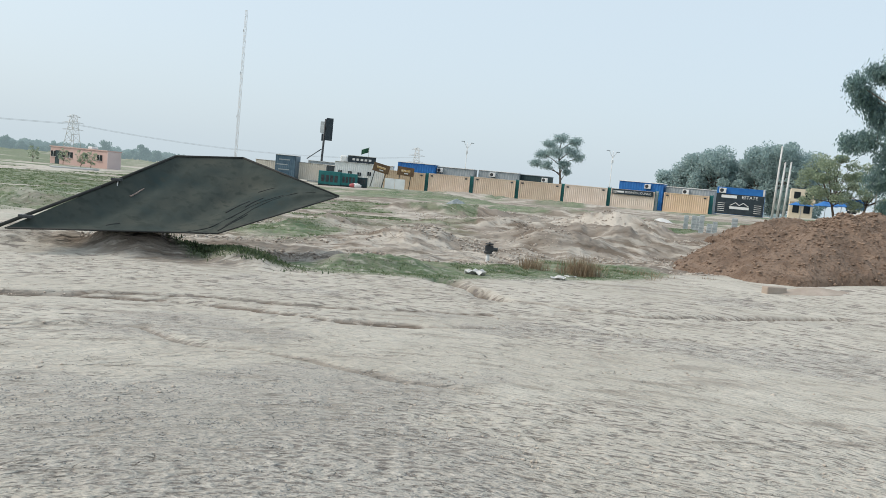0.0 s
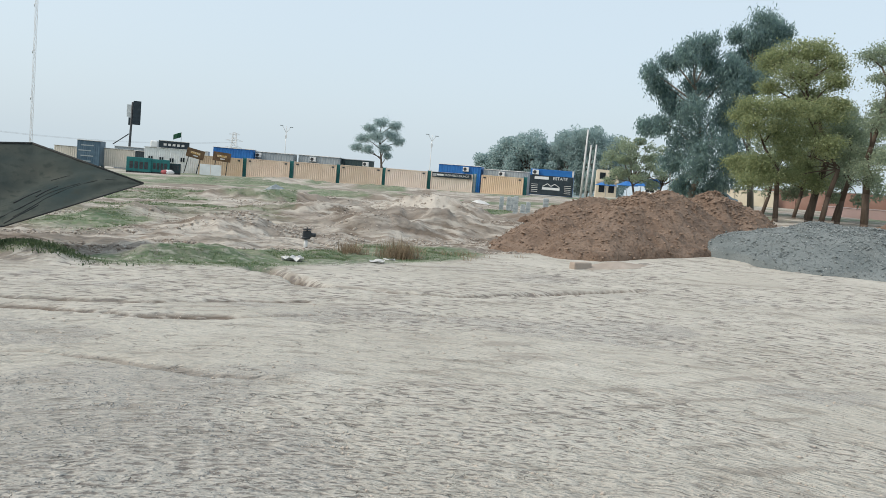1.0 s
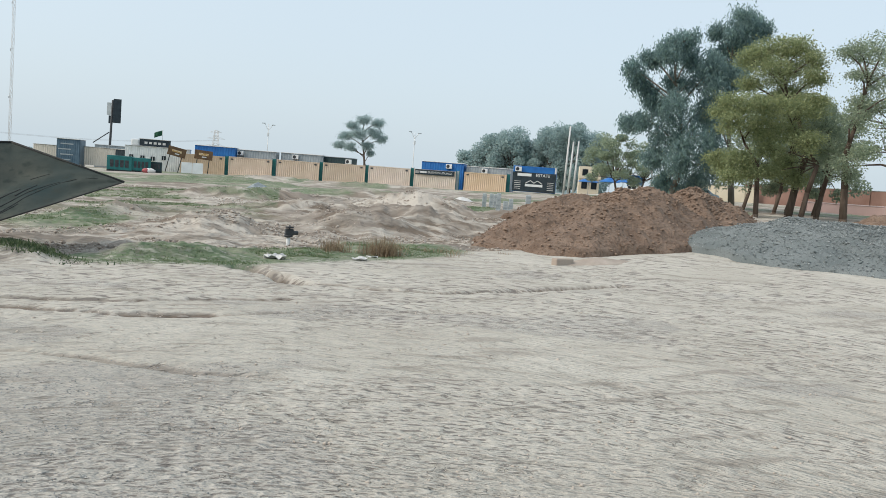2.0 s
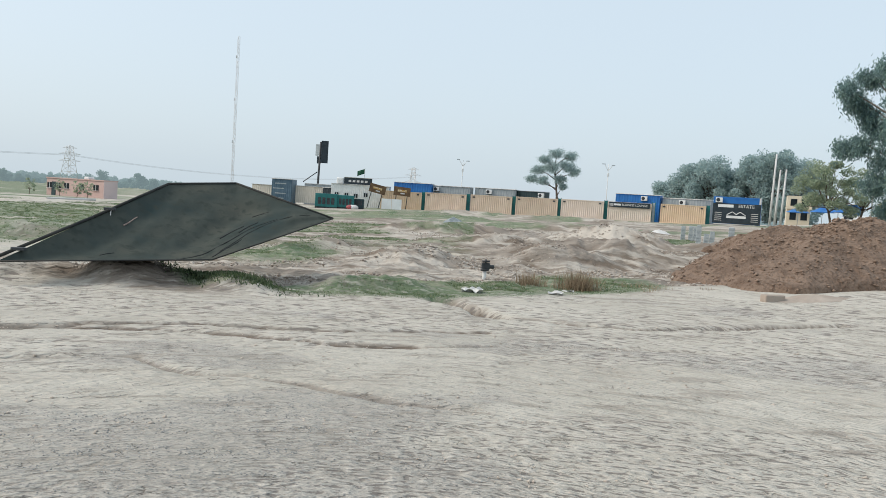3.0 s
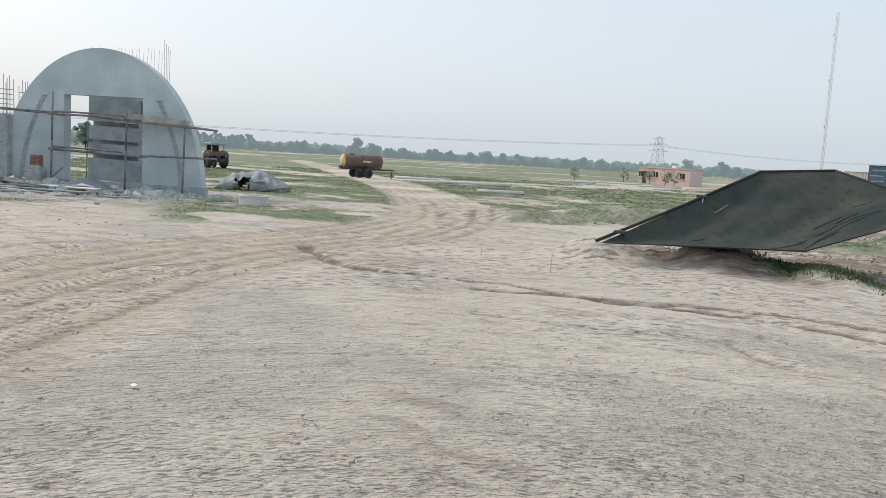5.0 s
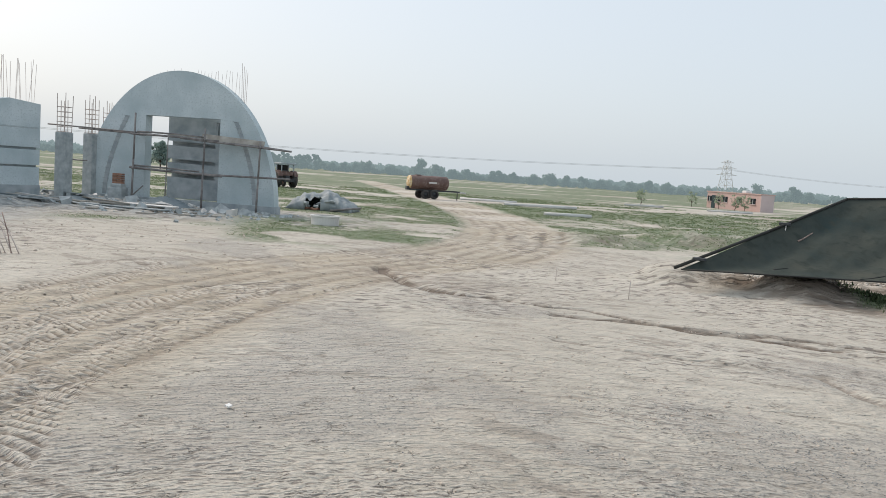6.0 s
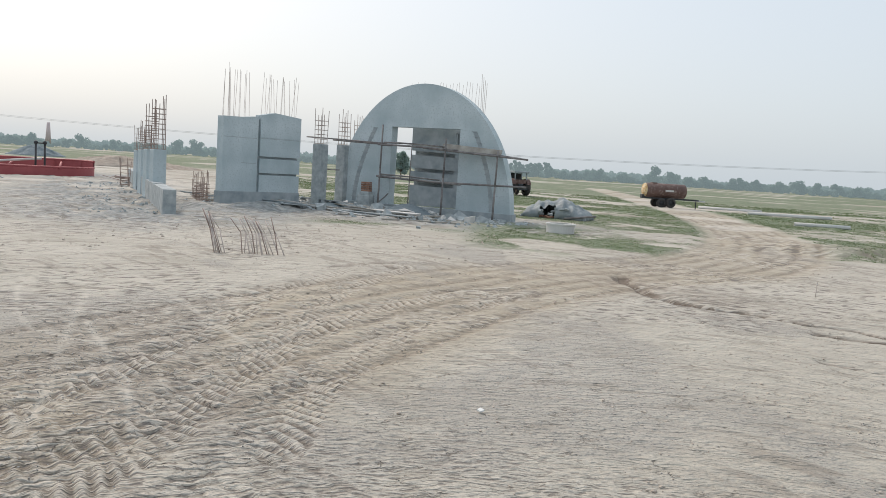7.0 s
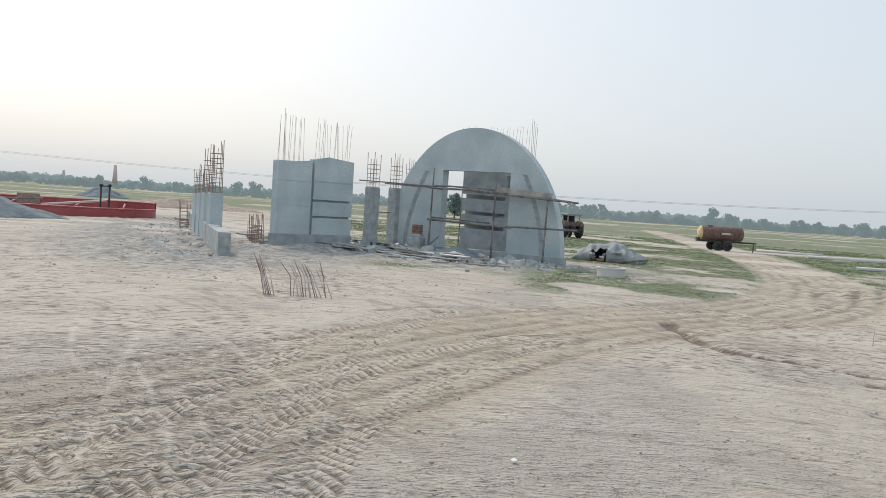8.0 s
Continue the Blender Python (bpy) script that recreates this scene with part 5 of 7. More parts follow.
def tree(x, y, height, spread, label, leaf, bark=BARK, trunk=0.16, fork=0.35, clusters=26, leaves=5200, size=0.24, ratio=0.45, droop=0.0, lean=(0, 0), seed=1,
         flat=0.55, puff=0.28, low=0.35, foot=0.0, name="tree", group="", shape="dome"):
    rng = np.random.default_rng(seed)
    z = floor_at(x, y) + foot
    t = thing(name, x, y, z, 0, label, "tree", group)
    bm = bmesh.new()
    fz = height * fork
    k1 = Vector((lean[0] * 0.55 + rng.uniform(-.15, .15), lean[1] * 0.5, fz * 0.55))
    top = Vector((lean[0], lean[1], fz))
    add_path(bm, [Vector((0, 0, -0.3)), Vector((0, 0, 0.15)), k1, top], trunk * 1.15, trunk * 0.75, 9)
    cents = []
    for k in range(clusters):
        u = (k + 0.5) / clusters
        a = k * 2.39996 + rng.uniform(-0.4, 0.4)
        zz = low + (1 - low) * (u ** 0.85)
        if shape == "dome":
            rad = spread * math.sqrt(max(0.02, 1 - ((zz - low - 0.12) / (1.02 - low)) ** 2)) * rng.uniform(0.35, 1.0)
        else:
            rad = spread * (1.0 - 0.72 * (zz - low) / (1 - low)) * rng.uniform(0.25, 1.0)
        c = Vector((lean[0] * 1.3 * zz / max(fork, .3) * .6 + rad * math.cos(a), lean[1] + rad * math.sin(a), height * zz * rng.uniform(0.95, 1.03)))
        cents.append(c)
        root = top if rng.random() < 0.6 else k1.lerp(top, rng.uniform(0.5, 1.0))
        mid = root.lerp(c, 0.5) + Vector((rng.uniform(-.3, .3), rng.uniform(-.3, .3), 0.08 * height * rng.uniform(0.2, 1)))
        add_path(bm, [root, mid, c], trunk * rng.uniform(0.28, 0.5), trunk * 0.08, 6)
        for _ in range(2):
            e = c + Vector(rng.normal(size=3)) * spread * 0.16
            add_tube(bm, mid.lerp(c, 0.6), e, trunk * 0.10, trunk * 0.04, 5)
    part("trunk", bm, bark, t, "", True)
    share = rng.dirichlet(np.full(clusters, 6.0))
    pts = []
    for c, s in zip(cents, share):
        m = max(8, int(leaves * s))
        q = rng.normal(size=(m, 3))
        q *= (rng.random(m) ** 0.4 / (np.linalg.norm(q, axis=1) + 1e-9))[:, None] * spread * puff * rng.uniform(0.7, 1.25)
        q[:, 2] *= flat
        if droop:
            q[:, 2] -= np.abs(rng.normal(size=m)) * droop * spread * 0.35
        pts.append(np.array(c) + q)
    leaf_mesh("crown", np.concatenate(pts), size, ratio, droop, leaf, t, rng)
    return t


def lobed_tree(az, r, lobes, label, leaf, bark, trunk, fork, size, ratio, droop, flat, seed, per=9, dense=95, lean=0.0, name="tree", group=""):
    """A tree whose crown is made of boughs: each lobe is (sideways, height, radius) from the foot of the trunk, filled with small tufts."""
    rng = np.random.default_rng(seed)
    x, y = polar(az, r)
    t = thing(name, x, y, floor_at(x, y), -az, label, "tree", group)
    top = Vector((lean, 0.0, fork))
    bm = bmesh.new()
    knee = Vector((lean * 0.35, rng.uniform(-0.1, 0.1), fork * 0.5))
    add_path(bm, [Vector((0, 0, -0.3)), Vector((0.0, 0, 0.2)), knee, top], trunk * 1.2, trunk * 0.8, 9)
    tall = max(b[1] for b in lobes)
    crown = Vector((sum(b[0] for b in lobes) / len(lobes), 0, tall * 0.8))
    add_path(bm, [top, top.lerp(crown, 0.5) + Vector((rng.uniform(-.3, .3), 0.2, 0)), crown], trunk * 0.75, trunk * 0.2, 8)
    tufts = []
    for dx, dz, rad in lobes:
        c = Vector((dx, rng.uniform(-1.0, 1.0) * min(2.2, 0.6 + rad), dz))
        f = min(1.0, max(0.0, (dz - fork) / max(0.1, crown.z - fork) - 0.3))
        root = top.lerp(crown, f)
        mid = root.lerp(c, 0.55) + Vector((rng.uniform(-.25, .25), rng.uniform(-.25, .25), 0.12 * rad))
        add_path(bm, [root, mid, c], trunk * 0.34, trunk * 0.09, 6)
        for _ in range(per):
            q = rng.normal(size=3)
            q *= rng.random() ** 0.45 / np.linalg.norm(q) * rad * 0.92
            e = c + Vector((q[0], q[1], q[2] * (0.85 if droop else 0.75)))
            if rng.random() < 0.5:
                add_tube(bm, c.lerp(mid, rng.uniform(0, 0.5)), e, trunk * 0.09, trunk * 0.03, 5)
            m = int(dense * rng.uniform(0.4, 1.4) * (0.4 + 0.6 * min(rad, 1.6)))
            p = rng.normal(size=(m, 3)) * (0.16 + 0.14 * rad) * (1.0 if droop else 1.2)
            p[:, 2] *= flat
            if droop:
                p[:, 2] -= np.abs(rng.normal(size=m)) * droop * 0.55
            tufts.append(np.array(e) + p)
    part("trunk", bm, bark, t, "", True)
    leaf_mesh("crown", np.concatenate(tufts), size, ratio, droop, leaf, t, rng)
    return t


GUM = "tall drooping grey-green gum tree by the road"
lobed_tree(28.22, 75, [(0.2, 14.2, 1.2), (-1.0, 13.0, 1.4), (-2.2, 12.7, 1.0), (0.9, 12.9, 1.1), (-4.0, 11.4, 1.0), (-3.3, 10.7, 0.9), (-2.3, 9.9, 1.0), (-0.4, 10.7, 1.3), (1.9, 10.8, 1.6), (2.7, 12.0, 1.2), (-1.8, 8.7, 1.1),
    (-3.7, 7.0, 1.0), (-2.6, 7.3, 1.0), (0.1, 8.3, 1.8), (2.2, 8.6, 1.8), (-0.7, 6.1, 1.6), (1.6, 6.0, 2.1), (-1.1, 4.1, 1.3), (0.8, 3.5, 1.8), (2.8, 3.6, 1.6), (-0.2, 1.9, 1.3), (1.9, 1.9, 1.4)],
    GUM, EUC_LEAF, PALEBARK, 0.30, 3.2, 0.32, 0.28, 0.6, 0.9, 104, per=15, dense=105, lean=1.1, name="gum_tree", group="gum trees")
lobed_tree(32.26, 78, [(-0.6, 16.5, 1.2), (0.4, 16.5, 1.0), (-1.3, 15.3, 1.2), (1.0, 15.7, 0.8), (-2.6, 15.5, 0.7), (-1.9, 13.9, 1.2), (-0.3, 14.3, 1.2), (-2.2, 12.2, 1.2), (-0.9, 11.2, 1.3), (-2.4, 9.8, 1.4), (-0.6, 12.7, 1.2), (-1.8, 7.5, 1.5), (-2.2, 5.0, 1.6)],
    GUM, EUC_LEAF, PALEBARK, 0.28, 5.0, 0.32, 0.28, 0.6, 0.9, 106, per=15, dense=105, lean=-0.6, name="gum_tree", group="gum trees")
AC = "feathery yellow-green acacia tree with leaning dark trunk"
lobed_tree(33.82, 60, [(-2.7, 7.1, 0.8), (-1.8, 7.4, 1.1), (-0.6, 7.6, 1.2), (-1.9, 6.1, 1.1), (-0.3, 6.0, 1.2), (-2.9, 3.8, 0.6), (-2.3, 3.3, 0.8), (-1.4, 3.9, 0.8), (-1.8, 2.6, 0.8), (-0.7, 3.0, 0.7)],
    AC, ACACIA_LEAF, BARK, 0.17, 3.6, 0.15, 0.5, 0, 0.5, 111, per=24, dense=95, lean=-0.2, name="acacia_tree", group="acacia trees")
lobed_tree(35.77, 63, [(-1.3, 12.1, 1.0), (-2.4, 11.8, 1.2), (-3.4, 11.0, 1.0), (-0.2, 11.9, 1.0), (0.6, 11.0, 0.9), (-0.8, 10.6, 1.3), (-2.1, 9.9, 1.4), (-3.4, 9.4, 0.8), (0.7, 9.6, 0.9), (-0.6, 9.0, 1.2), (-1.7, 8.5, 0.9)],
    AC, ACACIA_LEAF, BARK, 0.26, 4.6, 0.15, 0.5, 0, 0.5, 112, per=26, dense=95, lean=0.8, name="acacia_tree", group="acacia trees")
lobed_tree(36.52, 61, [(-2.0, 7.4, 1.3), (-0.5, 7.5, 1.2), (-1.5, 6.1, 1.3), (0.2, 8.1, 0.8), (-2.3, 4.7, 1.0), (-1.2, 3.9, 1.0), (-2.2, 3.1, 0.8), (-0.7, 2.8, 0.8), (0.0, 5.1, 1.0)],
    AC, ACACIA_LEAF, BARK, 0.18, 3.8, 0.15, 0.5, 0, 0.5, 113, per=24, dense=95, lean=0.7, name="acacia_tree", group="acacia trees")
DULL = "dull green acacia tree with thin crown and dark trunk"
lobed_tree(37.41, 63, [(0.0, 6.1, 1.2), (0.2, 4.6, 1.1), (-0.4, 3.3, 1.0), (0.7, 5.7, 0.9), (-0.4, 7.5, 0.9), (1.3, 4.9, 0.9)],
    DULL, ACACIA_DULL, BARK, 0.18, 3.4, 0.15, 0.5, 0, 0.5, 114, per=22, dense=95, lean=0.5, name="acacia_tree", group="acacia trees")
lobed_tree(38.95, 61, [(-0.8, 11.1, 0.7), (-0.2, 11.5, 0.8), (0.6, 10.9, 1.0), (1.2, 11.5, 1.2), (-0.1, 9.7, 0.6), (0.7, 9.3, 0.9), (0.1, 7.8, 0.9), (-0.1, 6.7, 0.9), (1.4, 7.6, 1.4), (-0.4, 3.8, 0.9), (0.2, 4.6, 0.8), (0.2, 3.1, 0.7), (2.4, 10.4, 1.2), (2.6, 8.4, 1.3)],
    DULL, ACACIA_DULL, BARK, 0.24, 4.4, 0.15, 0.5, 0, 0.5, 115, per=12, dense=80, lean=-0.3, name="acacia_tree", group="acacia trees")
tree(*polar(42.6, 60), 13.4, 4.8, DULL, ACACIA_DULL, BARK, 0.24, 0.32, 44, 16000, 0.18, 0.5, 0, (0.4, 0), 116, 0.65, 0.28, 0.24, name="acacia_tree", group="acacia trees")
for k, (az, r) in enumerate(((33.0, 72), (34.9, 70), (35.6, 74), (37.2, 72))):
    tree(*polar(az, r), 9.0, 3.2, "dull acacia tree standing behind the front row", ACACIA_DULL, BARK, 0.15, 0.34, 28, 6500, 0.26, 0.5, 0, (0.6, 0), 120 + k, 0.7, 0.28, 0.18, name="acacia_tree", group="acacia trees")
tree(*polar(24.9, 85), 6.3, 3.2, "small rounded roadside tree with thin dull leaves", ACACIA_DULL, BARK, 0.12, 0.36, 24, 7000, 0.24, 0.45, 0, (-0.5, 0), 131, 0.6, 0.28, 0.30, name="roadside_tree")
tree(*polar(26.4, 88), 5.6, 2.6, "small rounded roadside tree with thin dull leaves", ACACIA_DULL, BARK, 0.12, 0.36, 18, 4200, 0.24, 0.45, 0, (0.3, 0), 132, 0.6, 0.28, 0.30, name="roadside_tree")
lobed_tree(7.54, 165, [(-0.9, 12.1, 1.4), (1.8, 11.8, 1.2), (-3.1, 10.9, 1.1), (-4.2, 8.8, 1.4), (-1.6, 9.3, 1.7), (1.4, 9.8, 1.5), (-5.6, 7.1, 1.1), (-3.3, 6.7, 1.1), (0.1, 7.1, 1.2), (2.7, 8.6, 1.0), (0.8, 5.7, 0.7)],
    "lone spreading tree with open crown behind the yard", HAZED_YARD_LEAF, BARK, 0.30, 3.6, 0.24, 0.5, 0, 0.6, 133, per=20, dense=80, lean=-0.3, name="lone_tree")
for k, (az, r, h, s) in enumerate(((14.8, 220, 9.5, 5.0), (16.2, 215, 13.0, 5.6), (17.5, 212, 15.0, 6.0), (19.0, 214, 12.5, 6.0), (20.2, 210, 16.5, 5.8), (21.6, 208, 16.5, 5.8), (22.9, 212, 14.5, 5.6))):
    tree(*polar(az, r), h, s, "dense dark green tree beyond the container yard", HAZED_YARD_LEAF, BARK, 0.3, 0.3, 38, 14000, 0.46, 0.7, 0, (0, 0), 140 + k, 0.85, 0.36, 0.10, name="yard_tree", group="trees beyond the yard")
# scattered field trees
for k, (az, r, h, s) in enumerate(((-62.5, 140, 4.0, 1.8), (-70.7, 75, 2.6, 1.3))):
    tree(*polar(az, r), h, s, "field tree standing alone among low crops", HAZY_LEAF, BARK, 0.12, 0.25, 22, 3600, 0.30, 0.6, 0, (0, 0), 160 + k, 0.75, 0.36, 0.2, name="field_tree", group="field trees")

# single trees on the horizon: bearing, height of the top in degrees, half width in degrees
SKYLINE = [(-86.9, 0.39, 0.55), (-85.7, 0.63, 0.47), (-82.9, 0.77, 0.55), (-81.1, 0.54, 0.55), (-77.4, 0.85, 0.55), (-76.0, 0.91, 0.63), (-74.4, 1.02, 0.55), (-51.3, 0.42, 0.31), (-50.5, 0.47, 0.39), (-48.9, 0.7, 0.71), (-45.3, 1.23, 0.55), (-44.0, 0.82, 0.55),
           (-42.9, 0.51, 0.39), (-41.9, 0.62, 0.47), (-40.4, 0.57, 0.55), (-39.6, 0.67, 0.47), (-38.8, 0.61, 0.39), (-37.4, 0.52, 0.47), (-36.3, 0.68, 0.55), (-35.2, 0.61, 0.39), (-34.0, 0.65, 0.39), (-30.9, 0.45, 0.47), (-29.7, 0.7, 0.35), (-28.5, 0.54, 0.47),
           (-23.1, 0.95, 0.78), (-20.5, 0.94, 0.55), (-19.7, 0.54, 0.39)]


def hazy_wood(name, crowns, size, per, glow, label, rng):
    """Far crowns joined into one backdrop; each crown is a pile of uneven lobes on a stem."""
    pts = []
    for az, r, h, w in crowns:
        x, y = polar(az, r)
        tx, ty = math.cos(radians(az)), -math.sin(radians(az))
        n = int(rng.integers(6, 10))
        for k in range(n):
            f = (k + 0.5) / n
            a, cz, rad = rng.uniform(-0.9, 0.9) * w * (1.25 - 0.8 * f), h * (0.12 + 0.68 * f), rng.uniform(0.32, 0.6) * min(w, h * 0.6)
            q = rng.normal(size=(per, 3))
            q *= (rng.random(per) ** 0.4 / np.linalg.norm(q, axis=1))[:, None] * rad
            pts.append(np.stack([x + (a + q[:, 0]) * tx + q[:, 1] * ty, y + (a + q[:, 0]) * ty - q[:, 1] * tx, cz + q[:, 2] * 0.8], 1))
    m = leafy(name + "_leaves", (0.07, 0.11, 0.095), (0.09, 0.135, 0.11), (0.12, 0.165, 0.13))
    # bluish emission stands in for the haze of distance on these crowns
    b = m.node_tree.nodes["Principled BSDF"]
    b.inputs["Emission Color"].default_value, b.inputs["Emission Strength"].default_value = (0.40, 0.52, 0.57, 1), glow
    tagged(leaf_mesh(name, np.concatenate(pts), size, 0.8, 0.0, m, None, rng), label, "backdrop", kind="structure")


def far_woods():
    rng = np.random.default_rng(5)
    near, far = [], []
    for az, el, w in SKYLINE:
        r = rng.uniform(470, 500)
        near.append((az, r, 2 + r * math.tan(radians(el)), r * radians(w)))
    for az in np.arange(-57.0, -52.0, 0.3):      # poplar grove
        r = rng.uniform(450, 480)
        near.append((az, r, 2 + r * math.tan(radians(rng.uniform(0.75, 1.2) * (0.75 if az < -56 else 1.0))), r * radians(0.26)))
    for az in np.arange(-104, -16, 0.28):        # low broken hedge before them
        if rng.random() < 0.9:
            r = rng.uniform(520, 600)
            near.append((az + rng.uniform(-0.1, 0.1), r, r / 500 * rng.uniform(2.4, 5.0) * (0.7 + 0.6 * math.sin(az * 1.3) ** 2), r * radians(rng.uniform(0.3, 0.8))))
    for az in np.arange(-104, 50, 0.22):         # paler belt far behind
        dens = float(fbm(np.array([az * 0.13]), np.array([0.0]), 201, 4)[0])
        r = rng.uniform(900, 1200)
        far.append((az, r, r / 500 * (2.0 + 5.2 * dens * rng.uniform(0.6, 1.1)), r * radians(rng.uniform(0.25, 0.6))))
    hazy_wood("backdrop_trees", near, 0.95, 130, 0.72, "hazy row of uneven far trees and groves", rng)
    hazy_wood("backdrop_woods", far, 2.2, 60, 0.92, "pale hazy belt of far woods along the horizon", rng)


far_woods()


# ---------------------------------------------------------------- masts, lamps, lines
def lattice_mast(az, r, top, w, material, label, name, taper=1.0, step=2.2, bar_r=0.03, arms=(), legs=3):
    x, y = polar(az, r)
    z = floor_at(x, y)
    t = thing(name, x, y, z - 0.2, 10, label, "mast")
    h = top - z + 0.2

    def leg(k, f):
        a = 2 * math.pi * (k + 0.25) / legs
        ww = w * (1 - (1 - taper) * f)
        return Vector((ww * math.cos(a), ww * math.sin(a), h * f))
    n = max(4, int(h / step))
    for k in range(legs):
        tube_part("leg", t, material, leg(k, 0), leg(k, 1), bar_r * 1.4, None, 6)
    for i in range(n):
        bm = bmesh.new()
        for k in range(legs):
            add_tube(bm, leg(k, i / n), leg((k + 1) % legs, (i + 1) / n), bar_r, None, 5)
            add_tube(bm, leg(k, (i + 1) / n), leg((k + 1) % legs, (i + 1) / n), bar_r, None, 5)
        part("bracing", bm, material, t)
    for f, half in arms:
        bm = bmesh.new()
        for e in (-1, 1):
            add_tube(bm, (0, 0, h * f), (e * half, 0, h * f - 0.2), bar_r * 1.5, bar_r, 5)
            add_tube(bm, (0, 0, h * (f + 0.06)), (e * half, 0, h * f - 0.2), bar_r, None, 5)
        part("cross_arm", bm, material, t)
    return t


m = lattice_mast(-14.72, 156, 30.0, 0.24, OFFWHITE, "thin guyed lattice radio mast with pale sections", "radio_mast", step=1.1, bar_r=0.017)
for f in (0.36, 0.62, 0.88):
    tube_part("antenna", m, STEEL, (-0.3, 0, 29.5 * f), (-0.3, 0, 29.5 * f + 0.5), 0.06)
# off-white in place of steel paints haze onto the far pylons
lattice_mast(-24.75, 700, 29.0, 7.0, OFFWHITE, "distant haze-whitened steel lattice power pylon with three cross arms", "power_pylon", 0.32, 4.5, 0.13, ((0.62, 8), (0.8, 8), (0.96, 5)), 4)
lattice_mast(-2.56, 900, 40.0, 7.0, OFFWHITE, "distant haze-whitened steel lattice power pylon with three cross arms", "power_pylon", 0.32, 5.0, 0.16, ((0.62, 9), (0.8, 9), (0.96, 6)), 4)


def wire(p, q, sag, r, label):
    t = thing("power_line", *p, 0, label, "power line", "power lines")
    d = Vector(q) - Vector(p)
    for off in (0.0, 1.6):
        pts = [d * (k / 24) + Vector((0, 0, -4 * sag * (k / 24) * (1 - k / 24) + off * 0.4)) for k in range(25)]
        bm = bmesh.new()
        add_path(bm, pts, r, r, 5)
        part("conductor", bm, STEEL, t)


pa, pb, pc = polar(-24.75, 700), polar(-2.56, 900), polar(-98, 620)
wire((pa[0], pa[1], 22), (pc[0], pc[1], 21), 9, 0.09, "high voltage line sagging from the pylon across the fields")
wire((pa[0], pa[1], 22), (pb[0], pb[1], 30), 9, 0.09, "high voltage line sagging between two pylons")


def street_lamp(az, r, top, label="white solar street lamp with two lamp arms"):
    x, y = polar(az, r)
    z = floor_at(x, y)
    t = thing("street_lamp", x, y, z, 0, label, "street lamp", "street lamps")
    h = top - z
    tube_part("pole", t, WHITE, (0, 0, -0.2), (0, 0, h), 0.09, 0.06)
    for e in (-1, 1):
        tube_part("arm", t, WHITE, (0, 0, h - 1.2), (e * 0.7, 0, h - (0.2 if e > 0 else 0.0)), 0.05)
        box_part("lamp_head", t, GREYSHEET, e * 0.9, 0, h - (0.2 if e > 0 else 0.0), 0.6, 0.3, 0.12)
    box_part("battery_box", t, WHITE, 0, -0.15, h - 2.2, 0.35, 0.25, 0.6)


street_lamp(0.86, 155, 10.6)
street_lamp(10.77, 155, 11.3)
street_lamp(13.6, 240, 8.0)
for az, top in ((21.25, 11.5), (21.55, 9.4), (21.9, 9.5)):
    x, y = polar(az, 118)
    t = thing("steel_pole", x, y, floor_at(x, y), 0, "tall bare white steel pole beside the sign", "pole", "white poles")
    tube_part("shaft", t, OFFWHITE, (0, 0, -0.2), (0.25, 0, top - floor_at(x, y)), 0.17, 0.11, 10)
    box_part("base_plate", t, ROUGH_CONC, 0, 0, -0.1, 0.6, 0.6, 0.25)


def hoarding():
    x, y = polar(-9.05, 140)
    z = floor_at(x, y)
    t = thing("tall_hoarding", x, y, z, 0, "tall dark double-sided hoarding on a single steel pole", "billboard")
    tube_part("pole", t, DARKSTEEL, (0, 0, -0.2), (0.25, 0, 11.2 - z), 0.2, 0.16, 10)
    box_part("panel", t, SIGN_DARK, 0.95, -0.1, 7.7 - z, 1.15, 0.35, 3.7, "dark faded panel", 0.03, pose(0, 0, 0, 0, 0, 12))
    box_part("panel", t, GREYSHEET, -0.15, 0.3, 8.9 - z, 1.0, 0.3, 1.9, "grey faded panel", 0.03, pose(0, 0, 0, 0, 0, -30))
    box_part("panel", t, SIGN_DARK, 0.0, 0.25, 7.6 - z, 0.6, 0.3, 1.2, "", 0.03)
    tube_part("strut", t, DARKSTEEL, (-2.4, 0, 4.4 - z), (-0.1, 0, 6.2 - z), 0.08)


hoarding()

# ---------------------------------------------------------------- left end of the yard
def unit(name, az0, az1, r, z0, z1, paint, label, category="cabin", deep=2.4, trim=True, rows=True):
    (x0, y0), (x1, y1) = polar(az0, r), polar(az1, r - 1)
    ln, rz = math.hypot(x1 - x0, y1 - y0), math.degrees(math.atan2(y1 - y0, x1 - x0))
    t = thing(name, x0, y0, floor_at(x0, y0), rz, label, category)
    b = z0 - floor_at(x0, y0)
    h = z1 - z0
    bm = bmesh.new()
    corrugated(bm, 0.05, ln - 0.05, 0, b, b + h - 0.05, 0.03, 0.3)
    part("front_sheet", bm, paint, t)
    box_part("shell", t, paint, ln / 2, deep / 2 + 0.08, b, ln, deep, h, bevel=0.03)
    if trim:
        box_part("roof_trim", t, OFFWHITE, ln / 2, deep / 2, b + h, ln + 0.08, deep + 0.2, 0.07)
    for a in (0.4, ln - 0.4):
        box_part("foot_block", t, ROUGH_CONC, a, 0.4, min(b, 0) - 0.15, 0.4, 0.4, max(b, 0.0) + 0.16)
    return t, ln, b


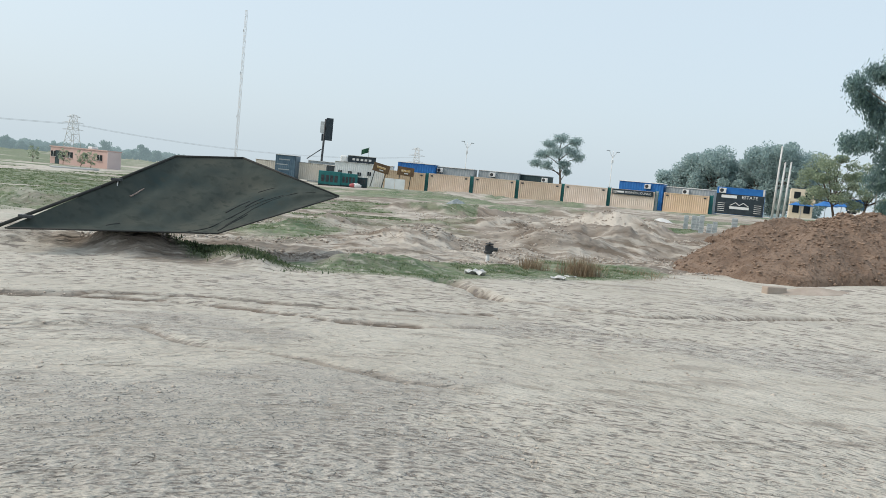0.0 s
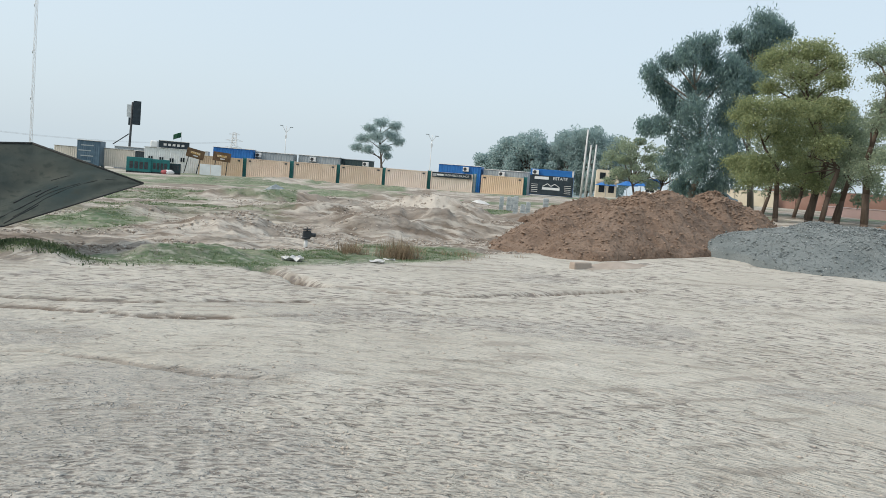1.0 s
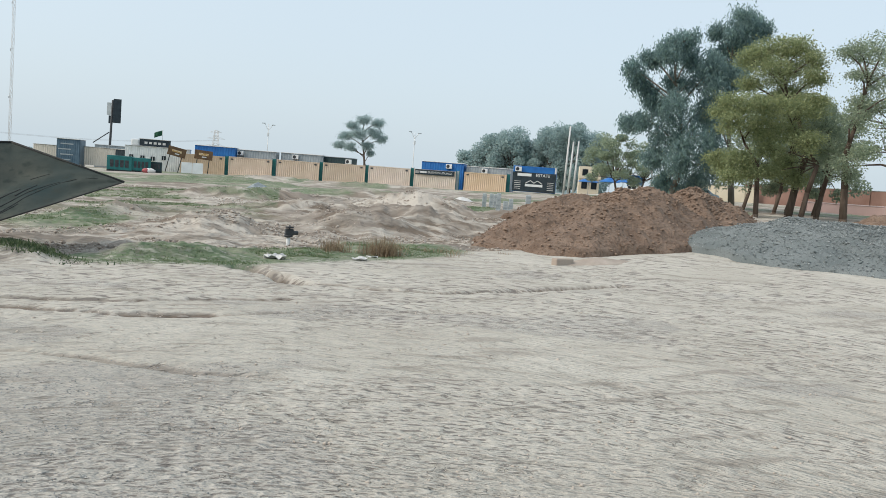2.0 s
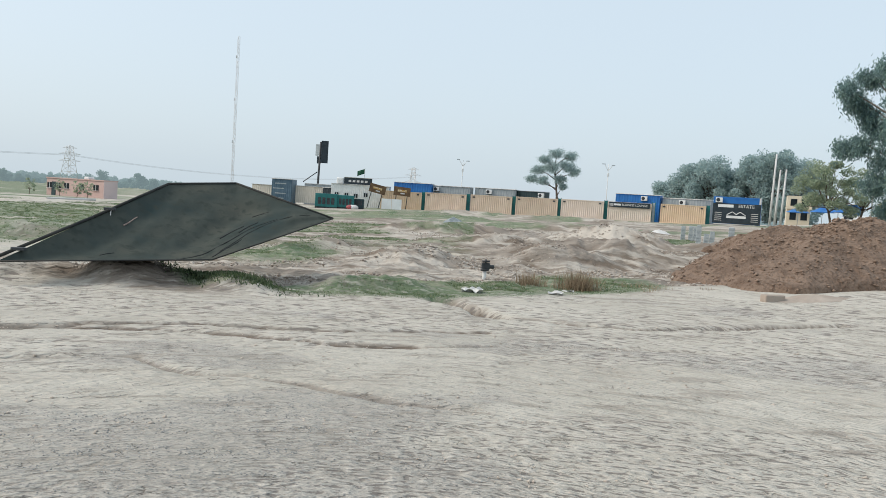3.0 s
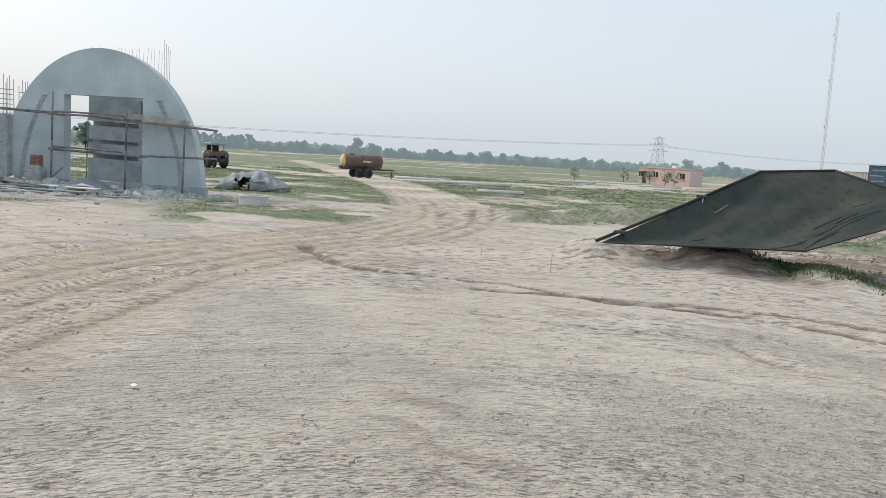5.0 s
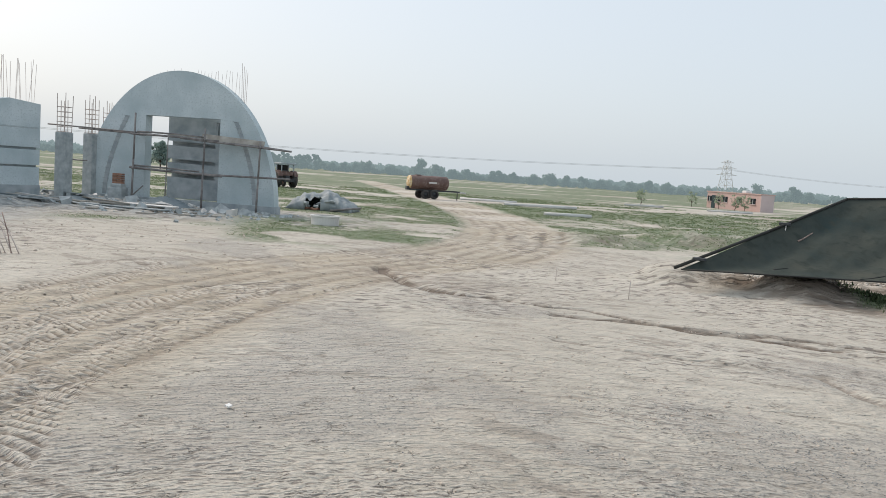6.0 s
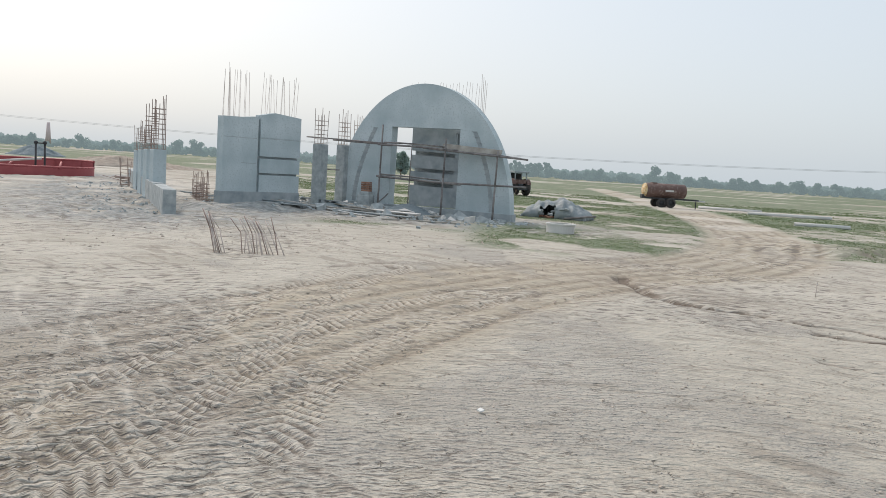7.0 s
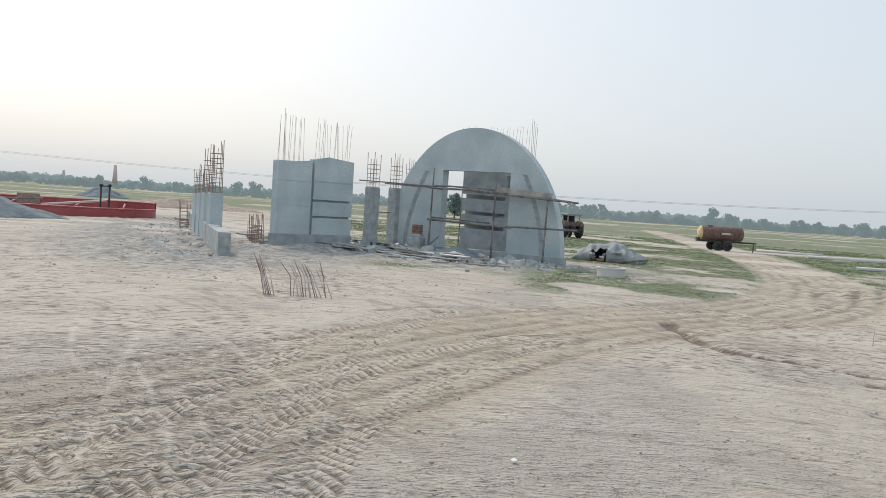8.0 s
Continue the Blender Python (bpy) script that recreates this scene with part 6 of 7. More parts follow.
CREAMY = surf("cream_container_paint", (0.66, 0.58, 0.49), (0.76, 0.68, 0.59), 0.7, 0.55, 0.05, 20)
unit("shipping_container", -13.4, -12.0, 133, 1.0, 3.4, CREAMY, "pale beige container at the end of the yard", "container")
t, ln, b = unit("glazed_cabin", -12.1, -10.75, 130, 0.9, 4.4, surf("blue_grey_glazing", (0.05, 0.095, 0.14), (0.10, 0.16, 0.21), 1.2, 0.35, 0), "dark blue glazed office cabin with pale bands")
for k in range(4):
    box_part("pale_band", t, GREYSHEET, ln * (0.35 + 0.1 * (k % 2)), -0.02, b + 0.5 + 0.75 * k, ln * 0.55, 0.03, 0.16)
unit("shipping_container", -10.75, -8.65, 131, 0.95, 3.55, CREAMY, "pale beige container between two cabins", "container")
cabin(-9.9, -6.0, 138, 4.2, GREYSHEET, "grey sheet cabin behind the pale container", [0.55])
unit("narrow_kiosk", -8.65, -8.1, 129, 0.9, 3.5, SIGN_DARK, "narrow dark blue kiosk between containers")
t, ln, b = unit("white_office", -8.1, -4.1, 127, 0.85, 4.2, WHITE, "white two-part site office with small dark windows", "office")
for f, z in ((0.10, 1.5), (0.27, 1.45), (0.43, 1.4), (0.60, 1.6)):
    w = box_part("window", t, GLASS, ln * f, -0.04, b + z, 0.55, 0.06, 0.6)
    box_part("window_frame", w, WHITE, ln * f, -0.06, b + z - 0.05, 0.65, 0.03, 0.05)
    box_part("mullion", w, WHITE, ln * f, -0.08, b + z, 0.05, 0.02, 0.6)
box_part("roof_sign", t, SIGN_DARK, ln * 0.45, 0.5, b + 3.42, ln * 0.48, 0.12, 1.0, "dark roof signboard")
box_part("roof_sign_trim", t, OFFWHITE, ln * 0.45, 0.5, b + 4.42, ln * 0.5, 0.2, 0.08)
for k in range(5):
    box_part("text_bar", t, OFFWHITE, ln * (0.31 + 0.07 * k), 0.42, b + 3.75, ln * 0.045, 0.03, 0.32)
box_part("water_tank", t, WHITE, ln * 0.14, 1.0, b + 3.42, 1.1, 1.1, 0.95, "white roof water tank", 0.2)
x, y = polar(-6.0, 126)
ft = thing("flag", x, y + 3, floor_at(x, y + 3), 0, "small dark green and white flag on a pole", "flag")
tube_part("pole", ft, STEEL, (0, 0, -0.1), (0, 0, 6.0), 0.04)
fv, ff = [], []
for i in range(9):
    for j in range(5):
        fv.append((-1.15 * i / 8, 0.12 * math.sin(i * 1.1), 5.95 - 0.75 * j / 4 - 0.45 * i / 8))
for i in range(8):
    for j in range(4):
        ff.append((i * 5 + j, i * 5 + j + 1, i * 5 + j + 6, i * 5 + j + 5))
fl = mesh_from("cloth", fv, ff, surf("flag_green", (0.01, 0.06, 0.03), (0.02, 0.09, 0.05), 2), ft, True)
fl.modifiers.new("thickness", "SOLIDIFY").thickness = 0.01


def legged_sign(az, r, lift, rz, label, lean=8):
    x, y = polar(az, r)
    t = thing("legged_signboard", x, y, floor_at(x, y), rz, label, "signboard", "leaning signboards", "", 0, lean)
    for e in (-0.8, 0.8):
        tube_part("leg", t, DARKSTEEL, (e, 0, -0.1), (e, 0, lift + 1.1), 0.06)
    box_part("board", t, surf("brown_sign", (0.10, 0.06, 0.035), (0.18, 0.11, 0.06), 2), 0, -0.08, lift, 2.4, 0.1, 1.25)
    box_part("emblem_bar", t, YELLOW, 0, -0.14, lift + 0.55, 1.3, 0.03, 0.3, "gold bar in place of a name")
    box_part("emblem_bar", t, OFFWHITE, 0.1, -0.14, lift + 0.25, 0.6, 0.03, 0.16)


legged_sign(-5.2, 120, 2.3, 5, "brown signboard on two leaning steel legs", 12)
legged_sign(-3.3, 119, 2.0, 0, "brown signboard on steel legs before the ochre container", 4)
x, y = polar(-3.9, 118)
wb = thing("white_board", x, y, floor_at(x, y), 4, "pair of blank white boards leaning together", "board")
for e in (-0.72, 0.72):
    box_part("leaf", wb, WHITE, e, 0, 0.0, 1.4, 0.08, 1.5, "", 0.01, pose(0, 0, 0, -12, 0, 0))


def generator_box(az, r, ln, h, paint, label):
    x, y = polar(az, r)
    t = thing("generator_box", x, y, floor_at(x, y), 3, label, "generator", "teal cabinets")
    box_part("canopy", t, paint, 0, 0, 0.15, ln, 1.3, h, bevel=0.06)
    for k in range(4):
        box_part("louvre", t, DARKSTEEL, -ln * 0.3 + 0.2 * k * ln, -0.67, 0.5, ln * 0.14, 0.04, h * 0.5)
    for e in (-1, 1):
        box_part("skid", t, DARKSTEEL, 0, e * 0.5, -0.1, ln, 0.12, 0.26)


generator_box(-8.35, 110, 2.9, 1.75, TEAL, "teal steel generator canopy with dark louvres")
generator_box(-7.05, 110, 2.2, 1.6, TEAL, "teal steel cabinet with a rack on top")
generator_box(-6.2, 111, 1.6, 1.2, DARKSHEET, "dark cabinet beside the generators")
for k, (az, c) in enumerate(((-6.75, RED), (-6.6, WHITE), (-6.45, OFFWHITE))):
    x, y = polar(az, 107.5)
    sk = bmesh.new()
    bmesh.ops.create_icosphere(sk, subdivisions=2, radius=0.45, matrix=Matrix.Translation((0, 0, 0.25)) @ Matrix.Diagonal((1.2, 0.8, 0.7, 1)))
    for v in sk.verts:
        v.co += Vector((noise.noise(v.co * 3 + Vector((k * 5, 0, 0))), 0, noise.noise(v.co * 4))) * 0.15
    ob = part("plastic_sack", sk, c, None, "", True)
    ob.location = (x, y, floor_at(x, y))
    tagged(ob, "red plastic sack on the ground" if k == 0 else "crumpled white plastic sack on the ground", "sack", "sacks")


# ---------------------------------------------------------------- pink site building
def pink_house():
    (x0, y0), (x1, y1) = polar(-25.95, 126), polar(-22.65, 117.5)
    ln, rz = math.hypot(x1 - x0, y1 - y0), math.degrees(math.atan2(y1 - y0, x1 - x0))
    t = thing("pink_building", x0, y0, 0, rz, "low flat-roofed pink building with small dark windows", "building")
    box_part("wall", t, PINK, ln / 2, 1.1, -0.2, ln, 2.2, 2.5, bevel=0.02)
    box_part("end_wall", t, PINK2, ln + 0.03, 1.1, -0.2, 0.08, 2.2, 2.49, "paler pink end wall")
    box_part("parapet", t, PINK, ln / 2, 1.1, 2.29, ln + 0.2, 2.4, 0.14, "dull roof slab edge")
    for f in (0.06, 0.22, 0.36, 0.62, 0.87):
        w = box_part("window", t, GLASS, ln * f, -0.02, 1.0, 0.95, 0.08, 0.75)
        box_part("window_sill", w, PINK2, ln * f, -0.07, 0.93, 1.1, 0.14, 0.07)
        box_part("mullion", w, WHITE, ln * f, -0.07, 1.0, 0.05, 0.03, 0.75)
    box_part("door", t, DARKSHEET, ln * 0.13, -0.02, -0.1, 0.8, 0.07, 1.95)
    box_part("roof_tank", t, WHITE, ln * 0.62, 1.2, 2.42, 0.9, 1.0, 0.35, "low white roof tank", 0.1)


pink_house()
for k, (az, r) in enumerate(((-25.2, 118), (-24.2, 116), (-23.6, 115.5), (-26.9, 121), (-30.2, 108))):
    tree(*polar(az, r), 2.0, 0.75, "young sapling planted by the pink building", ACACIA_DULL, BARK, 0.04, 0.3, 10, 320, 0.2, 0.5, 0, (0, 0), 190 + k, 0.8, 0.4, 0.25, name="sapling", group="saplings")


# ---------------------------------------------------------------- vehicles and plant in the field
def wheel(parent, x, y, r, w, hub=RED):
    bm = bmesh.new()
    prof = [(r * 0.55, -w / 2), (r * 0.92, -w / 2), (r, -w / 2 + 0.05), (r, w / 2 - 0.05), (r * 0.92, w / 2), (r * 0.55, w / 2)]
    rings = [[bm.verts.new((x + a * math.cos(k * math.pi / 12), y + b, r + a * math.sin(k * math.pi / 12))) for a, b in prof] for k in range(24)]
    for k in range(24):
        for j in range(5):
            bm.faces.new((rings[k][j], rings[k][j + 1], rings[(k + 1) % 24][j + 1], rings[(k + 1) % 24][j]))
    bmesh.ops.recalc_face_normals(bm, faces=bm.faces)
    tyre = part("wheel", bm, BLACK, parent, "", True)
    tube_part("rim", tyre, hub, (x, y - w * 0.3, r), (x, y + w * 0.3, r), r * 0.56, None, 16)


def water_bowser():
    t = thing("water_tanker_trailer", -48.3, 48.6, 0, 66, "rust-brown water tank trailer with yellow end and twin wheels", "tanker trailer")
    t.scale = (0.86, 0.86, 0.86)
    bm = bmesh.new()
    n, ln = 28, 3.6
    stations = [(-ln / 2 - 0.12, 0.80), (-ln / 2 - 0.06, 0.95), (-ln / 2, 1.0), (ln / 2, 1.0), (ln / 2 + 0.06, 0.95), (ln / 2 + 0.12, 0.80)]
    rings = [[bm.verts.new((x, 0.74 * f * math.cos(2 * math.pi * k / n), 1.53 + 0.66 * f * math.sin(2 * math.pi * k / n))) for k in range(n)] for x, f in stations]
    for a, b in zip(rings[:-1], rings[1:]):
        for k in range(n):
            bm.faces.new((a[k], a[(k + 1) % n], b[(k + 1) % n], b[k]))
    bm.faces.new(rings[0])
    bm.faces.new(rings[-1][::-1])
    part("tank", bm, MAROON, t, "", True)
    bm = bmesh.new()
    bmesh.ops.create_cone(bm, cap_ends=True, segments=28, radius1=0.70, radius2=0.64, depth=0.10, matrix=pose(-ln / 2 - 0.15, 0, 1.53, 0, -90, 0) @ Matrix.Diagonal((0.92, 1, 1, 1)))
    part("end_plate", bm, YELLOW, t, "worn yellow end plate", True)
    bm = bmesh.new()
    for e in (-0.35, 0.35):
        add_box(bm, 0.6, e, 0.74, 5.2, 0.09, 0.13)
    for e in (-1.2, 0, 1.2):
        add_box(bm, e, 0, 0.72, 0.1, 0.9, 0.14)
    part("chassis", bm, DARKSTEEL, t)
    for y in (-0.78, 0.78):
        wheel(t, -0.55, y, 0.42, 0.3, DARKSTEEL)
        wheel(t, 0.35, y, 0.46, 0.32, DARKSTEEL)
    tube_part("drawbar", t, STEEL, (1.9, 0.3, 0.8), (4.0, 0, 0.72), 0.06, label="dusty pale drawbar")
    tube_part("drawbar", t, STEEL, (1.9, -0.3, 0.8), (4.0, 0, 0.72), 0.05)
    tube_part("stand", t, DARKSTEEL, (3.1, 0, 0.75), (3.1, 0, -0.02), 0.05)
    box_part("hatch", t, MAROON, -1.1, 0, 2.13, 0.5, 0.5, 0.12)
    box_part("pump", t, DARKSTEEL, -2.05, 0, 0.75, 0.35, 0.5, 0.35)
    box_part("faded_bar", t, OFFWHITE, 0.2, -0.742, 1.46, 0.8, 0.02, 0.16)


water_bowser()


def tractor():
    t = thing("tractor", -60.9, 43.4, 0, 168, "dark red farm tractor with sun canopy, parked", "tractor")
    box_part("bonnet", t, MAROON, 1.35, 0, 0.75, 1.5, 0.55, 0.65, bevel=0.1)
    box_part("gearbox", t, DARKSTEEL, 0.2, 0, 0.55, 1.4, 0.5, 0.5, bevel=0.06)
    for y in (-0.72, 0.72):
        wheel(t, 0.0, y, 0.68, 0.38, MAROON)
        wheel(t, 1.75, y * 0.85, 0.36, 0.22, MAROON)
        bm = bmesh.new()
        bmesh.ops.create_cone(bm, cap_ends=True, segments=20, radius1=0.78, radius2=0.78, depth=0.36, matrix=pose(0, y, 0.72, 90, 0, 0))
        bmesh.ops.bisect_plane(bm, geom=list(bm.verts) + list(bm.edges) + list(bm.faces), plane_co=(0, 0, 1.0), plane_no=(0, 0, 1), clear_inner=True)
        part("mudguard", bm, MAROON, t)
    for x in (-0.35, 0.75):
        for y in (-0.55, 0.55):
            tube_part("canopy_post", t, GREYSHEET, (x, y, 1.0), (x, y, 2.05), 0.05)
    box_part("canopy", t, GREYSHEET, 0.2, 0, 2.0, 1.6, 1.45, 0.16, "pale grey canopy roof", 0.05)
    box_part("rear_panel", t, MAROON, -0.42, 0, 1.05, 0.05, 1.15, 0.35, "maroon cab rear panel")
    box_part("front_screen", t, GLASS, 0.74, 0, 1.46, 0.02, 1.0, 0.5)
    for y in (-0.22, 0.22):
        box_part("headlight", t, OFFWHITE, 2.11, y, 1.1, 0.04, 0.18, 0.16)
    box_part("grille", t, DARKSTEEL, 2.105, 0, 0.82, 0.03, 0.42, 0.24)
    box_part("dash_panel", t, MAROON, 0.72, 0, 1.0, 0.12, 1.0, 0.45)
    box_part("seat", t, BLACK, -0.05, 0, 1.1, 0.45, 0.5, 0.4, bevel=0.06)
    tube_part("steering_wheel", t, BLACK, (0.55, 0, 1.25), (0.45, 0, 1.45), 0.03)
    tube_part("exhaust", t, DARKSTEEL, (1.2, 0.2, 1.3), (1.2, 0.2, 2.0), 0.04)
    box_part("lift_frame", t, DARKSTEEL, -0.75, 0, 0.5, 0.4, 0.9, 0.3)


tractor()


def car(az, r, rz, paint, label):
    x, y = polar(az, r)
    t = thing("car", x, y, floor_at(x, y) + 0.02, rz, label, "car", "parked cars")
    bm = bmesh.new()
    side = [(-2.1, 0.35), (-2.1, 0.8), (-1.9, 0.95), (-1.3, 1.0), (-0.75, 1.5), (0.7, 1.52), (1.35, 1.0), (2.0, 0.85), (2.12, 0.6), (2.1, 0.35)]
    lo = [bm.verts.new((a, -0.82, b)) for a, b in side]
    hi = [bm.verts.new((a, 0.82, b)) for a, b in side]
    bm.faces.new(lo[::-1])
    bm.faces.new(hi)
    for k in range(len(side)):
        bm.faces.new((lo[k], lo[(k + 1) % len(side)], hi[(k + 1) % len(side)], hi[k]))
    bmesh.ops.bevel(bm, geom=list(bm.edges), offset=0.06, segments=2, affect="EDGES")
    part("body", bm, paint, t)
    for e in (-1, 1):
        box_part("side_window", t, GLASS, -0.35, e * 0.825, 1.04, 0.85, 0.02, 0.36)
        box_part("side_window", t, GLASS, 0.5, e * 0.825, 1.04, 0.7, 0.02, 0.36)
        box_part("headlight", t, WHITE, 2.09, e * 0.6, 0.62, 0.06, 0.3, 0.14)
        wheel(t, -1.3, e * 0.76, 0.31, 0.2, STEEL)
        wheel(t, 1.3, e * 0.76, 0.31, 0.2, STEEL)
    box_part("windscreen", t, GLASS, 1.06, 0, 1.06, 0.03, 1.35, 0.5, "", 0.005, pose(0, 0, 0, 0, -52, 0))


car(27.9, 92, 160, WHITE, "white hatchback parked by the roadside trees")
car(30.1, 92, 175, surf("silver_blue_car_paint", (0.20, 0.28, 0.34), (0.24, 0.33, 0.39), 1, 0.3, 0), "silver-blue saloon parked by the roadside trees")
car(26.2, 100, 100, WHITE, "white car parked end-on behind the trees")


def roadside():
    # brick boundary walls behind the trees
    for a0, a1, r0, r1, z1, mat, lab in ((33.0, 47.0, 112, 104, 5.0, WALLBRICK, "long reddish brick boundary wall behind the trees"), (36.5, 47, 88, 84, 3.0, PINK, "low pinkish brick wall by the road"), (29.2, 33.6, 112, 110, 4.6, CREAM, "cream painted compound wall behind parked cars")):
        (x0, y0), (x1, y1) = polar(a0, r0), polar(a1, r1)
        ln, rz = math.hypot(x1 - x0, y1 - y0), math.degrees(math.atan2(y1 - y0, x1 - x0))
        z = floor_at(x0, y0)
        t = thing("boundary_wall", x0, y0, z, rz, lab, "wall")
        box_part("wall", t, mat, ln / 2, 0.15, -0.8, ln, 0.3, z1 - z + 0.8)
        box_part("coping", t, ROUGH_CONC if mat is not PINK else PINK2, ln / 2, 0.15, z1 - z, ln + 0.1, 0.42, 0.08)
        for k in range(int(ln / 3.6) + 1):
            box_part("pier", t, mat, min(ln - 0.2, 0.2 + 3.6 * k), -0.05, -0.8, 0.4, 0.16, z1 - z + 0.78)
    # white two-storey shop far up the road
    x, y = polar(22.9, 150)
    t = thing("roadside_shop", x, y, floor_at(x, y), -20, "small white two-storey roadside shop with dark openings", "building")
    box_part("wall", t, CREAM, 0, 2.5, -0.3, 3.6, 5, 5.2)
    for z in (0.9, 3.1):
        box_part("window", t, GLASS, -0.8, -0.03, z, 1.0, 0.08, 1.3)
        box_part("window", t, GLASS, 0.9, -0.03, z, 1.0, 0.08, 1.3)
    box_part("balcony", t, CREAM, 0, -0.5, 2.7, 4.0, 1.0, 0.5)
    x, y = polar(26.0, 104)
    t = thing("blue_kiosk", x, y, floor_at(x, y), -25, "bright blue metal kiosk by the road", "kiosk")
    box_part("body", t, BLUE, 0, 1, -0.2, 1.9, 2, 2.9, bevel=0.04)
    box_part("roof", t, OFFWHITE, 0, 1, 2.7, 2.1, 2.3, 0.1)
    box_part("door", t, DARKSHEET, -0.45, -0.02, 0, 0.75, 0.05, 2.0)
    for az, r in ((22.9, 112), (25.2, 104), (24.3, 112)):
        x, y = polar(az, r)
        t = thing("parasol", x, y, floor_at(x, y), 0, "blue market parasol on a pole", "parasol", "parasols")
        tube_part("pole", t, STEEL, (0, 0, -0.1), (0, 0, 2.3), 0.04)
        bm = bmesh.new()
        bmesh.ops.create_cone(bm, cap_ends=False, segments=10, radius1=1.5, radius2=0.05, depth=0.7, matrix=Matrix.Translation((0, 0, 2.2)))
        part("canopy", bm, BLUE, t)
    for az, r, h in ((27.05, 90, 4.6),):
        x, y = polar(az, r)
        t = thing("lamp_post", x, y, floor_at(x, y), 0, "short pale concrete lamp post with a box", "lamp post")
        tube_part("post", t, OFFWHITE, (0, 0, -0.2), (0, 0, h), 0.10, 0.08)
        box_part("box", t, OFFWHITE, 0, -0.1, h - 1.0, 0.35, 0.3, 0.4)


roadside()
for az, r, top in ((16.0, 54, 0.95), (16.5, 53, 0.9), (17.0, 50, 1.1), (17.5, 48, 0.75), (17.85, 50, 0.75), (19.05, 45, 1.15), (16.8, 55, 0.9)):
    x, y = polar(az, r)
    p = thing("brick_pillar", x, y, floor_at(x, y), -15, "short rough grey pillar stub of a foundation", "pillar", "foundation pillars")
    box_part("shaft", p, ROUGH_CONC, 0, 0, -0.2, 0.26, 0.26, top + 0.2, bevel=0.03)
    for k in range(int(top / 0.16)):
        box_part("course", p, ROUGH_CONC, 0, 0, 0.02 + 0.16 * k, 0.285, 0.285, 0.11)


# ---------------------------------------------------------------- things on the ground near the gate
def red_frame():
    """Open red steel hull of long plates with cross beams, lying behind the footing."""
    t = thing("red_steel_hull", -55.6, 2.4, 0, 0, "long red painted open steel hull frame with inner beams", "steel frame")
    near = [(-0.2, -10.0), (-0.6, -4.0), (0.4, 0.5), (-0.6, 3.6), (-1.6, 4.9), (-2.8, 5.3)]
    far = [(-2.8, 5.3), (-4.0, 4.9), (-4.9, 3.2), (-5.0, -2.0), (-5.2, -10.0)]
    for name, line, top in (("near_side", near, 0.52), ("far_side", far, 0.92)):
        pts = spline(line, 5)
        bm = bmesh.new()
        prev = None
        for k, (x, y) in enumerate(pts):
            nx, ny = (pts[min(k + 1, len(pts) - 1)] - pts[max(k - 1, 0)])
            ln = math.hypot(nx, ny)
            ox, oy = -ny / ln * 0.04, nx / ln * 0.04
            ring = [bm.verts.new(p) for p in ((x - ox, y - oy, -0.05), (x + ox, y + oy, -0.05), (x + ox, y + oy, top), (x - ox, y - oy, top))]
            if prev:
                for j in range(4):
                    bm.faces.new((prev[j], prev[(j + 1) % 4], ring[(j + 1) % 4], ring[j]))
            prev = ring
        bmesh.ops.recalc_face_normals(bm, faces=bm.faces)
        part(name, bm, RED, t)
        bm = bmesh.new()
        add_path(bm, [Vector((x, y, top + 0.03)) for x, y in pts], 0.07, 0.07, 6)
        bmesh.ops.remove_doubles(bm, verts=bm.verts, dist=0.002)
        part("gunwale", bm, RED, t, "red top rail", True)
        for k in range(2, len(pts) - 2, 4):
            x, y = pts[k]
            box_part("rib", t, RED, x - (0.08 if name == "near_side" else -0.08), y, 0, 0.08, 0.06, top)
    for y in (-7.0, -3.5, 0.2, 3.0):
        tube_part("cross_beam", t, RED, (-0.2, y, 0.5), (-4.9, y + 0.6, 0.8), 0.07)
    tube_part("diagonal_beam", t, OFFWHITE, (-0.4, -1.6, 0.62), (-2.6, 2.2, 1.0), 0.07, None, 8, "dusty pale diagonal beam")
    tube_part("diagonal_beam", t, BAMBOO, (-0.6, -8.5, 0.62), (-2.0, -1.5, 0.95), 0.06)
    bm = bmesh.new()
    add_box(bm, -2.6, -2.3, 0.6, 0.5, 1.3, 0.62, None, 0.03)
    part("hatch_box", bm, RUST, t, "rusty hatch box")
    for y in (1.75, 2.25):
        tube_part("bollard", t, DARKSTEEL, (-0.9, y, 0), (-0.9, y, 1.95), 0.06)
        bm = bmesh.new()
        bmesh.ops.create_uvsphere(bm, u_segments=10, v_segments=6, radius=0.12, matrix=Matrix.Translation((-0.9, y, 1.98)))
        part("bollard_head", bm, DARKSTEEL, t, "", True)
    tube_part("bollard_tie", t, DARKSTEEL, (-0.9, 1.75, 1.95), (-0.9, 2.25, 1.95), 0.04)


red_frame()


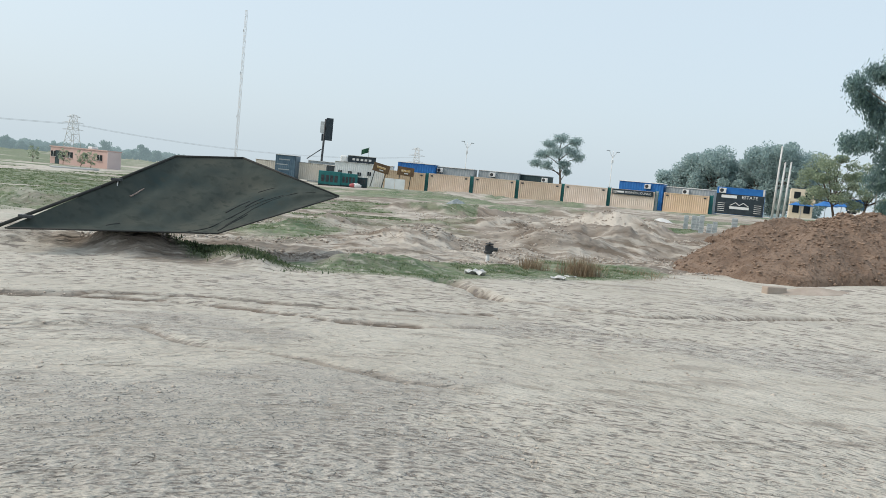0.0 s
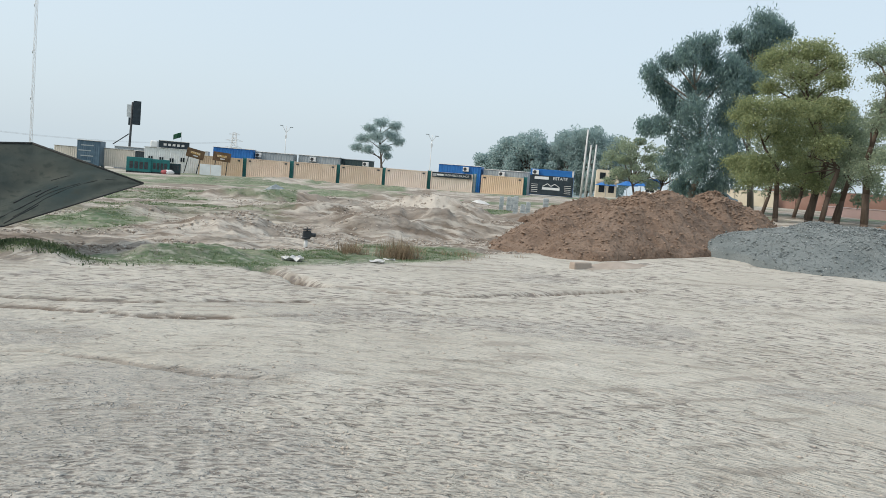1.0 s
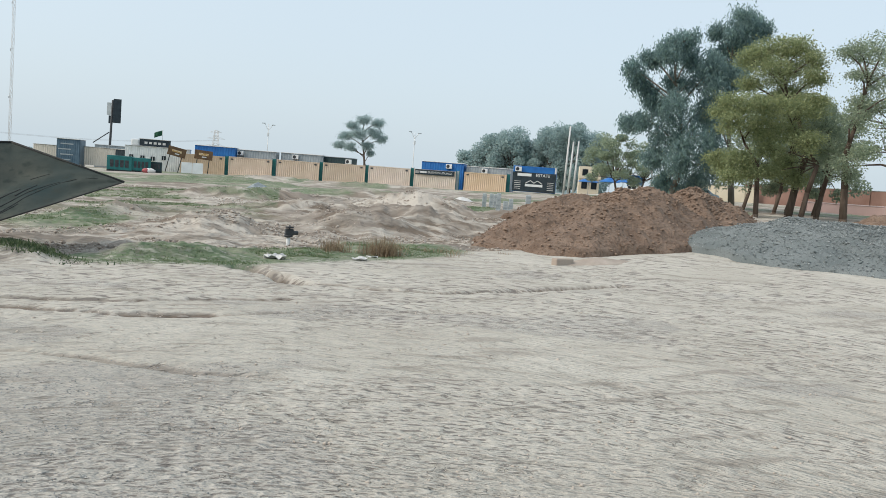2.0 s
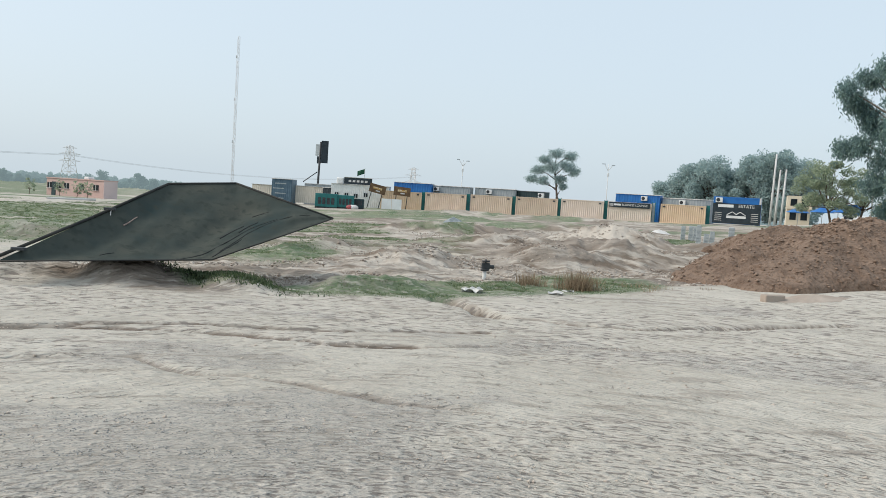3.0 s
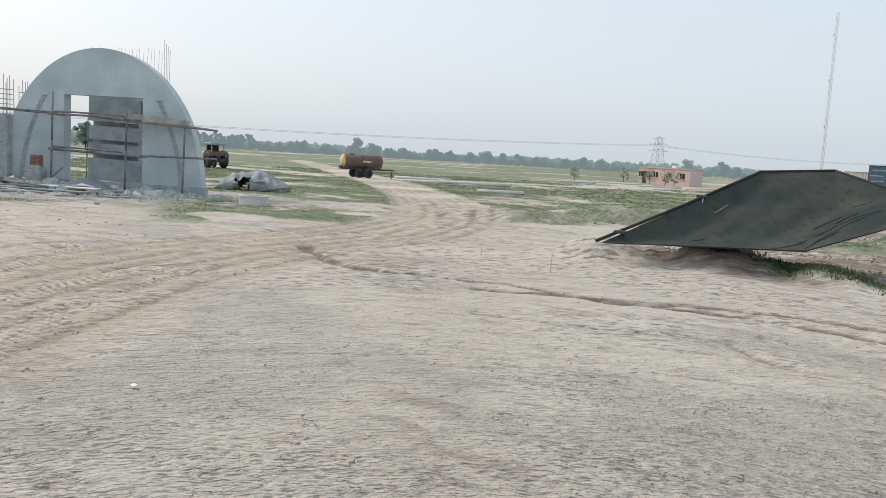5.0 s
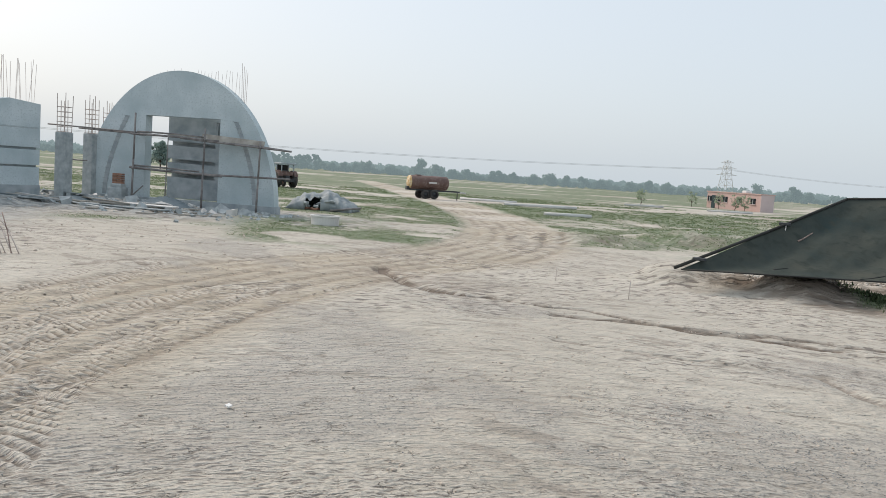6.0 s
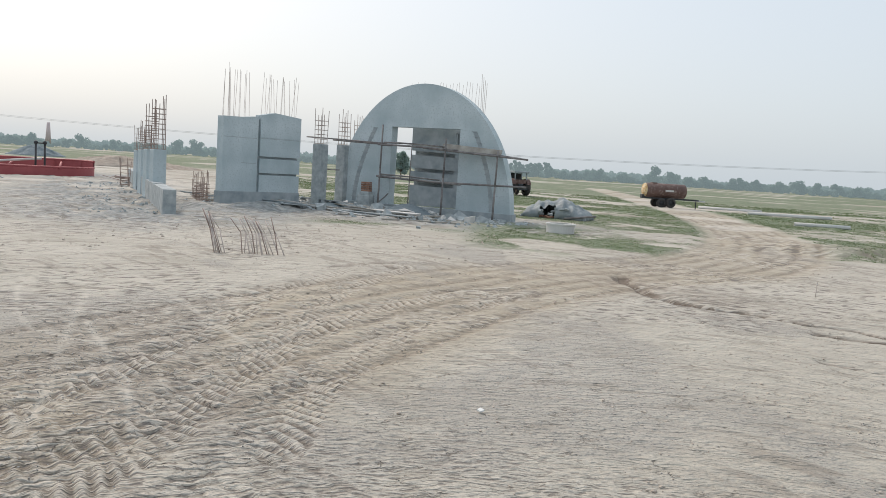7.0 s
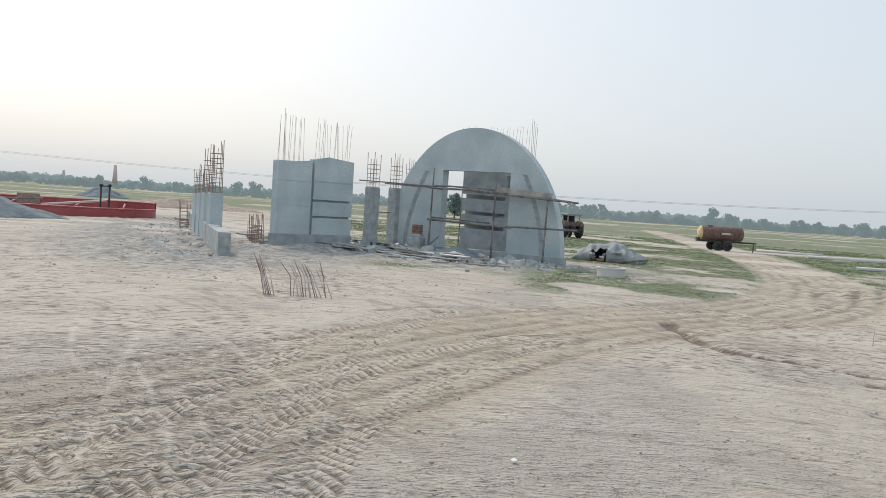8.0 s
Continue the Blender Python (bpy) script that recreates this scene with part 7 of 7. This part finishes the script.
def covered_pile():
    x, y = -31.0, 24.1
    t = thing("covered_pile", x, y, floor_at(x, y), 38, "low brick pile under a crumpled grey-blue tarpaulin", "covered pile")
    n, m = 56, 30
    v, f = [], []
    for i in range(n + 1):
        for j in range(m + 1):
            u, w = 2 * i / n - 1, 2 * j / m - 1
            q = max(0.0, 1 - abs(u) ** 2.6) * max(0.0, 1 - abs(w) ** 2.4)
            h = 0.95 * q ** 0.55 * (0.82 + 0.3 * noise.noise((u * 1.7, w * 1.4, 3))) + 0.10 * math.sin(u * 19 + 4 * w + 2 * noise.noise((u * 2, w * 2, 9))) * q ** 0.3 * (0.3 + 0.7 * abs(w)) + 0.09 * noise.noise((u * 7, w * 7, 1))
            v.append((1.55 * u * (1 + 0.08 * noise.noise((w * 3, u, 8))), 0.95 * w * (1 + 0.1 * noise.noise((u * 4, w, 5))), max(-0.03, h)))
    for i in range(n):
        for j in range(m):
            a = i * (m + 1) + j
            if -0.4 < 2 * i / n - 1 < 0.05 and 2 * j / m - 1 < -0.66 + 0.10 * math.sin(i * 0.9):
                continue
            f.append((a, a + m + 1, a + m + 2, a + 1))
    sheet = mesh_from("tarpaulin", v, f, GREYTARP, t, True)
    sheet.modifiers.new("thickness", "SOLIDIFY").thickness = 0.015
    for k in range(26):
        box_part("brick", t, ROUGH_CONC if k % 4 else BRICK, random.uniform(-0.8, 0.9), random.uniform(-0.95, -0.4), 0.02 + 0.13 * (k % 4), 0.23, 0.11, 0.09, rot=pose(0, 0, 0, random.uniform(-20, 20), random.uniform(-20, 20), random.uniform(0, 180)))
    tube_part("pole", t, BAMBOO, (0.6, -1.05, 0.05), (2.0, -0.9, 0.25), 0.05)


covered_pile()


def well_ring(x, y):
    t = thing("concrete_ring", x, y, floor_at(x, y), 0, "pale precast concrete well ring lying on the grass", "concrete ring")
    bm = bmesh.new()
    prof = [(0.40, 0.0), (0.48, 0.0), (0.49, 0.30), (0.52, 0.31), (0.52, 0.36), (0.40, 0.36)]
    rings = [[bm.verts.new((a * math.cos(k * math.pi / 16), a * math.sin(k * math.pi / 16), b - 0.03)) for a, b in prof] for k in range(32)]
    for k in range(32):
        for j in range(6):
            bm.faces.new((rings[k][j], rings[k][(j + 1) % 6], rings[(k + 1) % 32][(j + 1) % 6], rings[(k + 1) % 32][j]))
    bmesh.ops.recalc_face_normals(bm, faces=bm.faces)
    part("ring_wall", bm, OFFWHITE, t)


well_ring(-23.1, 18.0)


def on_ground(name, x, y, rz, label, category, group=""):
    return thing(name, x, y, floor_at(x, y), rz, label, category, group)


# boards, sheets and rubble before the gate
rng = np.random.default_rng(77)
def gate_place(s, out):
    return -34.51 + 0.832 * s + 0.554 * out, 14.32 + 0.554 * s - 0.832 * out


for k, (s, out, ln, w, turn, kind) in enumerate(((-1.2, 3.2, 1.3, 0.7, 10, 0), (-0.6, 2.6, 2.2, 0.25, 30, 1), (0.6, 3.0, 2.6, 0.22, 36, 1), (1.6, 2.4, 2.4, 0.3, 28, 1), (1.0, 3.6, 3.0, 0.18, 40, 1), (-2.2, 3.9, 2.4, 0.2, 70, 1), (2.8, 2.0, 1.8, 0.35, 25, 1), (-0.2, 3.9, 1.6, 0.5, 55, 0), (3.2, 3.0, 2.2, 0.15, 34, 1))):
    x, y = gate_place(s, out)
    t = on_ground("loose_board" if kind else "metal_sheet", x, y, turn, "weathered plank lying in rubble" if kind else "pale crumpled metal sheet lying in rubble", "board" if kind else "metal sheet", "boards before the gate" if kind else "sheets before the gate")
    box_part("board", t, TIMBER if kind else OFFWHITE, 0, 0, 0.06 + 0.03 * (k % 3), ln, w, 0.05 if kind else 0.03, rot=pose(0, 0, 0, random.uniform(-6, 6), random.uniform(-4, 4), 0))
    box_part("packer", t, ROUGH_CONC, ln * 0.25, 0, -0.08, 0.3, 0.3, 0.15)


def chunk(bm, c, r, rg):
    """A broken lump: a small box with pulled corners."""
    m = Matrix.Translation(c) @ Euler(rg.uniform(0, 6.28, 3)).to_matrix().to_4x4() @ Matrix.Diagonal((*(r * rg.uniform(0.6, 1.3, 3)), 1))
    made = bmesh.ops.create_cube(bm, size=2, matrix=m)
    for v in made["verts"]:
        v.co += Vector(rg.uniform(-0.35, 0.35, 3) * r)


for k in range(26):
    s, out = rng.uniform(-3.5, 9.5), rng.uniform(0.8, 4.2)
    x, y = gate_place(s, out)
    bm = bmesh.new()
    chunk(bm, (0, 0, 0.05), rng.uniform(0.07, 0.2), rng)
    t = part("rubble_lump", bm, ROUGH_CONC if k % 3 else OFFWHITE)
    t.location = (x, y, floor_at(x, y))
    tagged(t, "grey lump of broken concrete lying before the gate", "rubble", "rubble before the gate")
heap("cement_spill", *gate_place(4.6, 1.5), 1.5, 0.8, 33, 0.42, BLUECRUSH, "grey spill of mortar sand before the arch", "sand heap", rough=0.06, seed=41, na=50, nr=18)
heap("cement_spill", *gate_place(1.4, 2.2), 1.9, 1.1, 33, 0.32, BLUECRUSH, "grey spill of mortar sand before the arch", "sand heap", rough=0.06, seed=43, na=50, nr=18)
heap("cement_spill", *gate_place(-2.0, 2.6), 2.2, 1.0, 60, 0.34, PALE_SOIL, "low spoil ridge before the side wall", "sand heap", rough=0.1, seed=45, na=50, nr=18)
for k in range(22):
    x, y = gate_place(rng.uniform(-4.0, 7.0), rng.uniform(1.6, 4.6))
    t = on_ground("loose_batten", x, y, rng.uniform(15, 60), "thin grey batten lying in rubble", "batten", "battens before the gate")
    ln = rng.uniform(1.2, 3.2)
    box_part("batten", t, TIMBER if k % 2 else ROUGH_CONC, 0, 0, 0.01, ln, 0.07, 0.05, rot=pose(0, 0, 0, 0, rng.uniform(-2, 2), 0))
for k in range(18):
    x, y = gate_place(rng.uniform(-5.5, 4.5), rng.uniform(1.2, 4.0))
    t = on_ground("scaffold_plank", x, y, 33 + rng.normal(0, 14), "long pale grey scaffold plank dropped on rubble", "plank", "planks before the gate")
    ln = rng.uniform(2.4, 4.6)
    box_part("plank", t, (OFFWHITE, TIMBER, GREYTARP)[k % 3], 0, 0, 0.03 + 0.05 * (k % 4), ln, rng.uniform(0.16, 0.34), 0.04, rot=pose(0, 0, 0, rng.uniform(-14, 6), rng.uniform(-3, 3), 0))
    box_part("packer", t, ROUGH_CONC, ln * 0.2, 0, -0.1, 0.3, 0.24, 0.16 + 0.05 * (k % 4))
x, y = gate_place(4.9, 2.3)
t = on_ground("broken_slab", x, y, 20, "pale broken slab tipped on rubble", "slab")
box_part("slab", t, OFFWHITE, 0, 0, 0.0, 0.6, 0.45, 0.22, "", 0.03, pose(0, 0, 0, 12, 10, 0))
# mortar dust round the gate: many small chips
bm = bmesh.new()
for k in range(900):
    s, out = rng.uniform(-4.5, 9.5), abs(rng.normal(1.8, 1.3)) + 0.2
    x, y = gate_place(s, out)
    chunk(bm, (x, y, floor_at(x, y) + 0.01), rng.uniform(0.015, 0.075), rng)
tagged(part("mortar_chips", bm, ROUGH_CONC), "grey mortar chips strewn before the gate", "chips", kind="stuff")


def bent_bars(x, y, n, wide, tall, rz, label):
    t = on_ground("rebar_stack", x, y, rz, label, "rebar bundle", "bent rebar stacks")
    for k in range(n):
        a = wide * (k / max(1, n - 1) - 0.5)
        foot = Vector((a * 1.1 + random.uniform(-0.05, 0.05), random.uniform(-0.1, 0.1), -0.04))
        mid = Vector((a * 0.9 - 0.10 + random.uniform(-0.05, 0.05), 0.25, tall * 0.55))
        end = mid + Vector((-0.16 + random.uniform(-0.06, 0.1), 0.2, tall * random.uniform(0.3, 0.5)))
        bm = bmesh.new()
        add_path(bm, [foot, mid, end], 0.011, 0.010, 6)
        part("bent_bar", bm, RUST if k % 4 == 0 else REBAR, t, "", True)
    return t


bent_bars(-17.05, 4.42, 7, 0.16, 0.85, 75, "bundle of bent rusty bars stuck upright in the sand")
bent_bars(-16.75, 5.25, 14, 0.75, 0.75, 75, "row of bent rusty starter bars stuck in the sand")
for x, y, h in ((-7.97, 12.94, 0.36), (-10.21, 13.82, 0.30)):
    t = on_ground("survey_peg", x, y, 0, "thin steel survey peg driven into the ground", "peg", "survey pegs")
    tube_part("rod", t, REBAR, (0, 0, -0.08), (0.01, 0, h), 0.007)
    tube_part("string_loop", t, OFFWHITE, (0.01, 0, h * 0.8), (0.01, 0, h * 0.86), 0.011)


def standpipe():
    x, y = 1.15, 21.9
    t = on_ground("standpipe", x, y, 0, "black valve on a short white standpipe in weeds", "standpipe")
    tube_part("pipe", t, WHITE, (0, 0, -0.1), (0, 0, 0.26), 0.05, None, 12)
    tube_part("flange", t, DARKSTEEL, (0, 0, 0.24), (0, 0, 0.30), 0.11, None, 12)
    box_part("valve_body", t, DARKSTEEL, 0.02, 0, 0.28, 0.22, 0.16, 0.18, bevel=0.03)
    tube_part("handwheel", t, DARKSTEEL, (0.02, 0, 0.48), (0.02, 0, 0.51), 0.11, None, 14)
    tube_part("stem", t, DARKSTEEL, (0.02, 0, 0.42), (0.02, 0, 0.55), 0.02)
    tube_part("outlet", t, DARKSTEEL, (0.05, 0, 0.36), (0.24, -0.05, 0.36), 0.05)


standpipe()
t = on_ground("stone_block", 8.3, 20.6, 22, "pale stone kerb block lying by the soil heap", "stone block")
box_part("block", t, PALE_SOIL, 0, 0, -0.03, 0.62, 0.22, 0.20, "", 0.03)
heap("sand_spill", 9.6, 21.2, 1.5, 0.5, 22, 0.2, PALE_SOIL, "low spill of pale silt at the heap's toe", "sand heap", rough=0.06, seed=47, na=50, nr=14)
for k, (x, y, ln) in enumerate(((0.75, 19.0, 0.5), (2.75, 19.6, 0.35), (-6.06, 3.55, 0.055), (3.2, 20.6, 0.3))):
    bm = bmesh.new()
    bmesh.ops.create_grid(bm, x_segments=6, y_segments=5, size=ln / 2)
    for v in bm.verts:
        v.co.z = 0.05 + 0.25 * ln * noise.noise((v.co.x * 9 + k, v.co.y * 9, k)) + 0.10 * ln
        v.co.y *= 0.7
    bmesh.ops.solidify(bm, geom=list(bm.faces), thickness=0.012)
    ob = part("litter_scrap", bm, OFFWHITE if k != 2 else WHITE)
    ob.location = (x, y, floor_at(x, y) - 0.03)
    tagged(ob, "crumpled white plastic scrap lying on the ground", "litter", "litter")
# grey tarpaulin hump out in the yard
x, y = polar(0.5, 62)
heap("tarp_hump", x, y, 1.2, 0.8, 10, 0.7, GREYTARP, "blue-grey tarpaulin over a small pile in the yard", "covered pile", rough=0.08, seed=51, na=44, nr=16)
# concrete pipes and lumber out in the field
for k, (az, r, ln, turn) in enumerate(((-40.6, 72, 5.0, 30), (-37.0, 66, 6.0, 55), (-35.2, 52, 3.0, 50), (-24.5, 100, 6.0, 60), (-30.0, 98, 5.0, 60))):
    x, y = polar(az, r)
    t = on_ground("drain_pipe", x, y, turn, "pale concrete drain pipe lying in the field", "pipe", "pipes in the field")
    bm = bmesh.new()
    for e in range(16):
        a0, a1 = e * math.pi / 8, (e + 1) * math.pi / 8
        for r0, r1 in ((0.10, 0.10),):
            v = [bm.verts.new((xx, r0 * math.cos(a), 0.08 + r0 * math.sin(a))) for xx, a in ((-ln / 2, a0), (ln / 2, a0), (ln / 2, a1), (-ln / 2, a1))]
            bm.faces.new(v)
    bmesh.ops.remove_doubles(bm, verts=bm.verts, dist=0.001)
    bmesh.ops.solidify(bm, geom=list(bm.faces), thickness=0.03)
    part("barrel", bm, OFFWHITE, t, "", True)
for az, h in ((-84.9, 21.0), (-87.9, 16.0)):
    x, y = polar(az, 850 if az > -86 else 1100)
    t = thing("kiln_chimney", x, y, 0, 0, "distant tapering haze-paled kiln chimney beyond the trees", "chimney", "kiln chimneys")
    # pale wall paint stands in for haze on the far stack
    tube_part("stack", t, PINK2, (0, 0, 0), (0, 0, h), 2.8, 1.3, 14)


# ---------------------------------------------------------------- clods, pebbles, weeds and grass
def scatter_lumps(name, places, sizes, material, label, category, seed):
    """Loose lumps joined into one object: squashed irregular octahedra."""
    rg = np.random.default_rng(seed)
    n = len(places)
    base = np.array([(1, 0, 0), (0, 1, 0), (-1, 0, 0), (0, -1, 0), (0, 0, 1), (0, 0, -1)], float)
    tri = np.array([(0, 1, 4), (1, 2, 4), (2, 3, 4), (3, 0, 4), (1, 0, 5), (2, 1, 5), (3, 2, 5), (0, 3, 5)])
    v = base[None] * (1 + rg.uniform(-0.35, 0.35, (n, 6, 1)))
    a = rg.uniform(0, 6.28, n)
    c, s = np.cos(a)[:, None], np.sin(a)[:, None]
    x, y = v[..., 0] * c - v[..., 1] * s, v[..., 0] * s + v[..., 1] * c
    v = np.stack([x, y * rg.uniform(0.6, 1, (n, 1)), v[..., 2] * rg.uniform(0.4, 0.75, (n, 1))], -1) * sizes[:, None, None] + places[:, None, :]
    me = bpy.data.meshes.new(name)
    me.vertices.add(n * 6)
    me.vertices.foreach_set("co", v.ravel())
    me.loops.add(n * 24)
    me.loops.foreach_set("vertex_index", (tri[None] + 6 * np.arange(n)[:, None, None]).ravel().astype(np.int32))
    me.polygons.add(n * 8)
    me.polygons.foreach_set("loop_start", np.arange(n * 8, dtype=np.int32) * 3)
    me.update(calc_edges=True)
    me.materials.append(material)
    return tagged(new(name, me), label, category, kind="stuff")


def spread_polar(n, az0, az1, r0, r1, rg, power=1.0):
    az, r = np.radians(rg.uniform(az0, az1, n)), r0 * (r1 / r0) ** (rg.random(n) ** power)
    return r * np.sin(az), r * np.cos(az)


rg = np.random.default_rng(301)
x, y = spread_polar(20000, -100, 45, 4.2, 26, rg)
keep = fbm(x * 0.45, y * 0.7, 303, 3) > 0.40
x, y = x[keep], y[keep]
z, _, _ = ground_base(x, y)
CLOD = surf("dry_earth_clod", (0.42, 0.36, 0.305), (0.54, 0.475, 0.41), 3, 0.97, 0)
scatter_lumps("earth_clods", np.stack([x, y, z - 0.002], 1), 0.004 + 0.020 * rg.random(len(x)) ** 6 + 0.0004 * np.hypot(x, y), CLOD, "small dry earth clods strewn over the apron", "clods", 305)
x, y = np.concatenate([rg.normal(-1.9, 1.7, 5200), rg.normal(-9.3, 2.0, 3000), rg.normal(11, 2.5, 1800)]), np.concatenate([rg.normal(6.6, 0.9, 5200), rg.normal(0.6, 1.0, 3000), rg.normal(14.0, 2.0, 1800)])
keep = np.hypot(x, y) > 3.5
x, y = x[keep], y[keep]
z, _, _ = ground_base(x, y)
PEBBLE = leafy("grey_road_pebbles", (0.22, 0.225, 0.22), (0.31, 0.31, 0.30), (0.42, 0.41, 0.39), 0.0)
scatter_lumps("road_pebbles", np.stack([x, y, z - 0.003], 1), 0.004 + 0.007 * rg.random(len(x)), PEBBLE, "grey pebbles scattered in patches on the silt", "pebbles", 307)
x, y = spread_polar(60000, -24, 32, 18, 60, rg)
z, wild, _ = ground_base(x, y)
keep = (wild > 0.3) & (fbm(x * 0.3, y * 0.3, 309, 3) > 0.44) & (grass_at(x, y) < 0.4)
scatter_lumps("spoil_clods", np.stack([x, y, z], 1)[keep], (0.012 + 0.0004 * np.hypot(x, y) + 0.06 * rg.random(len(x)) ** 7)[keep], leafy("spoil_lumps", (0.25, 0.20, 0.16), (0.36, 0.31, 0.26), (0.48, 0.43, 0.38), 0.0), "dry spoil clods over the rough ground", "clods", 311)


x, y = spread_polar(5500, -101, -56, 18, 58, rg)
z, _, _ = ground_base(x, y)
keep = fbm(x * 0.3, y * 0.3, 313, 3) > 0.44
scatter_lumps("yard_clods", np.stack([x, y, z], 1)[keep], (0.010 + 0.05 * rg.random(len(x)) ** 5)[keep], CLOD, "dry clods scattered round the gate and footing", "clods", 315)
bm = bmesh.new()
for k in range(520):
    u, w = rng.uniform(0, 24), rng.normal(0.9, 1.1)
    x, y = -26.9 - 0.991 * u + 0.13 * w, 5.4 + 0.132 * u - 0.99 * w * 0.9
    chunk(bm, (x, y, floor_at(x, y) + 0.01), rng.uniform(0.015, 0.055) * rng.random() ** 0.8 + 0.006, rng)
tagged(part("footing_rubble", bm, ROUGH_CONC), "grey rubble strewn along the footing wall", "rubble", kind="stuff")


def heap_stones(ob, n, lo, hi, material, name, label, category, seed, steep=0.0):
    """Lumps lying on the skin of a heap."""
    rg = np.random.default_rng(seed)
    me = ob.data
    co = np.empty(len(me.vertices) * 3)
    me.vertices.foreach_get("co", co)
    co = co.reshape(-1, 3)
    k = rg.integers(0, len(co) - 140, n)
    p = co[k] + rg.normal(0, 0.06, (n, 3)) * (1, 1, 0.1) + np.array(ob.location)
    scatter_lumps(name, p, lo + (hi - lo) * rg.random(n) ** 5, material, label, category, seed + 1)


SOIL_CLOD = surf("brown_clod", (0.175, 0.12, 0.086), (0.30, 0.215, 0.158), 2, 0.97, 0)
heap_stones(DIRT_A[0], 12000, 0.010, 0.085, SOIL_CLOD, "soil_clods", "brown soil clods on the heap", "clods", 321)
heap_stones(DIRT_B[0], 6000, 0.010, 0.11, SOIL_CLOD, "soil_clods", "brown soil clods on the heap", "clods", 323)
heap_stones(DIRT_C[0], 5000, 0.012, 0.10, SOIL_CLOD, "soil_clods", "brown soil clods on the heap", "clods", 325)
heap_stones(GRAVEL[0], 42000, 0.018, 0.055, leafy("aggregate_stones", (0.10, 0.12, 0.12), (0.19, 0.21, 0.207), (0.34, 0.36, 0.35), 0.0), "gravel_stones", "loose grey stones on the gravel heap", "stones", 327)


def blades(name, x, y, z, per, tall, wide, material, label, category, seed, splay=0.5):
    """Tufts of tapering blades, one joined object."""
    rg = np.random.default_rng(seed)
    n = len(x)
    root = np.repeat(np.stack([x, y, z], 1), per, 0) + rg.normal(0, 1, (n * per, 3)) * np.array([0.08, 0.08, 0]) * splay * 2
    h = np.repeat(tall, per) * rg.uniform(0.5, 1.2, n * per)
    a = rg.uniform(0, 6.28, n * per)
    out = np.stack([np.cos(a), np.sin(a), np.zeros(n * per)], 1)
    side = np.stack([-np.sin(a), np.cos(a), np.zeros(n * per)], 1)
    w = (np.repeat(wide, per) * rg.uniform(0.6, 1.3, n * per))[:, None]
    lean = (h * splay * rg.uniform(0.2, 1.0, n * per))[:, None]
    up = np.array([0, 0, 1.0])
    p0, p1 = root - side * w, root + side * w
    m0, m1 = root + out * lean * 0.35 + up * h[:, None] * 0.6 - side * w * 0.8, root + out * lean * 0.35 + up * h[:, None] * 0.6 + side * w * 0.8
    tip = root + out * lean + up * h[:, None]
    v = np.stack([p0, p1, m1, m0, tip], 1).reshape(-1, 3)
    k = 5 * np.arange(n * per)[:, None]
    me = bpy.data.meshes.new(name)
    me.vertices.add(len(v))
    me.vertices.foreach_set("co", v.ravel())
    me.loops.add(7 * n * per)
    me.loops.foreach_set("vertex_index", (k + np.array([[0, 1, 2, 3, 3, 2, 4]])).ravel().astype(np.int32))
    me.polygons.add(2 * n * per)
    me.polygons.foreach_set("loop_start", (7 * np.arange(n * per)[:, None] + np.array([[0, 4]])).ravel().astype(np.int32))
    me.update(calc_edges=True)
    me.materials.append(material)
    return tagged(new(name, me), label, category, kind="stuff")


def sow(n, az0, az1, r0, r1, seed, level=0.5):
    rg = np.random.default_rng(seed)
    x, y = spread_polar(n, az0, az1, r0, r1, rg)
    d, _ = along(x, y, ROAD, 6)
    keep = (grass_at(x, y) > level * rg.uniform(0.5, 1.8, n)) & (np.abs(d) > 2.2) & (np.abs(along(x, y, CROSS_TRACK, 8)[0]) > 2.6)
    x, y = x[keep], y[keep]
    z, _, _ = ground_base(x, y)
    return x, y, z - 0.02, np.hypot(x, y)


x, y, z, r = sow(42000, -20, 26, 16.5, 60, 401)
blades("weed_patch", x, y, z, 8, 0.02 + 0.0008 * r, 0.004 + 0.00026 * r, GRASS, "green weeds growing past the levelled apron", "weeds", 403)
rr = np.random.default_rng(409)
x = rr.normal(-4.5, 0.6, 900)
y = 17.35 - 0.35 * (x + 4.5) + rr.normal(0, 0.24, 900)
z, _, _ = ground_base(x, y)
blades("bank_weeds", x, y, z - 0.02, 10, rr.uniform(0.025, 0.085, 900), np.full(900, 0.012), leafy("bank_weed_leaves", (0.05, 0.085, 0.04), (0.08, 0.12, 0.055), (0.13, 0.16, 0.08)), "dark green weeds on the bank under the net", "weeds", 410, 0.8)
x, y, z, r = sow(60000, -72, -18, 23, 95, 405)
blades("field_grass", x, y, z, 6, 0.02 + 0.0007 * r, 0.004 + 0.0003 * r, GRASS, "patchy green grass of the field", "grass", 407)
for k, (cx, cy, n, rad, h) in enumerate(((3.65, 21.8, 60, 0.34, 0.56), (5.6, 22.6, 14, 1.2, 0.22), (2.3, 21.4, 26, 0.26, 0.40))):
    rr = np.random.default_rng(411 + k)
    x, y = rr.normal(cx, rad * 0.55, n), rr.normal(cy, rad * 0.35, n)
    z, _, _ = ground_base(x, y)
    blades("dry_weed_clump", x, y, z - 0.02, 14, h * rr.uniform(0.4, 1.15, n), np.full(n, 0.006), DRYGRASS, "clump of tall dry brown weeds", "weeds", 415 + k, 0.95)
